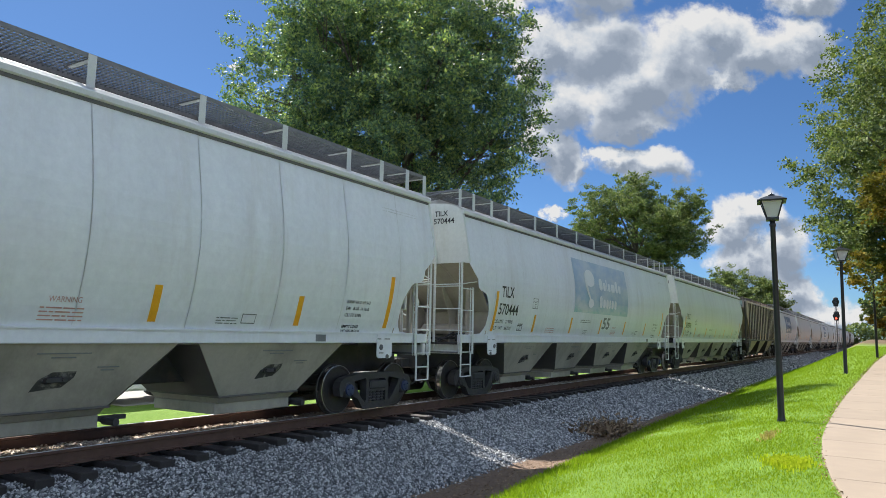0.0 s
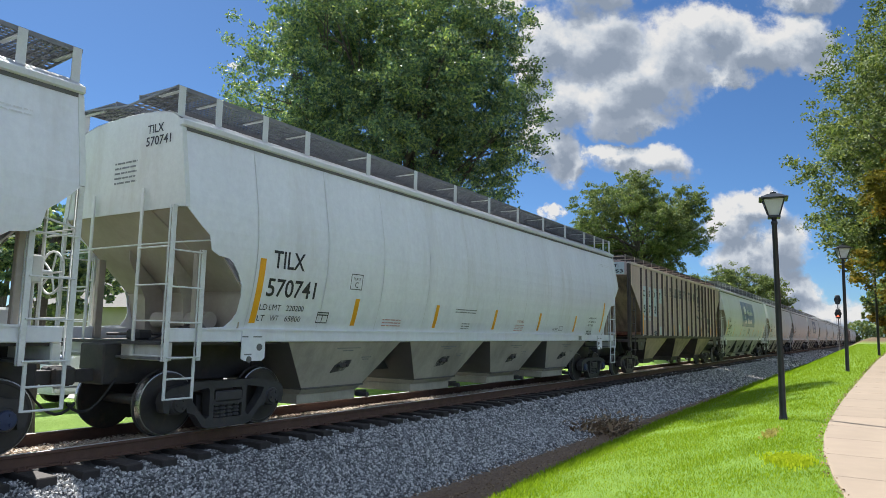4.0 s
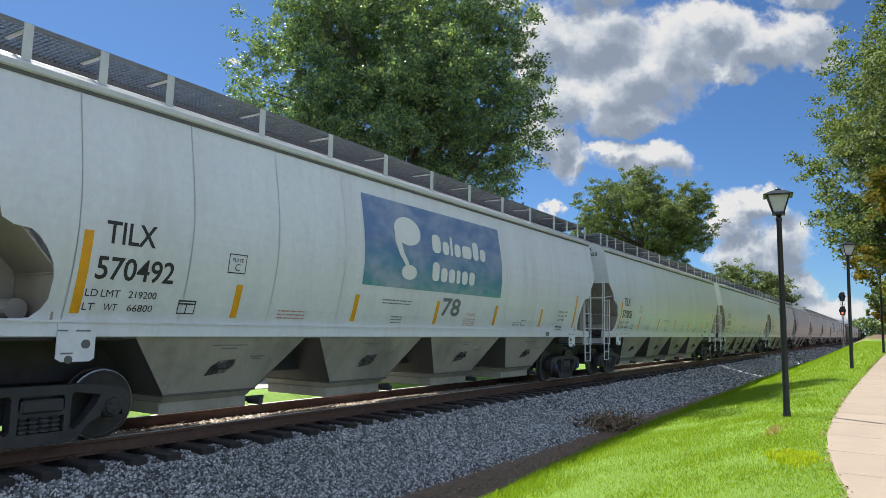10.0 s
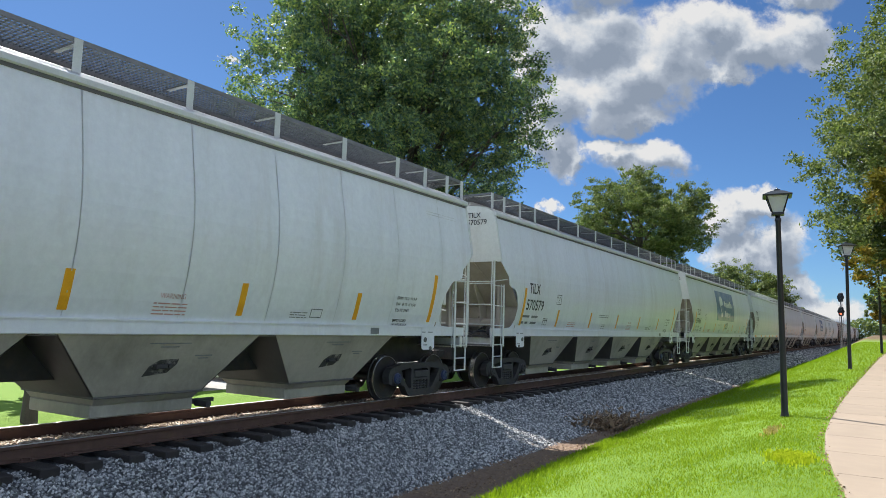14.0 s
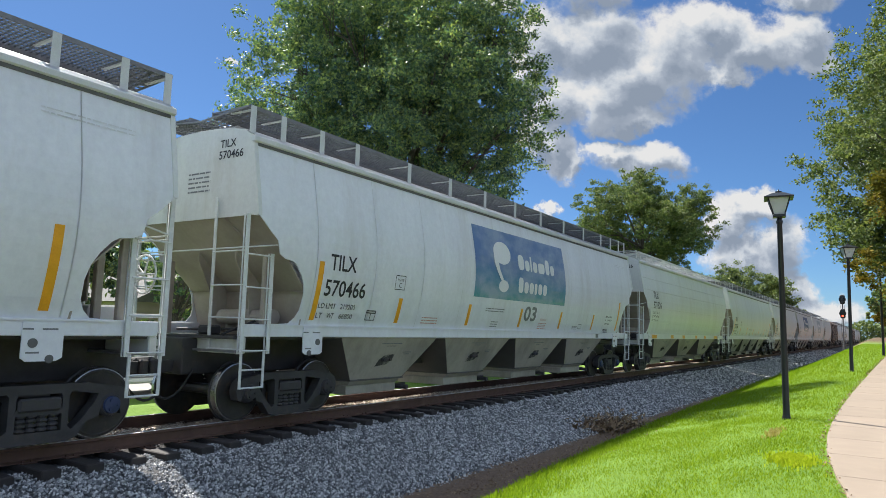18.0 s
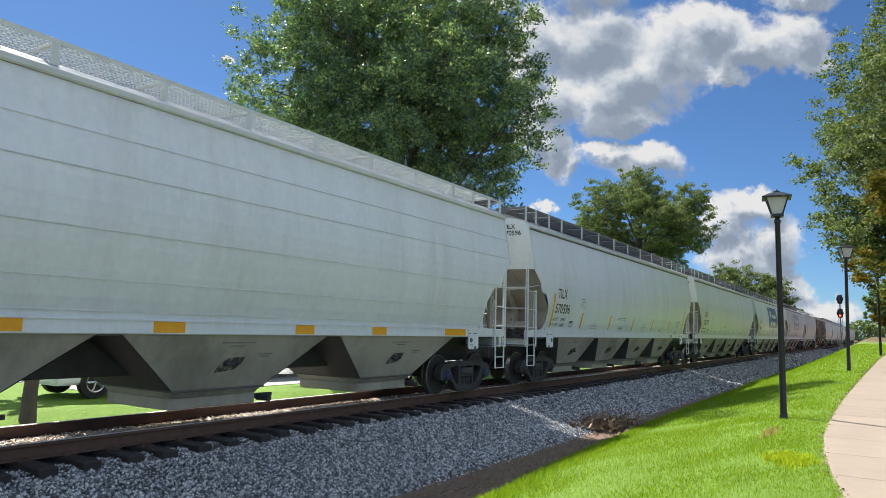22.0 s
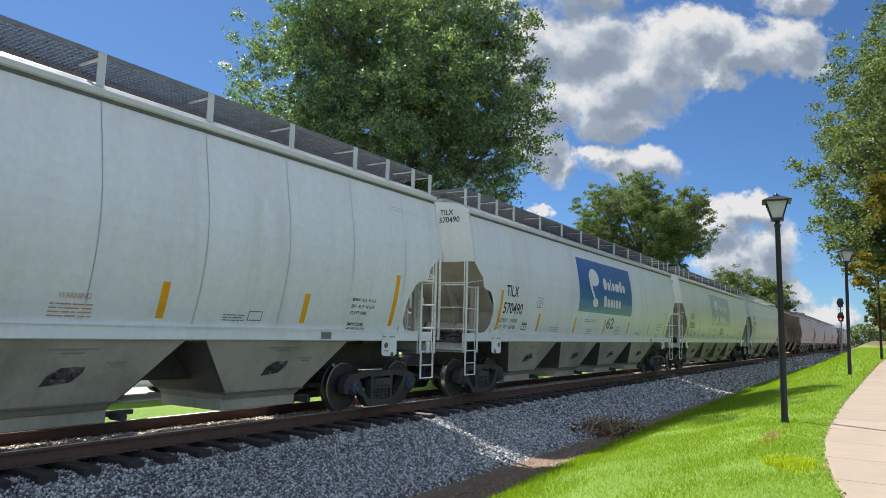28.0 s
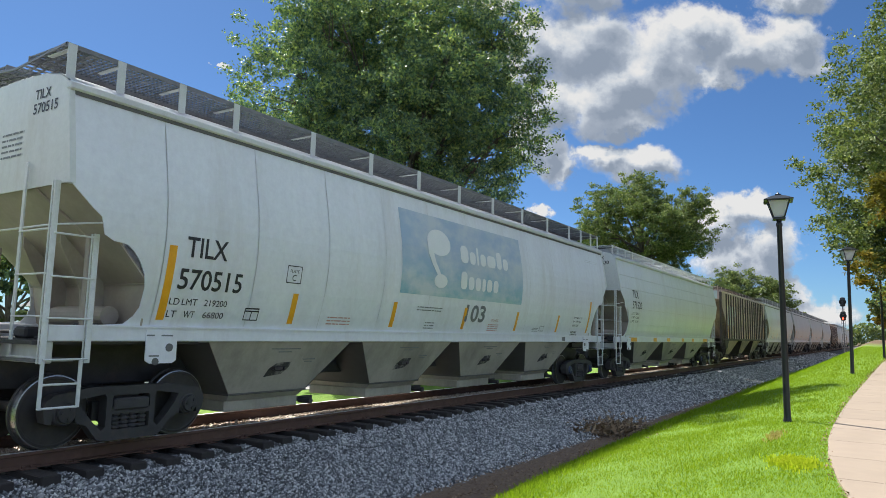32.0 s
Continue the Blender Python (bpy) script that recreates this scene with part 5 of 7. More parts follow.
def build_brown_hopper(first):
    """Rib-sided weathered covered hopper, 17.3 m long."""
    car = new("covered_hopper_car")
    L, X, Z0, Z1 = 17.3, 1.53, 1.54, 4.29
    ribs = (1.36, 2.13, 2.88, 3.73, 4.55, 5.38, 6.20, 7.14, 8.11, 9.02, 10.04, 10.94, 11.87, 12.66, 13.45, 14.27, 15.02, 15.86)
    flat = lambda z: X
    for s in (-1, 1):
        bm = BM()
        out = [(1.35, Z0), (L - 1.35, Z0), (L - 1.35, 2.50), (L, 3.62), (L, Z1), (0, Z1), (0, 3.62), (1.35, 2.50)]
        prism(bm, out, s * (X - 0.015), s * X)
        part("side_panel", bm, M_BROWN, car)
        bm = BM()
        box(bm, s * (X - 0.12), s * (X + 0.035), -0.02, L + 0.02, Z1 - 0.02, Z1 + 0.09, 0.012)
        part("top_chord", bm, M_BROWN_RIB, car)
        bm = BM()
        box(bm, s * (X - 0.10), s * (X + 0.01), 0.0, L, 1.44, 1.57, 0.01)
        part("side_sill", bm, M_DARKBROWN, car)
        for y in ribs:
            bm = BM()
            prism(bm, [(y - 0.06, Z0), (y + 0.06, Z0), (y + 0.06, Z1 - 0.03), (y - 0.06, Z1 - 0.03)], s * (X + 0.078), s * (X + 0.088))
            rib = part("rib", bm, M_BROWN_RIB, car)
            # web behind the flange, coloured dark for the unlit sides of the rib
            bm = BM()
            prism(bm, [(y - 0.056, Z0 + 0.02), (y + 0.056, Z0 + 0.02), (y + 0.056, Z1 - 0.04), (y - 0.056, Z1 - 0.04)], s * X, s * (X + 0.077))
            part("rib_web", bm, M_RIB_SHADE, rib, "rib sides with their shade painted dark")
    for e, way in ((0.0, -1), (L, 1)):
        bm = BM()
        loop = [(-X, 3.88), (X, 3.88), (X, Z1 + 0.05), (0.8, 4.52), (0, 4.56), (-0.8, 4.52), (-X, Z1 + 0.05)]
        a = [bm.verts.new((x, e, z)) for x, z in loop]
        b = [bm.verts.new((x, e - way * 0.015, z)) for x, z in loop]
        bm.faces.new(a)
        bm.faces.new(b[::-1])
        for i in range(len(a)):
            bm.faces.new((a[i], b[i], b[(i + 1) % len(a)], a[(i + 1) % len(a)]))
        bmesh.ops.recalc_face_normals(bm, faces=bm.faces[:])
        part("end_sheet", bm, M_BROWN, car)
        bm = BM()
        pts = [(-1.51, e, 3.90), (1.51, e, 3.90), (1.45, e - way * 2.4, 1.7), (-1.45, e - way * 2.4, 1.7)]
        a = [bm.verts.new(p) for p in pts]
        b = [bm.verts.new((p[0], p[1] - way * 0.03, p[2] - 0.02)) for p in pts]
        bm.faces.new(a)
        bm.faces.new(b[::-1])
        for i in range(4):
            bm.faces.new((a[i], b[i], b[(i + 1) % 4], a[(i + 1) % 4]))
        bmesh.ops.recalc_face_normals(bm, faces=bm.faces[:])
        part("slope_sheet", bm, M_TAN, car, "rust-streaked sloping end sheet")
        for x in (-1.48, -0.95, 0.32, 1.48):
            bm = BM()
            box(bm, x - 0.05, x + 0.05, e - 0.05 + way * 0.06, e + 0.05 + way * 0.06, 1.1, Z1 + 0.02 if abs(x) > 1 else 4.0, 0.012)
            part("end_post", bm, M_DARKBROWN, car)
        bm = BM()
        box(bm, -1.53, 1.53, min(e + way * 0.15, e - way * 2.0), max(e + way * 0.15, e - way * 2.0), 1.30, 1.38, 0.01)
        part("shear_plate", bm, M_DARKBROWN, car)
        bm = BM()
        box(bm, -0.3, 0.3, min(e + way * 0.28, e - way * 2.6), max(e + way * 0.28, e - way * 2.6), 0.72, 1.3, 0.02)
        part("centre_sill", bm, M_STEEL, car)
        for s in (-1, 1):
            bm = BM()
            prism(bm, [(e - way * 0.95, 1.43), (e - way * 2.0, 1.43), (e - way * 1.65, 0.98), (e - way * 1.0, 0.98)], s * 1.50, s * 1.515)
            pad = part("jacking_pad", bm, M_DARKBROWN, car)
            bm = BM()
            rod(bm, (s * 1.516, e - way * 1.42, 1.22), (s * 1.52, e - way * 1.42, 1.22), 0.08, 14)
            part("pulling_hole", bm, M_SHADOWGAP, pad)
            near, inner = e + way * 0.1, e - way * 0.45
            build_ladder(car, 1.57, s, [(near, 0.95, 3.0 if s < 0 else Z1), (inner, 0.95, 3.0)],
                         [(min(near, inner), max(near, inner), z) for z in (1.0, 1.5, 2.0, 2.5, 2.98)], M_DARKBROWN, bar=0.025)
            bm = BM()
            for yy, dy in ((near, 0.06), (inner, -0.06)):
                rod(bm, (s * 1.55, yy, 0.98), (s * 1.55, yy - way * dy, 0.70), 0.018, 6)
            rod(bm, (s * 1.55, near - way * 0.06, 0.71), (s * 1.55, inner + way * 0.06, 0.71), 0.018, 6)
            part("stirrup_step", bm, M_DARKBROWN, car)
        bm = BM()
        for k in range(9):
            x = -1.30 + 0.10 * k
            box(bm, x, x + 0.04, min(e, e + way * 0.45), max(e, e + way * 0.45), 4.70, 4.725)
        for k in range(7):
            y = e + way * 0.07 * k
            box(bm, -1.30, -0.42, min(y, y + way * 0.03), max(y, y + way * 0.03), 4.704, 4.728)
        for x in (-1.25, -0.48):
            rod(bm, (x, e + way * 0.02, 4.30), (x, e + way * 0.42, 4.70), 0.045, 6)
            rod(bm, (x, e, 4.66), (x, e + way * 0.45, 4.69), 0.03, 6)
        part("end_walkway", bm, M_DARKBROWN, car)
        build_coupler(car, e + way * 0.05, way, M_STEEL)
        build_truck(car, e - way * (1.30 if way < 0 else 1.64), M_DARKBROWN, M_STEEL)
    bm = BM()
    arc = [(1.5, Z1 + 0.07), (0.8, 4.52), (0, 4.56), (-0.8, 4.52), (-1.5, Z1 + 0.07)]
    a = [bm.verts.new((x, 0, z)) for x, z in arc]
    b = [bm.verts.new((x, L, z)) for x, z in arc]
    for i in range(4):
        bm.faces.new((a[i], a[i + 1], b[i + 1], b[i]))
    bmesh.ops.solidify(bm, geom=bm.faces[:], thickness=-0.012)
    part("roof", bm, M_BROWN, car)
    for s in (-1, 1):
        verts, faces = [], []
        cube = ((0, 1, 3, 2), (4, 6, 7, 5), (0, 4, 5, 1), (2, 3, 7, 6), (0, 2, 6, 4), (1, 5, 7, 3))

        def bar(x0, x1, y0, y1, z0, z1):
            n = len(verts)
            verts.extend([(x, y, z) for x in (x0, x1) for y in (y0, y1) for z in (z0, z1)])
            faces.extend([tuple(n + i for i in f) for f in cube])

        y = 0.0
        while y < L:
            bar(s * 0.32, s * 1.3, y, y + 0.018, 4.645, 4.662)
            y += 0.075
        for i in range(7):
            x = s * (0.32 + 0.98 * i / 6)
            bar(x - 0.007, x + 0.007, 0, L, 4.64, 4.668)
        bar(s * 1.29, s * 1.315, -0.02, L + 0.02, 4.60, 4.69)
        bulk("running_board", verts, faces, M_DARKBROWN, car)
        for i in range(15):
            y = 0.06 + (L - 0.12) * i / 14
            bm = BM()
            box(bm, s * 1.318, s * 1.33, y - 0.03, y + 0.03, 4.33, 4.68)
            box(bm, s * 0.6, s * 1.32, y - 0.02, y + 0.02, 4.595, 4.632)
            part("bracket", bm, M_BROWN_RIB, car)
    bm = BM()
    box(bm, -0.33, 0.33, 2.4, L - 2.4, 0.78, 1.48, 0.02)
    part("centre_sill", bm, M_STEEL, car)
    for y0, y1 in ((2.25, 5.60), (7.00, 10.25), (11.70, 15.05)):
        ym, h = (y0 + y1) / 2, 0.62
        bm = BM()
        topv = [bm.verts.new(p) for p in ((-1.5, y0, 1.5), (1.5, y0, 1.5), (1.5, y1, 1.5), (-1.5, y1, 1.5))]
        mid = [bm.verts.new(p) for p in ((-1.05, ym - h, 0.55), (1.05, ym - h, 0.55), (1.05, ym + h, 0.55), (-1.05, ym + h, 0.55))]
        for i in range(4):
            bm.faces.new((topv[i], topv[(i + 1) % 4], mid[(i + 1) % 4], mid[i]))
        bm.faces.new(mid)
        bmesh.ops.recalc_face_normals(bm, faces=bm.faces[:])
        hop = part("hopper", bm, M_TAN, car, "tan grime-streaked discharge hopper")
        # thin dark brown sheets over both sloping ends of the tan hopper
        for sgn, ya in ((-1, y0), (1, y1)):
            bm = BM()
            yb = ym + sgn * h
            v = [bm.verts.new(p) for p in ((-1.495, ya + sgn * 0.004, 1.496), (1.495, ya + sgn * 0.004, 1.496), (1.047, yb + sgn * 0.012, 0.552), (-1.047, yb + sgn * 0.012, 0.552))]
            bm.faces.new(v)
            bm.faces.new([bm.verts.new(q.co + Vector((0, sgn * 0.012, -0.004))) for q in v][::-1])
            part("end_plate", bm, M_DARKBROWN, hop, "dark end sheet, darker than its hopper")
        bm = BM()
        box(bm, -1.0, 1.0, ym - h + 0.04, ym + h - 0.04, 0.38, 0.545, 0.012)
        box(bm, -1.08, 1.08, ym - h - 0.06, ym + h + 0.06, 0.54, 0.575, 0.006)
        part("outlet_gate", bm, M_DARKBROWN, hop)
        bm = BM()
        rod(bm, (-1.12, ym + h + 0.1, 0.45), (1.12, ym + h + 0.1, 0.45), 0.03, 8)
        part("gate_shaft", bm, M_STEEL, hop)
    # markings: pale repaint patch with stencilled mark, faded emblem, small panels
    wide = lambda i: (ribs[i] + 0.062, ribs[i + 1] - 0.062)
    for i in range(3):
        a, b = wide(i)
        sheet("repaint_patch", a, b, 2.36, 3.55, flat, M_PATCHBLUE, car, "pale grey-blue repainted patch", rows=1)
    a, b = wide(3)
    sheet("repaint_patch", a, b, 2.95, 3.58, flat, M_PATCHBLUE, car, rows=1)
    sheet("repaint_patch", a, b - 0.1, 1.60, 1.95, flat, M_PATCHBLUE, car, rows=1)
    if first:
        for i, ch in enumerate("CSXT"):
            a, b = wide(i)
            decal("car_mark", fitted(ch, 0.4, 0.25, 0.27, 0.012), (a + b) / 2 - 0.10, 3.13, flat, M_INK, car, lift=0.009)
        for i, ch in enumerate(("25", "07", "53")):
            a, b = wide(i)
            decal("car_number", fitted(ch, 0.4, 0.46, 0.32, 0.012), (a + b) / 2 - 0.23, 2.48, flat, M_INK, car, lift=0.009)
        pts = [(0, 0), (1.12, 0), (1.12, 0.47), (0, 0.47)]
        end_words((pts, [(0, 1, 2, 3)]), 0.19, 3.91, car, M_PATCHBLUE, -0.004, "repaint_patch")
        end_words(fitted("CSXT", 0.2, 0.62, 0.13, 0.006), 0.42, 4.18, car, M_INK, -0.008)
        end_words(fitted("250753", 0.2, 1.00, 0.13, 0.006), 0.26, 3.96, car, M_INK, -0.008)
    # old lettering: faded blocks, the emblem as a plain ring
    for ch, u, w in (("M", 4.50, 0.44), ("I", 5.02, 0.16), ("L", 5.48, 0.32), ("Y", 5.80, 0.36), ("L", 6.43, 0.34), ("I", 6.83, 0.17), ("N", 7.03, 0.38), ("E", 7.46, 0.30), ("S", 7.78, 0.30),
                     ("S", 8.37, 0.33), ("Y", 8.70, 0.35), ("S", 9.08, 0.32), ("T", 9.44, 0.34), ("E", 9.83, 0.34), ("M", 10.26, 0.50)):
        decal("faded_lettering", fitted(ch, 0.4, w, 0.42, 0.026), u, 3.32, flat, M_FADED, car, "faded dark block letter, partly worn away", 0.0045)
    ring = []
    for k, r in ((0, 1.0), (1, 0.88)):
        for i in range(32):
            w = 2 * math.pi * i / 32
            c, d = math.cos(w), math.sin(w)
            q = (abs(c) ** 5 + abs(d) ** 5) ** -0.2
            ring.append((1.08 * c * q if k == 0 else 1.00 * c * q, 0.83 * d * q if k == 0 else 0.75 * d * q))
    decal("faded_emblem", (ring, [(i, (i + 1) % 32, 32 + (i + 1) % 32, 32 + i) for i in range(32)]), 12.28, 3.28, flat, M_FADED, car, "faded dark rounded square emblem", 0.0045)
    decal("faded_emblem", bars([(0, 0.35, 0, 0.34), (0.45, 0.7, 0, 0.34), (0.9, 1.1, 0, 0.34), (1.25, 1.55, 0, 0.34), (0, 1.6, -0.22, -0.12), (0.1, 1.5, -0.42, -0.32)]), 11.5, 3.28, flat, M_FADED, car, lift=0.0045)
    for i, z in ((14, 0), (14, 0.45)):
        a, b = wide(i)
        sheet("consolidated_stencil", a + 0.04, b - 0.02, 1.72 + z, 2.10 + z, flat, M_PATCHBLUE, car, "outlined stencil panel", rows=1)
        sheet("stencil_panel", a + 0.08, b - 0.06, 1.76 + z, 2.06 + z, flat, M_INK, car, lift=0.008, rows=1)
    for i in (0, 6, 9, 12, 15, 17):
        y = ribs[i]
        sheet("reflector", y - 0.05, y + 0.05, 1.60, 2.05 if 0 < i < 17 else 2.45, lambda z: X + 0.088, M_YELLOW, car, "amber reflective strip", rows=1)
    a, b = wide(2)
    sheet("shoe_panel", a + 0.05, b - 0.05, 1.58, 1.76, flat, M_INK, car, "dark painted panel with white words", rows=1)
    decal("shoe_words", fitted("2\" TREAD", 0.1, 0.45, 0.05), a + 0.12, 1.68, flat, M_WHITE, car, lift=0.009)
    decal("shoe_words", fitted("COND. SHOES", 0.1, 0.5, 0.05), a + 0.10, 1.60, flat, M_WHITE, car, lift=0.009)
    for i in (0, 1):
        a, b = wide(i)
        sheet("washed_strip", a + 0.1, b - 0.08, 2.17, 2.27, flat, M_PATCHBLUE, car, rows=1)
    for i, m in ((7, M_PATCHBLUE), (12, M_RUST)):
        a, b = wide(i)
        c = (a + b) / 2
        decal("placard", ([(0, -0.24), (0.19, 0), (0, 0.24), (-0.19, 0)], [(0, 1, 2, 3)]), c, 1.9, flat, m, car, "diamond placard")
    return car


# ---- the train ----
def travelled(t):
    """Metres that the train has gone past the mark at t seconds."""
    return 0.000241238 * t ** 3 - 0.00341077 * t ** 2 + 6.983213 * t - 13.98357 + lerp_table(t, SLACK)


# slack running in and out of the couplings: seconds, metres
SLACK = ((0, -0.07), (0.5, -0.03), (1, -0.036), (2, 0.047), (3, -0.02), (6, 0.011), (9, -0.045), (11, -0.002), (12, 0.008), (13, -0.022), (14, 0.042), (17, 0.05), (18, -0.07), (19, 0.047), (20, 0.023), (21, -0.03), (22, 0.0),
         (23, 0.06), (24, -0.05), (25, -0.017), (28, -0.029), (29, 0.062), (30, -0.014), (31, -0.031), (32, -0.05))


WHITE_PROF = curve_table(WHITE_PROFILE)
white_long = build_white_hopper(18.65, False)
white_short = build_white_hopper(17.06, True)
brown_first = build_brown_hopper(True)
LABELS = {"long": "pale grey covered hopper car with curved sides and amber strips",
          "short": "pale grey covered hopper car with horizontal side joints",
          "brown": "weathered brown ribbed covered hopper car with tan hoppers"}


def film_surface(name, low, mid, high, patch, amount):
    """A printed picture film: teal ground, ragged skyline, blue above, patchy with age and painted haze."""
    m = bpy.data.materials.new(name)
    m.use_nodes = True
    nt = m.node_tree
    b = nt.nodes["Principled BSDF"]
    tc = nt.nodes.new("ShaderNodeTexCoord")
    sep = nt.nodes.new("ShaderNodeSeparateXYZ")
    nt.links.new(tc.outputs["Object"], sep.inputs[0])
    mp = nt.nodes.new("ShaderNodeMath")
    mp.operation = "MULTIPLY_ADD"
    nt.links.new(texnoise(nt, 2.4, 5, 0.6, (0, 1, 0.5)), mp.inputs[0])
    mp.inputs[1].default_value = -0.5
    nt.links.new(sep.outputs[2], mp.inputs[2])
    rg = nt.nodes.new("ShaderNodeMapRange")
    nt.links.new(mp.outputs[0], rg.inputs[0])
    rg.inputs[1].default_value, rg.inputs[2].default_value = 2.05, 3.65
    col = ramp(nt, rg.outputs[0], [(0.04, low), (0.26, mid), (0.55, high), (1.0, high)])
    k = ramp(nt, texnoise(nt, 1.1, 6, 0.62, (0, 1, 1.6)), [(0.40, (0, 0, 0)), (0.62, (amount,) * 3)])
    nt.links.new(blend(nt, k, col, patch), b.inputs["Base Color"])
    b.inputs["Roughness"].default_value = 0.35
    b.inputs["Coat Weight"].default_value = 0.3
    return m


M_FILM_BLUE = film_surface("blue_film", (0.015, 0.22, 0.27), (0.02, 0.20, 0.33), (0.03, 0.11, 0.34), (0.05, 0.16, 0.40), 0.5)
# pale patches here paint in the reflected haze on the film of 78
M_FILM_HAZY = film_surface("blue_film_painted_haze", (0.03, 0.26, 0.30), (0.07, 0.24, 0.36), (0.12, 0.20, 0.40), (0.32, 0.38, 0.50), 0.8)
M_FILM_PALE = film_surface("sun_faded_film", (0.22, 0.44, 0.52), (0.30, 0.46, 0.58), (0.36, 0.46, 0.60), (0.56, 0.60, 0.63), 0.9)
M_FILM_MARK = surface("white_film", (0.74, 0.75, 0.75), 0.35, vary=0.03, bump=0)


def round_blob(cx, cy, rx, ry, n=20):
    pts = [(cx + rx * math.cos(2 * math.pi * i / n), cy + ry * math.sin(2 * math.pi * i / n)) for i in range(n)]
    return pts, [tuple(range(n))]


def round_block(u, v, w, h, n=6):
    """A plain block with rounded corners."""
    r = min(w, h) * 0.38
    pts = []
    for cx, cy, a0 in ((u + w - r, v + h - r, 0), (u + r, v + h - r, 90), (u + r, v + r, 180), (u + w - r, v + r, 270)):
        pts += [(cx + r * math.cos(radians(a0 + 90 * i / n)), cy + r * math.sin(radians(a0 + 90 * i / n))) for i in range(n + 1)]
    return pts, [tuple(range(len(pts)))]


def banner(car, number, faded):
    """A printed film on the side: two colours, plain white shapes, and the big number below."""
    y0, y1, z0, z1 = 6.65, 12.06, 2.31, 4.04
    film = M_FILM_PALE if faded else M_FILM_HAZY if number in ("03", "78") else M_FILM_BLUE
    sheet("banner", y0, y1, z0, z1, WHITE_PROF, film, car, "printed film, blue above and teal below", lift=0.006, rows=40)
    for k, (cx, cy, rx, ry) in enumerate(((1.38, 1.16, 0.46, 0.29), (1.42, 0.33, 0.26, 0.15))):
        decal("emblem", round_blob(cx, cy, rx, ry), y0, z0, WHITE_PROF, M_FILM_MARK, car, "plain white rounded emblem", lift=0.016)
    decal("emblem", ([(0.93, 1.12), (1.14, 0.92), (1.22, 0.72), (1.38, 0.52), (1.42, 0.38), (1.28, 0.46), (1.08, 0.66), (0.94, 0.90)], [(0, 1, 2, 3, 4, 5, 6, 7)]), y0, z0, WHITE_PROF, M_FILM_MARK, car, lift=0.016)
    for v, widths, tall in ((0.82, (0.34, 0.26, 0.09, 0.26, 0.42, 0.26, 0.26), (1, 0.72, 1.05, 0.72, 0.72, 1.05, 0.72)), (0.22, (0.27, 0.25, 0.25, 0.16, 0.25, 0.25), (1, 0.75, 0.75, 0.75, 0.75, 0.75))):
        u = 2.25
        for w, h in zip(widths, tall):
            H = 0.40 * h
            decal("banner_block", round_block(u, v, w, H), y0, z0, WHITE_PROF, M_FILM_MARK, car, lift=0.016)
            u += w + 0.07
    if number:
        decal("fleet_number", fitted(number, 0.5, 0.76 if len(number) < 3 else 0.92, 0.40, 0.012), 9.48 if len(number) < 3 else 9.32, 1.80, WHITE_PROF, M_GREYINK, car, "dark stencilled number")


def mark_long(car, number, limit, tare):
    decal("car_mark", fitted("TILX", 0.3, 0.70, 0.28, 0.004), 1.66, 2.50, WHITE_PROF, M_INK, car, "black stencilled reporting mark")
    decal("car_number", fitted(number, 0.3, 1.10, 0.29, 0.004), 1.60, 2.05, WHITE_PROF, M_INK, car, "black stencilled number")
    if limit:
        for word, u, w, z in (("LD", 1.53, 0.16, 1.84), ("LMT", 1.73, 0.25, 1.84), (limit, 2.10, 0.40, 1.84), ("LT", 1.53, 0.15, 1.67), ("WT", 1.80, 0.18, 1.67), (tare, 2.12, 0.36, 1.67)):
            decal("load_word", fitted(word, 0.1, w, 0.09), u, z, WHITE_PROF, M_INK, car)
    else:
        for bar_at in ((0, 0.42, 0.18, 0.24), (0.55, 0.95, 0.18, 0.24), (0, 0.12, 0.01, 0.07), (0.22, 0.4, 0.01, 0.07), (0.55, 0.93, 0.01, 0.07)):
            decal("load_word", bars([bar_at]), 1.50, 1.67, WHITE_PROF, M_GREYINK, car)
    end_words(fitted("TILX", 0.2, 0.38, 0.13, 0.003), 0.54, 4.37, car)
    end_words(fitted(number, 0.2, 0.58, 0.14, 0.003), 0.52, 4.18, car)


def mark_short(car, number, limit, tare):
    decal("car_mark", fitted("TILX", 0.3, 0.74, 0.30, 0.006), 1.40, 3.02, WHITE_PROF, M_INK, car, "black stencilled reporting mark")
    decal("car_number", fitted(number, 0.3, 1.18, 0.30, 0.006), 1.36, 2.60, WHITE_PROF, M_INK, car, "black stencilled number")
    for i, words in enumerate((("LD", "LMT", limit), ("LT", "WT", tare), ("CU", "FT", "5649"))):
        for word, u, w in zip(words, (1.30, 1.50, 1.85), (0.16, 0.24, 0.40)):
            decal("load_word", fitted(word, 0.1, w, 0.09), u, 2.39 - 0.155 * i, WHITE_PROF, M_INK, car)
    end_words(fitted("TILX", 0.2, 0.38, 0.13, 0.003), 0.54, 4.37, car)
    end_words(fitted(number, 0.2, 0.58, 0.14, 0.003), 0.52, 4.18, car)


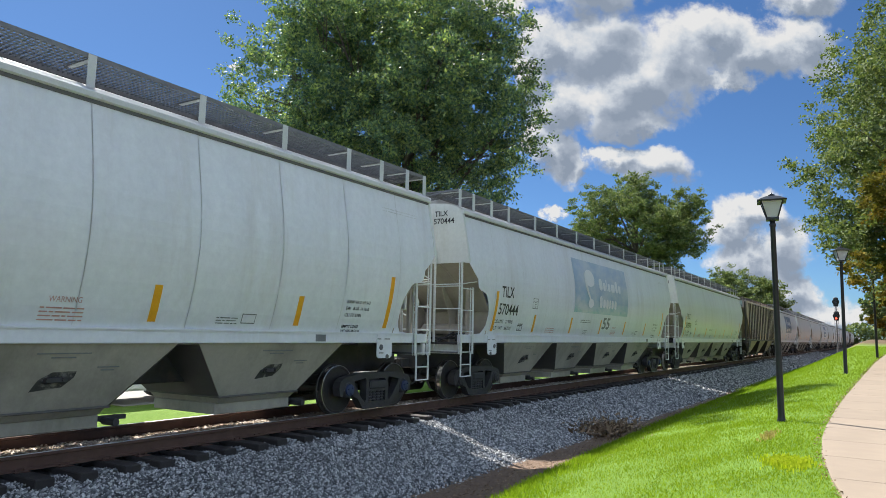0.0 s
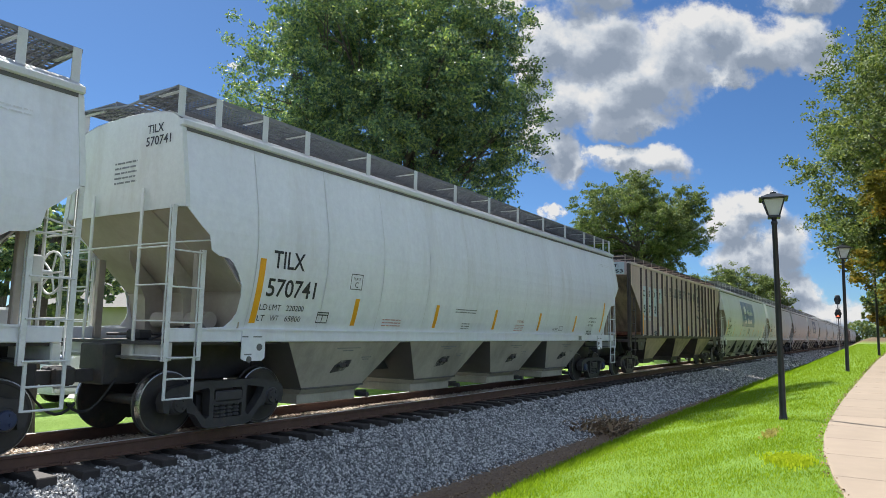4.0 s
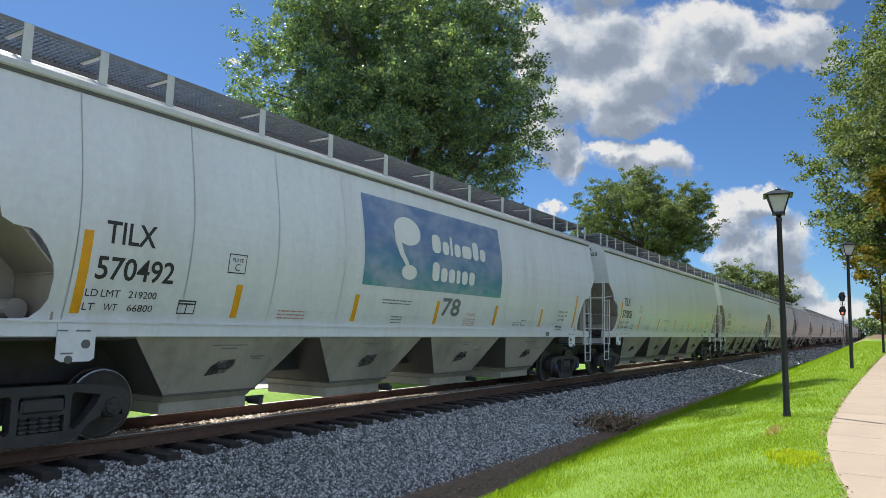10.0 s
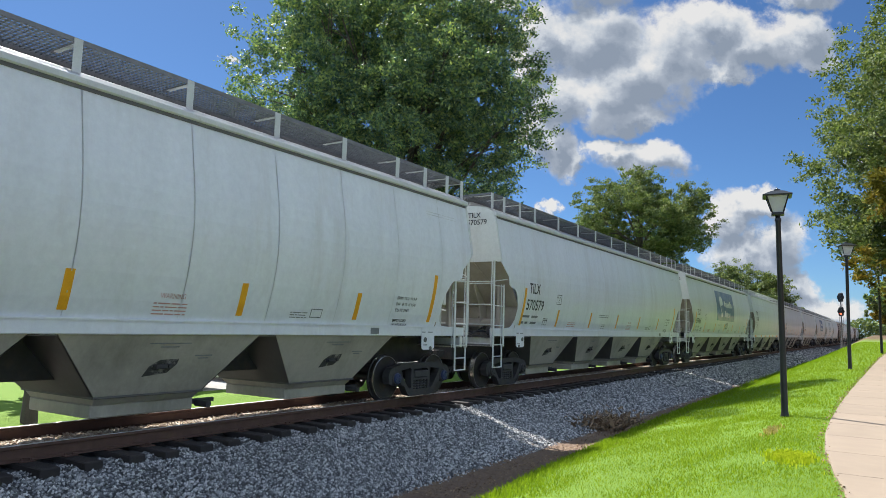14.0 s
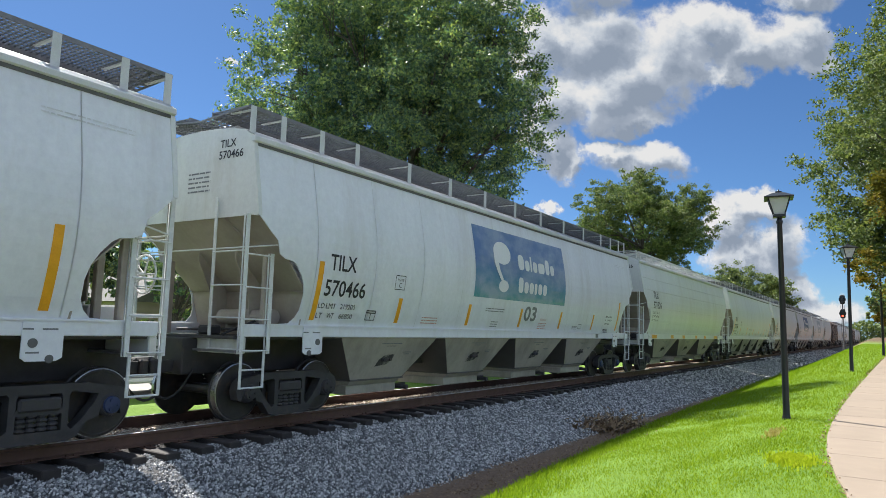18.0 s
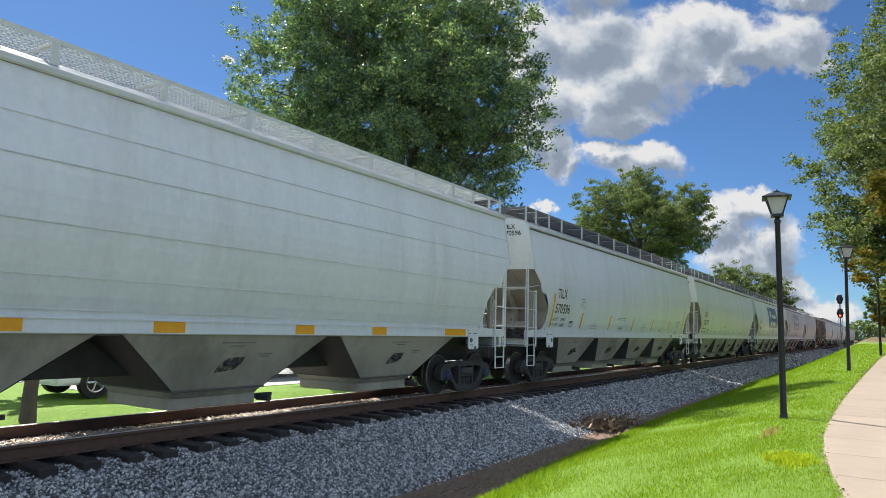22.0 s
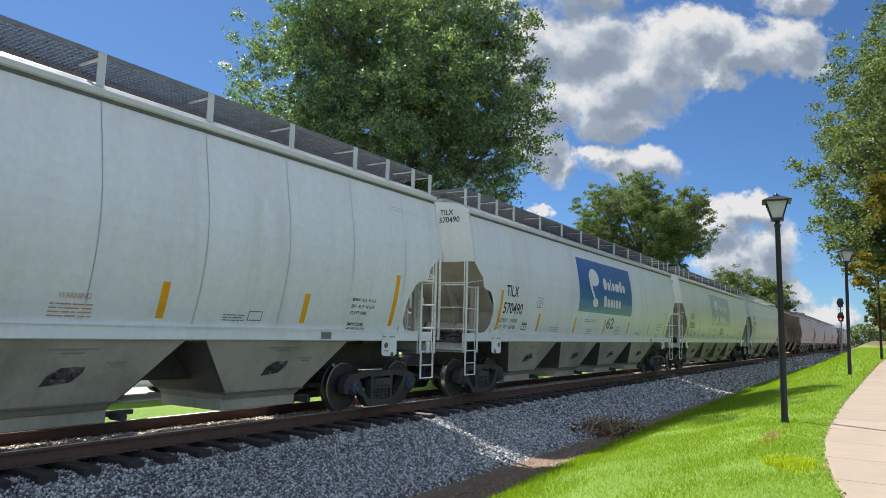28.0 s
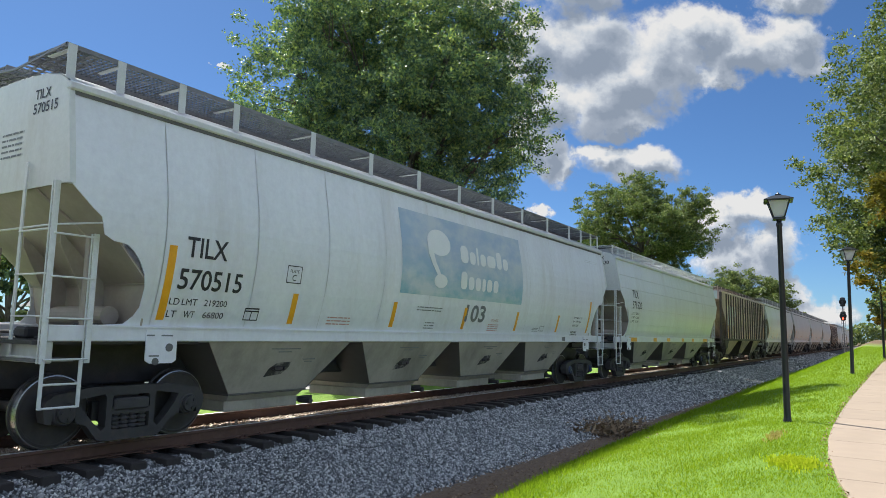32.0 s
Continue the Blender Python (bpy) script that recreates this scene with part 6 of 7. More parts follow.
# (kind, near corner, number, load limit, tare, banner number, faded film)
CARS = (("long", -20.34, "", "", "", None, 0), ("long", -0.24, "570444", "219300", "66700", "55", 1), ("long", 19.86, "570741", "220200", "65800", None, 0),
        ("brown", 39.98, "", "", "", None, 0), ("long", 58.84, "570492", "219200", "66800", "78", 0), ("long", 78.94, "570808", "219600", "66400", None, 0),
        ("long", 99.03, "570579", "", "", None, 0), ("long", 119.14, "570466", "219200", "66800", "03", 0), ("short", 139.26, "571526", "223100", "62900", None, 0),
        ("long", 157.79, "570596", "219400", "66600", None, 0), ("long", 177.91, "570779", "", "", None, 0), ("long", 198.02, "570490", "219300", "66700", "62", 0),
        ("long", 218.12, "570515", "219200", "66800", "103", 1), ("short", 238.28, "571520", "223100", "62900", None, 0), ("brown", 256.74, "", "", "", None, 0),
        ("long", 275.6, "", "", "", None, 0), ("long", 295.7, "", "", "", None, 0), ("long", 315.8, "", "", "", None, 0), ("long", 335.9, "", "", "", None, 0),
        ("brown", 356.0, "", "", "", None, 0), ("long", 374.7, "", "", "", None, 0), ("long", 394.8, "", "", "", None, 0), ("long", 414.9, "", "", "", None, 0))
train = []
TEMPLATES = {"long": white_long, "short": white_short, "brown": brown_first}
plain = {k: copy_thing(ob, pose(0, 0, 0)) for k, ob in TEMPLATES.items() if k != "brown"}
used = set()
for kind, corner, number, limit, tare, big, faded in CARS:
    if kind == "brown":
        ob = TEMPLATES["brown"] if "brown" not in used else copy_thing(TEMPLATES["brown"], pose(0, 0, 0))
    elif kind not in used:
        ob = TEMPLATES[kind]
    else:
        ob = copy_thing(plain[kind], pose(0, 0, 0))
    used.add(kind)
    label = LABELS[kind]
    if big:
        label = "pale grey covered hopper car with a %s blue printed film" % ("sun-faded" if faded else "bright")
        banner(ob, big, faded)
    if number:
        (mark_long if kind == "long" else mark_short)(ob, number, limit, tare)
    if number == "570808":
        label = "pale grey covered hopper car with a black scribble above its sill"
        for y, z, n, sc in ((1.75, 1.40, 16, 0.085), (3.2, 1.70, 8, 0.075)):
            pts, rnd = [], random.Random(n)
            for i in range(n * 3 + 1):
                pts.append((i * sc * 0.29, rnd.uniform(0.0, 0.10) if i % 2 else rnd.uniform(0.05, 0.15)))
            up = [(u, v + 0.012) for u, v in pts]
            quads = [(i, i + 1, len(pts) + i + 1, len(pts) + i) for i in range(len(pts) - 1)]
            decal("scribble", (pts + up, quads), y, z, (lambda v: SILL_X + 0.001) if z < 1.5 else WHITE_PROF, M_INK, ob, "black spray-paint scribble")
    tagged(ob, label, "railway car", "cars of the train")
    ob.matrix_basis = pose(0, corner - travelled(0), 0)
    train.append((ob, corner))
for ob in plain.values():
    for o in (*ob.children_recursive, ob):
        bpy.data.objects.remove(o)
# the second brown car carries no readable mark
for ob, corner in train:
    if corner > 250:
        for o in [o for o in ob.children if o.name.split(".")[0] in ("car_mark", "car_number", "end_number")]:
            bpy.data.objects.remove(o)


# ---- trees ----
def build_tree(name, label, x, y, z, height, crown_r, crown_z, leaf, leaves, size, seed, squash=1.0, limbs=9, trunk_r=0.3, lobes=26, hollow=0.35, clump=(0.24, 0.40), spread=0.022):
    """A trunk with forking limbs, and a crown of many leaves in uneven clumps."""
    rng = np.random.default_rng(seed)
    rnd = random.Random(seed)
    tree = new(name)
    tagged(tree, label, "tree")
    bm = BM()
    fork = crown_z - crown_r * squash * 0.75
    rod(bm, (0, 0, -0.4), (0, 0, 0.5), trunk_r * 1.4, 10, trunk_r)
    rod(bm, (0, 0, 0.45), (0.1, 0, fork), trunk_r, 10, trunk_r * 0.8)
    rod(bm, (0.1, 0, fork), (0.0, 0.1, crown_z + crown_r * squash * 0.4), trunk_r * 0.8, 8, trunk_r * 0.25)
    centres = []
    for i in range(lobes):
        while True:
            p = rng.uniform(-1, 1, 3)
            if hollow < np.linalg.norm(p) < 1:
                break
        p = p * np.array([crown_r, crown_r, crown_r * squash]) * (1.04 - 0.75 * clump[1])
        centres.append(p + np.array([0, 0, crown_z]))
    for c in centres[:limbs * 2]:
        a = Vector((0.05, 0.05, fork + rnd.uniform(0, 0.5) * (crown_z - fork) + 0.3))
        b = Vector(c)
        m = a.lerp(b, 0.5) + Vector((rnd.uniform(-0.4, 0.4), rnd.uniform(-0.4, 0.4), 0.5))
        rod(bm, a, m, trunk_r * 0.4, 6, trunk_r * 0.25)
        rod(bm, m, b, trunk_r * 0.25, 6, trunk_r * 0.08)
        for _ in range(4):
            rod(bm, m.lerp(b, rnd.uniform(0.3, 0.9)), b + Vector([rnd.uniform(-1, 1) * crown_r * clump[0] * 0.7 for _ in range(3)]), trunk_r * 0.09, 5, trunk_r * 0.03)
    part("trunk", bm, M_BARK, tree)
    # leaves gathered in sprays about the lobes
    per = leaves // lobes
    pos = []
    for c in centres:
        r = crown_r * rng.uniform(*clump)
        sprays = rng.normal(0, 1, (max(10, per // 60), 3))
        sprays = sprays / np.linalg.norm(sprays, axis=1)[:, None] * r * rng.uniform(0.5, 1.08, (len(sprays), 1))
        pick = rng.integers(0, len(sprays), per)
        pos.append(c + sprays[pick] * np.array([1, 1, 0.8]) + rng.normal(0, 1, (per, 3)) * np.array([1, 1, 0.65]) * crown_r * spread)
    p = np.concatenate(pos)
    n = len(p)
    nrm = rng.normal(0, 1, (n, 3)) + np.array([0, 0, 0.5])
    nrm /= np.linalg.norm(nrm, axis=1)[:, None]
    ref = rng.normal(0, 1, (n, 3))
    u = np.cross(nrm, ref)
    u /= np.linalg.norm(u, axis=1)[:, None]
    w = np.cross(nrm, u)
    s = size * rng.uniform(0.6, 1.4, n)[:, None]
    q = np.stack([p - u * s, p - w * s * 0.5 + nrm * s * 0.12, p + u * s, p + w * s * 0.5 + nrm * s * 0.12], 1).reshape(-1, 3)
    leaf_mesh("crown", q, leaf, tree)
    tree.matrix_basis = pose(x, y, z, 0, 0, rnd.uniform(0, 360))
    return tree


build_tree("shade_tree", "tall dense dark green oak behind the train, lit from one side", -11.1, 27.4, -0.5, 19, 9.0, 11.8, M_LEAF, 290000, 0.081, 3, 1.3, 22, 0.42, 100, 0.15, (0.19, 0.32), 0.021)
build_tree("shade_tree", "rounded green tree beyond the train with open lower limbs", -7.6, 58.0, -0.5, 17, 6.6, 11.2, M_LEAF_B, 120000, 0.085, 7, 0.85, 14, 0.28, 60, 0.3, (0.2, 0.34), 0.024)
build_tree("shade_tree", "lower olive-green tree in the distance beyond the train", -4.8, 84.0, -0.5, 11, 6.6, 5.8, M_LEAF_B, 70000, 0.11, 12, 0.75, 10, 0.25, 50, 0.2, (0.22, 0.36), 0.03)
build_tree("shade_tree", "small distant green tree beyond the track", -7.0, 150.0, -0.5, 9, 5.0, 5.6, M_LEAF_B, 10000, 0.22, 14, 0.8, 6, 0.3, 20, 0.2)
build_tree("path_tree", "leafy green tree hanging over the path", 13.2, 35.0, 0.7, 14, 7.0, 9.0, M_LEAF_B, 230000, 0.078, 23, 1.2, 14, 0.22, 150, 0.3, (0.18, 0.30), 0.027)
build_tree("path_tree", "tree with yellowing autumn leaves beside the path", 11.95, 31.0, 0.55, 9, 3.9, 5.4, M_LEAF_C, 60000, 0.072, 25, 1.15, 10, 0.15, 40, 0.2, (0.2, 0.34), 0.03)
# woods filled out, their outer row unseen, to keep sky light off far cars
for i, (x, y, r, lf) in enumerate(((15.0, 46, 5.2, M_LEAF_C), (14.6, 56, 5.0, M_LEAF), (15.5, 66, 5.4, M_LEAF_B), (15.0, 77, 5.2, M_LEAF_C), (14.5, 90, 5.4, M_LEAF_C), (14.0, 102, 5.4, M_LEAF), (13.6, 117, 5.4, M_LEAF_C),
                                   (12.5, 132, 5.6, M_LEAF), (13.0, 160, 6.0, M_LEAF_B), (11.5, 195, 6.0, M_LEAF_C),
                                   (23, 38, 9.5, M_LEAF_C), (23, 53, 10, M_LEAF_C), (24, 70, 10, M_LEAF), (22.5, 88, 10, M_LEAF_C), (22, 106, 10, M_LEAF_C), (21.5, 125, 10, M_LEAF_C), (21, 148, 10, M_LEAF_C), (20, 175, 10, M_LEAF_B),
                                   (14, 225, 8, M_LEAF_C), (20, 250, 9, M_LEAF_C), (13, 275, 9, M_LEAF_B), (19, 310, 9, M_LEAF_C))):
    build_tree("path_tree", "green and yellowing tree of the path woods, added to screen the sky", x, y, ground_z(x, y), 11, r, r * 1.05, lf, 12000, 0.14 + 0.0012 * y + 0.06 * (r > 7), 40 + i, 1.0, 8, 0.25, 24, 0.15)
build_tree("garden_tree", "leafy green tree shading the lawn beyond the railway", -9.6, 7.6, -0.40, 7, 3.0, 5.0, M_LEAF, 24000, 0.09, 92, 0.7, 8, 0.16, 24, 0.1)
build_tree("garden_tree", "small many-stemmed tree shading the parked cars", -4.2, 7.0, -0.50, 6, 2.0, 3.4, M_LEAF, 24000, 0.07, 91, 0.55, 8, 0.13, 22, 0.1)
# shrubs and small trees behind the parked cars
for i, (x, y, r, lf) in enumerate(((-17, 6, 3.9, M_LEAF), (-18.5, 13, 4.2, M_LEAF_B), (-17.8, 20, 4.0, M_LEAF), (-19, 34, 4.2, M_LEAF_B), (-16, 44, 3.4, M_LEAF), (-14, 72, 4.0, M_LEAF_B))):
    build_tree("garden_tree", "low green garden tree behind the railway", x, y, -0.38, 6, r, r * 0.8, lf, 9000, 0.11, 60 + i, 0.7, 6, 0.15, 16, 0.1)


def build_far_woods():
    """A belt of far woods across the end of the view, joined."""
    rng = np.random.default_rng(77)
    n = 26000
    x = rng.uniform(-160, 120, n)
    top = 7.5 + 2.5 * np.sin(x * 0.09) + 1.5 * np.sin(x * 0.31 + 1)
    y = 330 + rng.uniform(-6, 6, n) + 0.1 * np.abs(x)
    z = -0.5 + top * rng.random(n) ** 0.8
    p = np.stack([x, y, z], 1)
    u = rng.normal(0, 1, (n, 3))
    w = rng.normal(0, 1, (n, 3))
    u /= np.linalg.norm(u, axis=1)[:, None]
    w = np.cross(u, w)
    w /= np.linalg.norm(w, axis=1)[:, None]
    s = rng.uniform(0.4, 0.9, n)[:, None]
    q = np.stack([p - u * s, p - w * s * 0.6, p + u * s, p + w * s * 0.6], 1).reshape(-1, 3)
    tagged(bulk("far_woods", q.tolist(), np.arange(4 * n).reshape(-1, 4).tolist(), M_LEAF_B), "belt of distant green woods beyond the railway", "woods", kind="stuff")


build_far_woods()


# ---- parked cars beyond the track ----
def build_parked(paint, label, length, height, wheel_r, m):
    car = new("parked_car")
    tagged(car, label, "car", "cars parked beyond the track")
    h, L = height, length
    hood = h * 0.60
    out = [(-L / 2, 0.32), (-L / 2 - 0.02, 0.6), (-L / 2 + 0.1, hood - 0.08), (-L / 2 + 0.95, hood + 0.02), (-L / 2 + 1.55, h - 0.08), (-L / 2 + 1.9, h), (L / 2 - 1.2, h),
           (L / 2 - 0.35, hood + 0.1), (L / 2 - 0.05, hood), (L / 2, 0.6), (L / 2 - 0.02, 0.32)]
    bm = BM()
    prism(bm, out, -0.85, 0.85)
    bmesh.ops.bevel(bm, geom=[e for e in bm.edges], offset=0.05, segments=2, affect="EDGES")
    part("body", bm, paint, car)
    bm = BM()
    prism(bm, [(-L / 2 + 1.2, hood + 0.05), (-L / 2 + 1.7, h - 0.10), (L / 2 - 1.3, h - 0.10), (L / 2 - 0.7, hood + 0.08)], -0.862, 0.862)
    part("window", bm, M_GLASS, car)
    for yy in (-L / 2 + 0.9, L / 2 - 0.95):
        for sx in (-1, 1):
            bm = BM()
            lathe(bm, [(sx * 0.70, wheel_r * 0.6), (sx * 0.70, wheel_r), (sx * 0.88, wheel_r), (sx * 0.89, wheel_r * 0.68), (sx * 0.87, wheel_r * 0.62)], "x", 24, (0, yy, wheel_r))
            wh = part("wheel", bm, M_TYRE, car)
            bm = BM()
            lathe(bm, [(sx * 0.872, wheel_r * 0.66), (sx * 0.882, wheel_r * 0.64), (sx * 0.874, wheel_r * 0.55)], "x", 24, (0, yy, wheel_r), caps=False)
            for k in range(5):
                w = 1.257 * k
                rod(bm, (sx * 0.878, yy, wheel_r), (sx * 0.878, yy + wheel_r * 0.6 * math.cos(w), wheel_r + wheel_r * 0.6 * math.sin(w)), 0.03, 6)
            part("rim", bm, M_CHROME, wh, "five-spoke alloy rim")
    for sx in (-0.6, 0.6):
        bm = BM()
        box(bm, sx - 0.15, sx + 0.15, -L / 2 - 0.03, -L / 2 + 0.06, 0.62, 0.78, 0.02)
        part("headlight", bm, M_CHROME, car)
    car.matrix_basis = m
    return car


bm = BM()
box(bm, -15.5, -6.0, 10.2, 40, -0.60, -0.345)
tagged(part("driveway", bm, M_ASPHALT), "pale concrete drive beyond the railway lawn", "driveway", kind="structure")
build_parked(M_CARWHITE, "white sport utility car with alloy wheels, parked", 4.7, 1.78, 0.37, pose(-6.98, 10.85, -0.345, 0, 0, 180))
build_parked(M_CARWHITE, "white saloon car parked on the pale drive", 4.6, 1.42, 0.33, pose(-8.6, 16.95, -0.345, 0, 0, 0))
build_parked(M_CARGREY, "dark grey car parked on the pale drive", 4.6, 1.5, 0.35, pose(-11.6, 14.0, -0.345, 0, 0, 185))


def build_house(m):
    house = new("house")
    tagged(house, "tan house with a grey gabled roof beyond the railway", "house")
    bm = BM()
    box(bm, -5, 5, -4, 4, 0, 3.0)
    wall = part("wall", bm, M_WALL, house)
    bm = BM()
    a = [bm.verts.new(p) for p in ((-5.4, -4.5, 2.95), (5.4, -4.5, 2.95), (5.4, 4.5, 2.95), (-5.4, 4.5, 2.95), (-5.4, 0, 5.2), (5.4, 0, 5.2))]
    for f in ((0, 1, 5, 4), (2, 3, 4, 5), (0, 4, 3), (1, 2, 5), (0, 3, 2, 1)):
        bm.faces.new([a[i] for i in f])
    bmesh.ops.recalc_face_normals(bm, faces=bm.faces[:])
    part("roof", bm, M_ROOF, house)
    for y in (-2.2, 2.0):
        bm = BM()
        box(bm, 5.0, 5.05, y - 0.5, y + 0.5, 1.0, 2.3, 0.01)
        w = part("window", bm, M_FILM_MARK, house)
        bm = BM()
        box(bm, 5.051, 5.06, y - 0.42, y + 0.42, 1.08, 2.22)
        part("pane", bm, M_GLASS, w)
    house.matrix_basis = m


build_house(pose(-26, 24, -0.5))

# brushwood lying in the ditch
def build_brush():
    rnd = random.Random(9)
    bm = BM()
    for i in range(120):
        a = Vector((rnd.uniform(-0.5, 0.5), rnd.uniform(-0.7, 0.7), rnd.uniform(0, 0.12)))
        d = Vector((rnd.uniform(-1, 1), rnd.uniform(-1, 1), rnd.uniform(0.05, 0.7))).normalized() * rnd.uniform(0.25, 0.6)
        rod(bm, a, a + d, 0.007, 4, 0.003)
    for a, b, c in (((0.0, -0.3, 0.1), (-0.3, 0.3, 0.45), (-0.55, 0.4, 0.62)), ((0.2, 0.2, 0.1), (0.6, -0.1, 0.25), (0.9, -0.2, 0.22)), ((-0.2, 0.1, 0.1), (-0.4, 0.6, 0.4), (-0.45, 0.9, 0.42))):
        rod(bm, a, b, 0.016, 5, 0.011)
        rod(bm, b, c, 0.011, 5, 0.004)
    ob = part("brushwood", bm, M_TWIG)
    tagged(ob, "heap of dry dead twigs and leaves in the ditch", "brushwood", kind="stuff")
    rng = np.random.default_rng(6)
    n = 1500
    p = rng.normal(0, 1, (n, 3)) * np.array([0.32, 0.45, 0.10]) + np.array([0, 0, 0.12])
    p[:, 2] = np.abs(p[:, 2])
    u = rng.normal(0, 0.035, (n, 3))
    w = rng.normal(0, 0.02, (n, 3))
    q = np.stack([p - u, p - w, p + u, p + w], 1).reshape(-1, 3)
    bulk("dead_foliage", q.tolist(), np.arange(4 * n).reshape(-1, 4).tolist(), M_LITTER, ob)
    ob.matrix_basis = pose(4.0, 16.3, -0.76)


build_brush()


# ---- clouds: a far backdrop ----
def build_clouds():
    D = 2600.0
    m = bpy.data.materials.new("cloud")
    m.use_nodes = True
    nt = m.node_tree
    nt.nodes.remove(nt.nodes["Principled BSDF"])
    tc = nt.nodes.new("ShaderNodeTexCoord")
    # billow the outline before the cloud shapes are read
    warp = nt.nodes.new("ShaderNodeTexNoise")
    warp.inputs["Scale"].default_value, warp.inputs["Detail"].default_value = 0.006, 8
    warp.inputs["Roughness"].default_value = 0.62
    nt.links.new(tc.outputs["Object"], warp.inputs[0])

    def vec(op, a, b):
        v = nt.nodes.new("ShaderNodeVectorMath")
        v.operation = op
        for sock, val in ((v.inputs[0], a), (v.inputs[1], b)):
            if isinstance(val, tuple):
                sock.default_value = val
            else:
                nt.links.new(val, sock)
        return v.outputs[1] if op == "LENGTH" else v.outputs[0]

    def num(op, a, b=0.0, c=0.0):
        v = nt.nodes.new("ShaderNodeMath")
        v.operation = op
        for sock, val in zip(v.inputs, (a, b, c)):
            if isinstance(val, (int, float)):
                sock.default_value = val
            else:
                nt.links.new(val, sock)
        return v.outputs[0]

    off = vec("MULTIPLY", vec("SUBTRACT", warp.outputs[1], (0.5, 0.5, 0.5)), (300, 240, 0))

    def thickness(shift, scale, detail, rough, amount):
        """How thick the cloud is at a place, or a little above it."""
        at = vec("ADD", tc.outputs["Object"], shift)
        p = vec("ADD", at, off)
        dens = None
        for cx, cy, rx, ry in CLOUDS:
            v = nt.nodes.new("ShaderNodeVectorMath")
            v.operation = "LENGTH"
            nt.links.new(vec("MULTIPLY", vec("SUBTRACT", p, (cx, cy, 0)), (1 / rx, 1 / ry, 0)), v.inputs[0])
            d = num("SUBTRACT", 1.0, v.outputs["Value"])
            dens = d if dens is None else num("SMOOTH_MAX", dens, d, 0.25)
        f = nt.nodes.new("ShaderNodeTexNoise")
        f.inputs["Scale"].default_value, f.inputs["Detail"].default_value = scale, detail
        f.inputs["Roughness"].default_value = rough
        nt.links.new(at, f.inputs[0])
        return num("ADD", dens, num("MULTIPLY", num("SUBTRACT", f.outputs[0], 0.5), amount))

    dens = thickness((0, 0, 0), 0.0075, 9, 0.58, 1.1)
    body = thickness((0, 0, 0), 0.0055, 4, 0.45, 1.0)
    above = thickness((-30, 62, 0), 0.0055, 4, 0.45, 1.0)
    cover = nt.nodes.new("ShaderNodeMapRange")
    cover.interpolation_type = "SMOOTHSTEP"
    nt.links.new(dens, cover.inputs[0])
    cover.inputs[1].default_value, cover.inputs[2].default_value = -0.12, 0.34
    # thin rims and sunward sides are bright, thick middles and undersides grey
    lit = num("ADD", num("MULTIPLY", num("SUBTRACT", body, above), 0.75), num("MULTIPLY", num("SUBTRACT", 0.30, dens), 0.50))
    tone = ramp(nt, num("ADD", lit, 0.5),
                [(0.18, (0.34, 0.41, 0.52)), (0.40, (0.48, 0.55, 0.66)), (0.56, (0.74, 0.80, 0.88)), (0.72, (1.0, 1.0, 1.0))])
    em = nt.nodes.new("ShaderNodeEmission")
    nt.links.new(tone, em.inputs[0])
    em.inputs[1].default_value = CLOUD_GLOW
    tr = nt.nodes.new("ShaderNodeBsdfTransparent")
    mx = nt.nodes.new("ShaderNodeMixShader")
    nt.links.new(cover.outputs[0], mx.inputs[0])
    nt.links.new(tr.outputs[0], mx.inputs[1])
    nt.links.new(em.outputs[0], mx.inputs[2])
    nt.links.new(mx.outputs[0], nt.nodes["Material Output"].inputs[0])
    bm = BM()
    vs = [bm.verts.new(q) for q in ((-2600, -900, 0), (2600, -900, 0), (2600, 2400, 0), (-2600, 2400, 0))]
    bm.faces.new(vs)
    ob = part("backdrop_clouds", bm, m)
    tagged(ob, "white cumulus clouds with grey undersides in a blue sky", "clouds", kind="structure")
    return ob, D


CLOUD_GLOW = 0.37
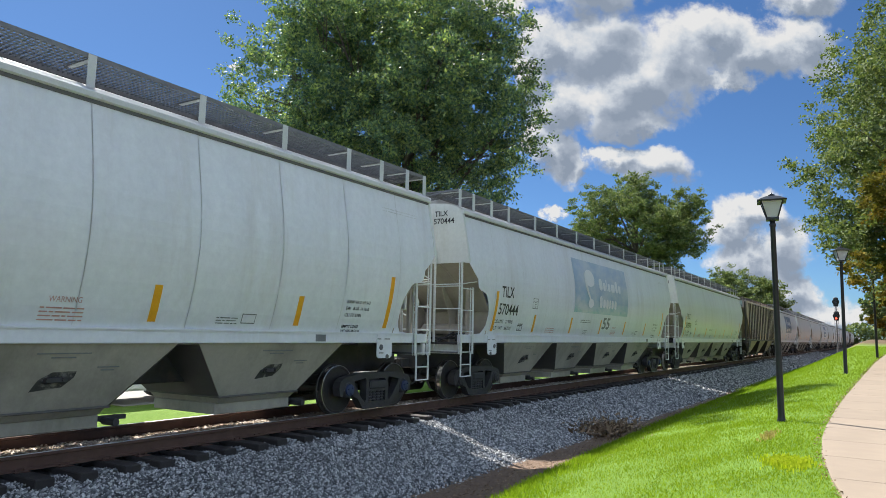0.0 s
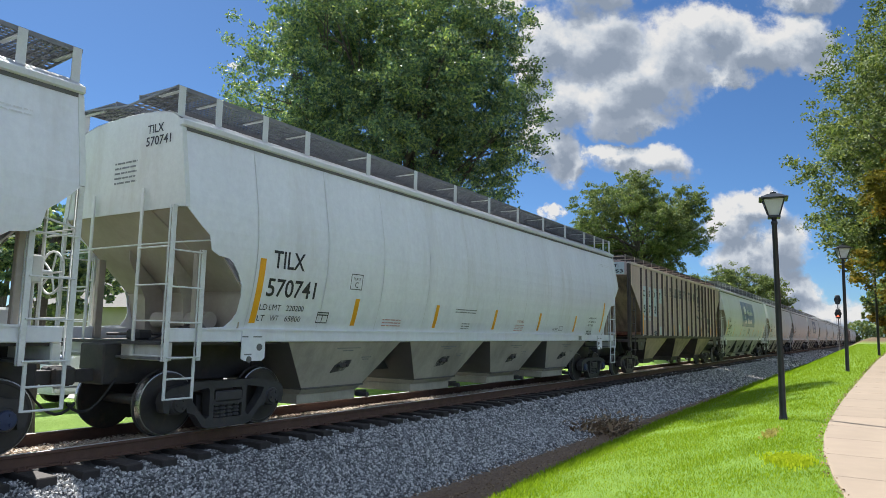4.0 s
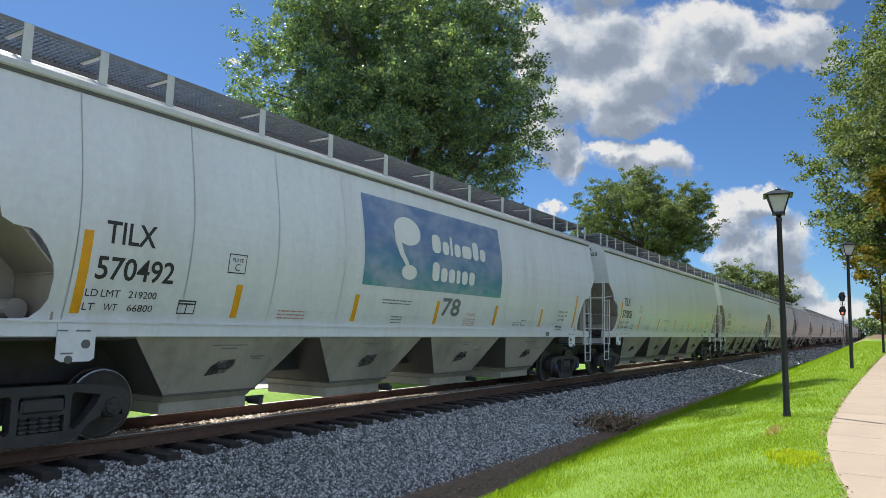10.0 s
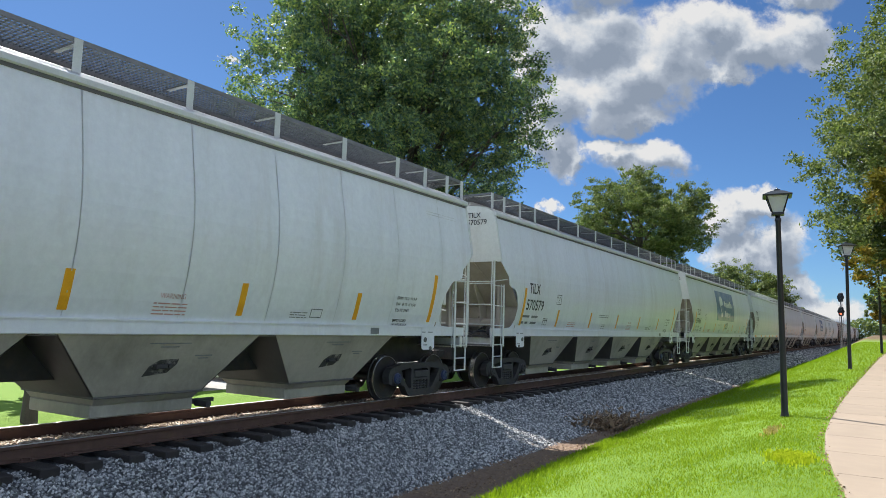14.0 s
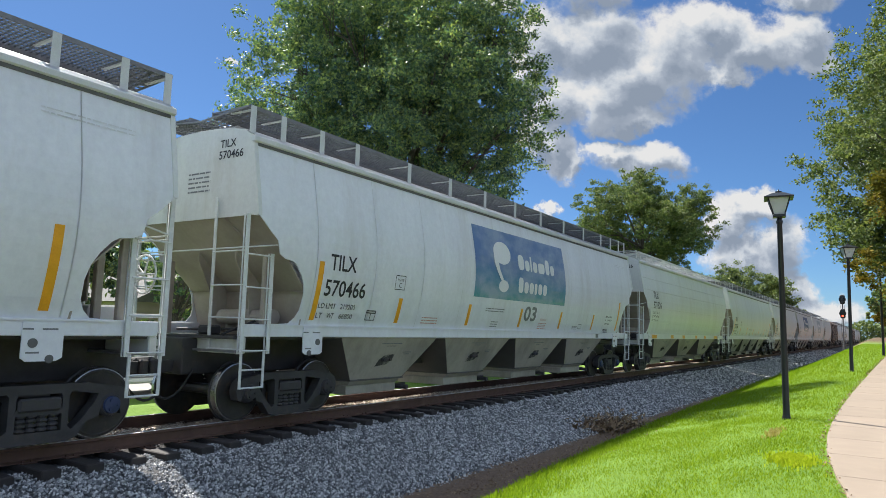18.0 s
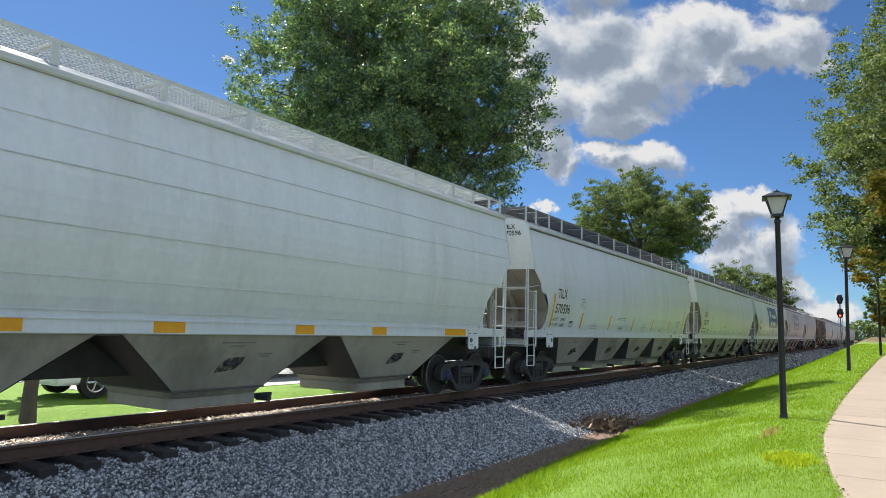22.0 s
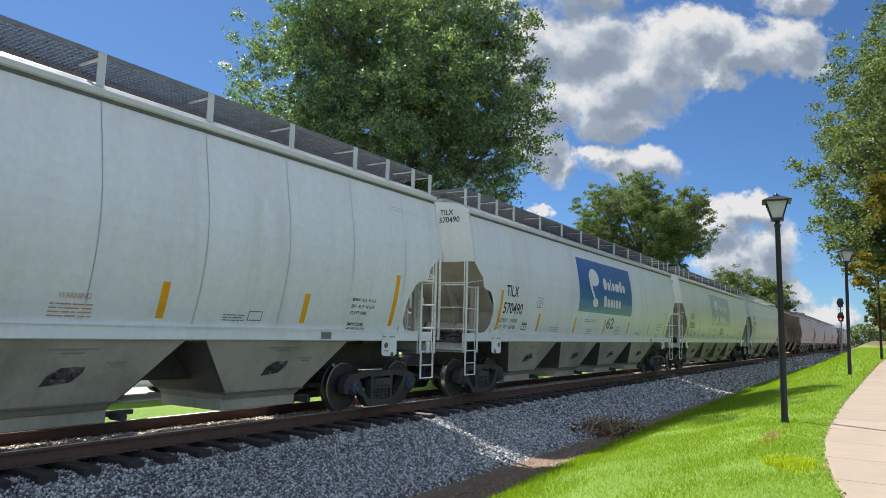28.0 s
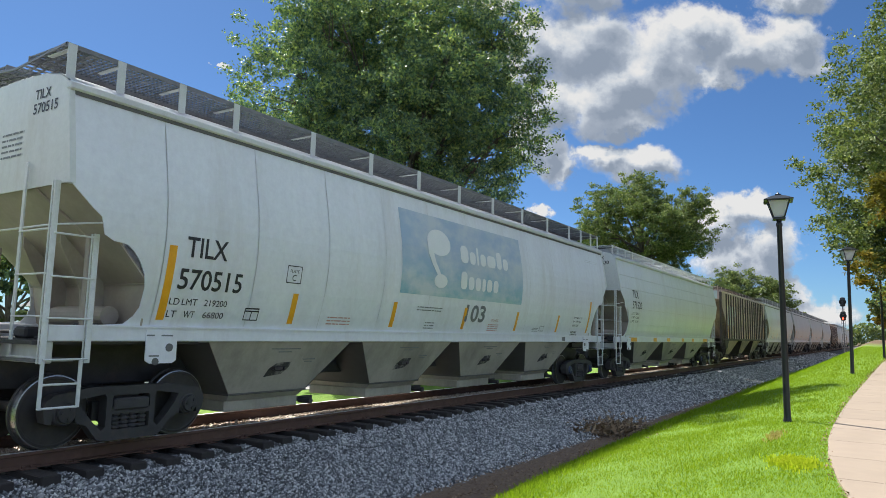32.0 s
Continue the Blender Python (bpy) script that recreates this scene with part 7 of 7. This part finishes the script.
# cloud heaps on the far backdrop: middle and half size, in metres
CLOUDS = ((480, 904, 155, 127), (659, 920, 178, 139), (370, 776, 66, 91), (335, 1028, 89, 117), (402, 1159, 135, 147), (616, 1140, 225, 177), (816, 992, 190, 175), (725, 841, 211, 73), (919, 1100, 180, 189), (1091, 1210, 215, 119), (1236, 1130, 191, 118), (1430, 1194, 169, 123), (1471, 1096, 112, 70), (1120, 1022, 134, 74), (573, 1413, 273, 145), (1439, 1385, 182, 96), (221, 1320, 113, 59), (458, 728, 110, 109), (528, 655, 79, 81), (800, 667, 203, 81), (668, 703, 92, 45), (1213, 502, 136, 66), (1123, 433, 131, 93), (1316, 338, 130, 136), (1152, 313, 152, 92), (1341, 176, 129, 86), (1104, 172, 107, 43), (425, 463, 54, 39), (1445, 93, 172, 64),
          (-830, 1015, 24, 10), (1900, 700, 300, 120), (-1900, 1500, 300, 130), (2300, 300, 400, 90))
clouds, CLOUD_D = build_clouds()


def cloud_pose(t):
    """The backdrop stands square to the middle of the view and drifts to the left."""
    a = radians(32.6)
    mid = EYE + Vector((-math.sin(a), math.cos(a), 0)) * CLOUD_D
    right = Vector((math.cos(a), math.sin(a), 0))
    m = Matrix.Translation(mid - right * (2.2 * t)) @ Matrix(((right.x, 0, math.sin(a), 0), (right.y, 0, -math.cos(a), 0), (0, 1, 0, 0), (0, 0, 0, 1)))
    return m


clouds.matrix_basis = cloud_pose(0)


# ---- what moves ----
def motions():
    times = [0.5 * i for i in range(65)]
    for ob, corner in train:
        walk(ob, [(t, pose(0, corner - travelled(t), 0)) for t in times])
    spin = [i / 15 for i in range(481)]
    for ob, corner in train[:14]:
        for ws in [o for o in ob.children if o.name.split(".")[0] == "wheelset"]:
            y = ws.matrix_basis.translation.y
            walk(ws, [(t, pose(0, y, WHEEL_R, math.degrees(travelled(t) / WHEEL_R), 0, 0)) for t in spin])
    walk(clouds, [(0, cloud_pose(0)), (16, cloud_pose(16)), (32, cloud_pose(32))])


motions()
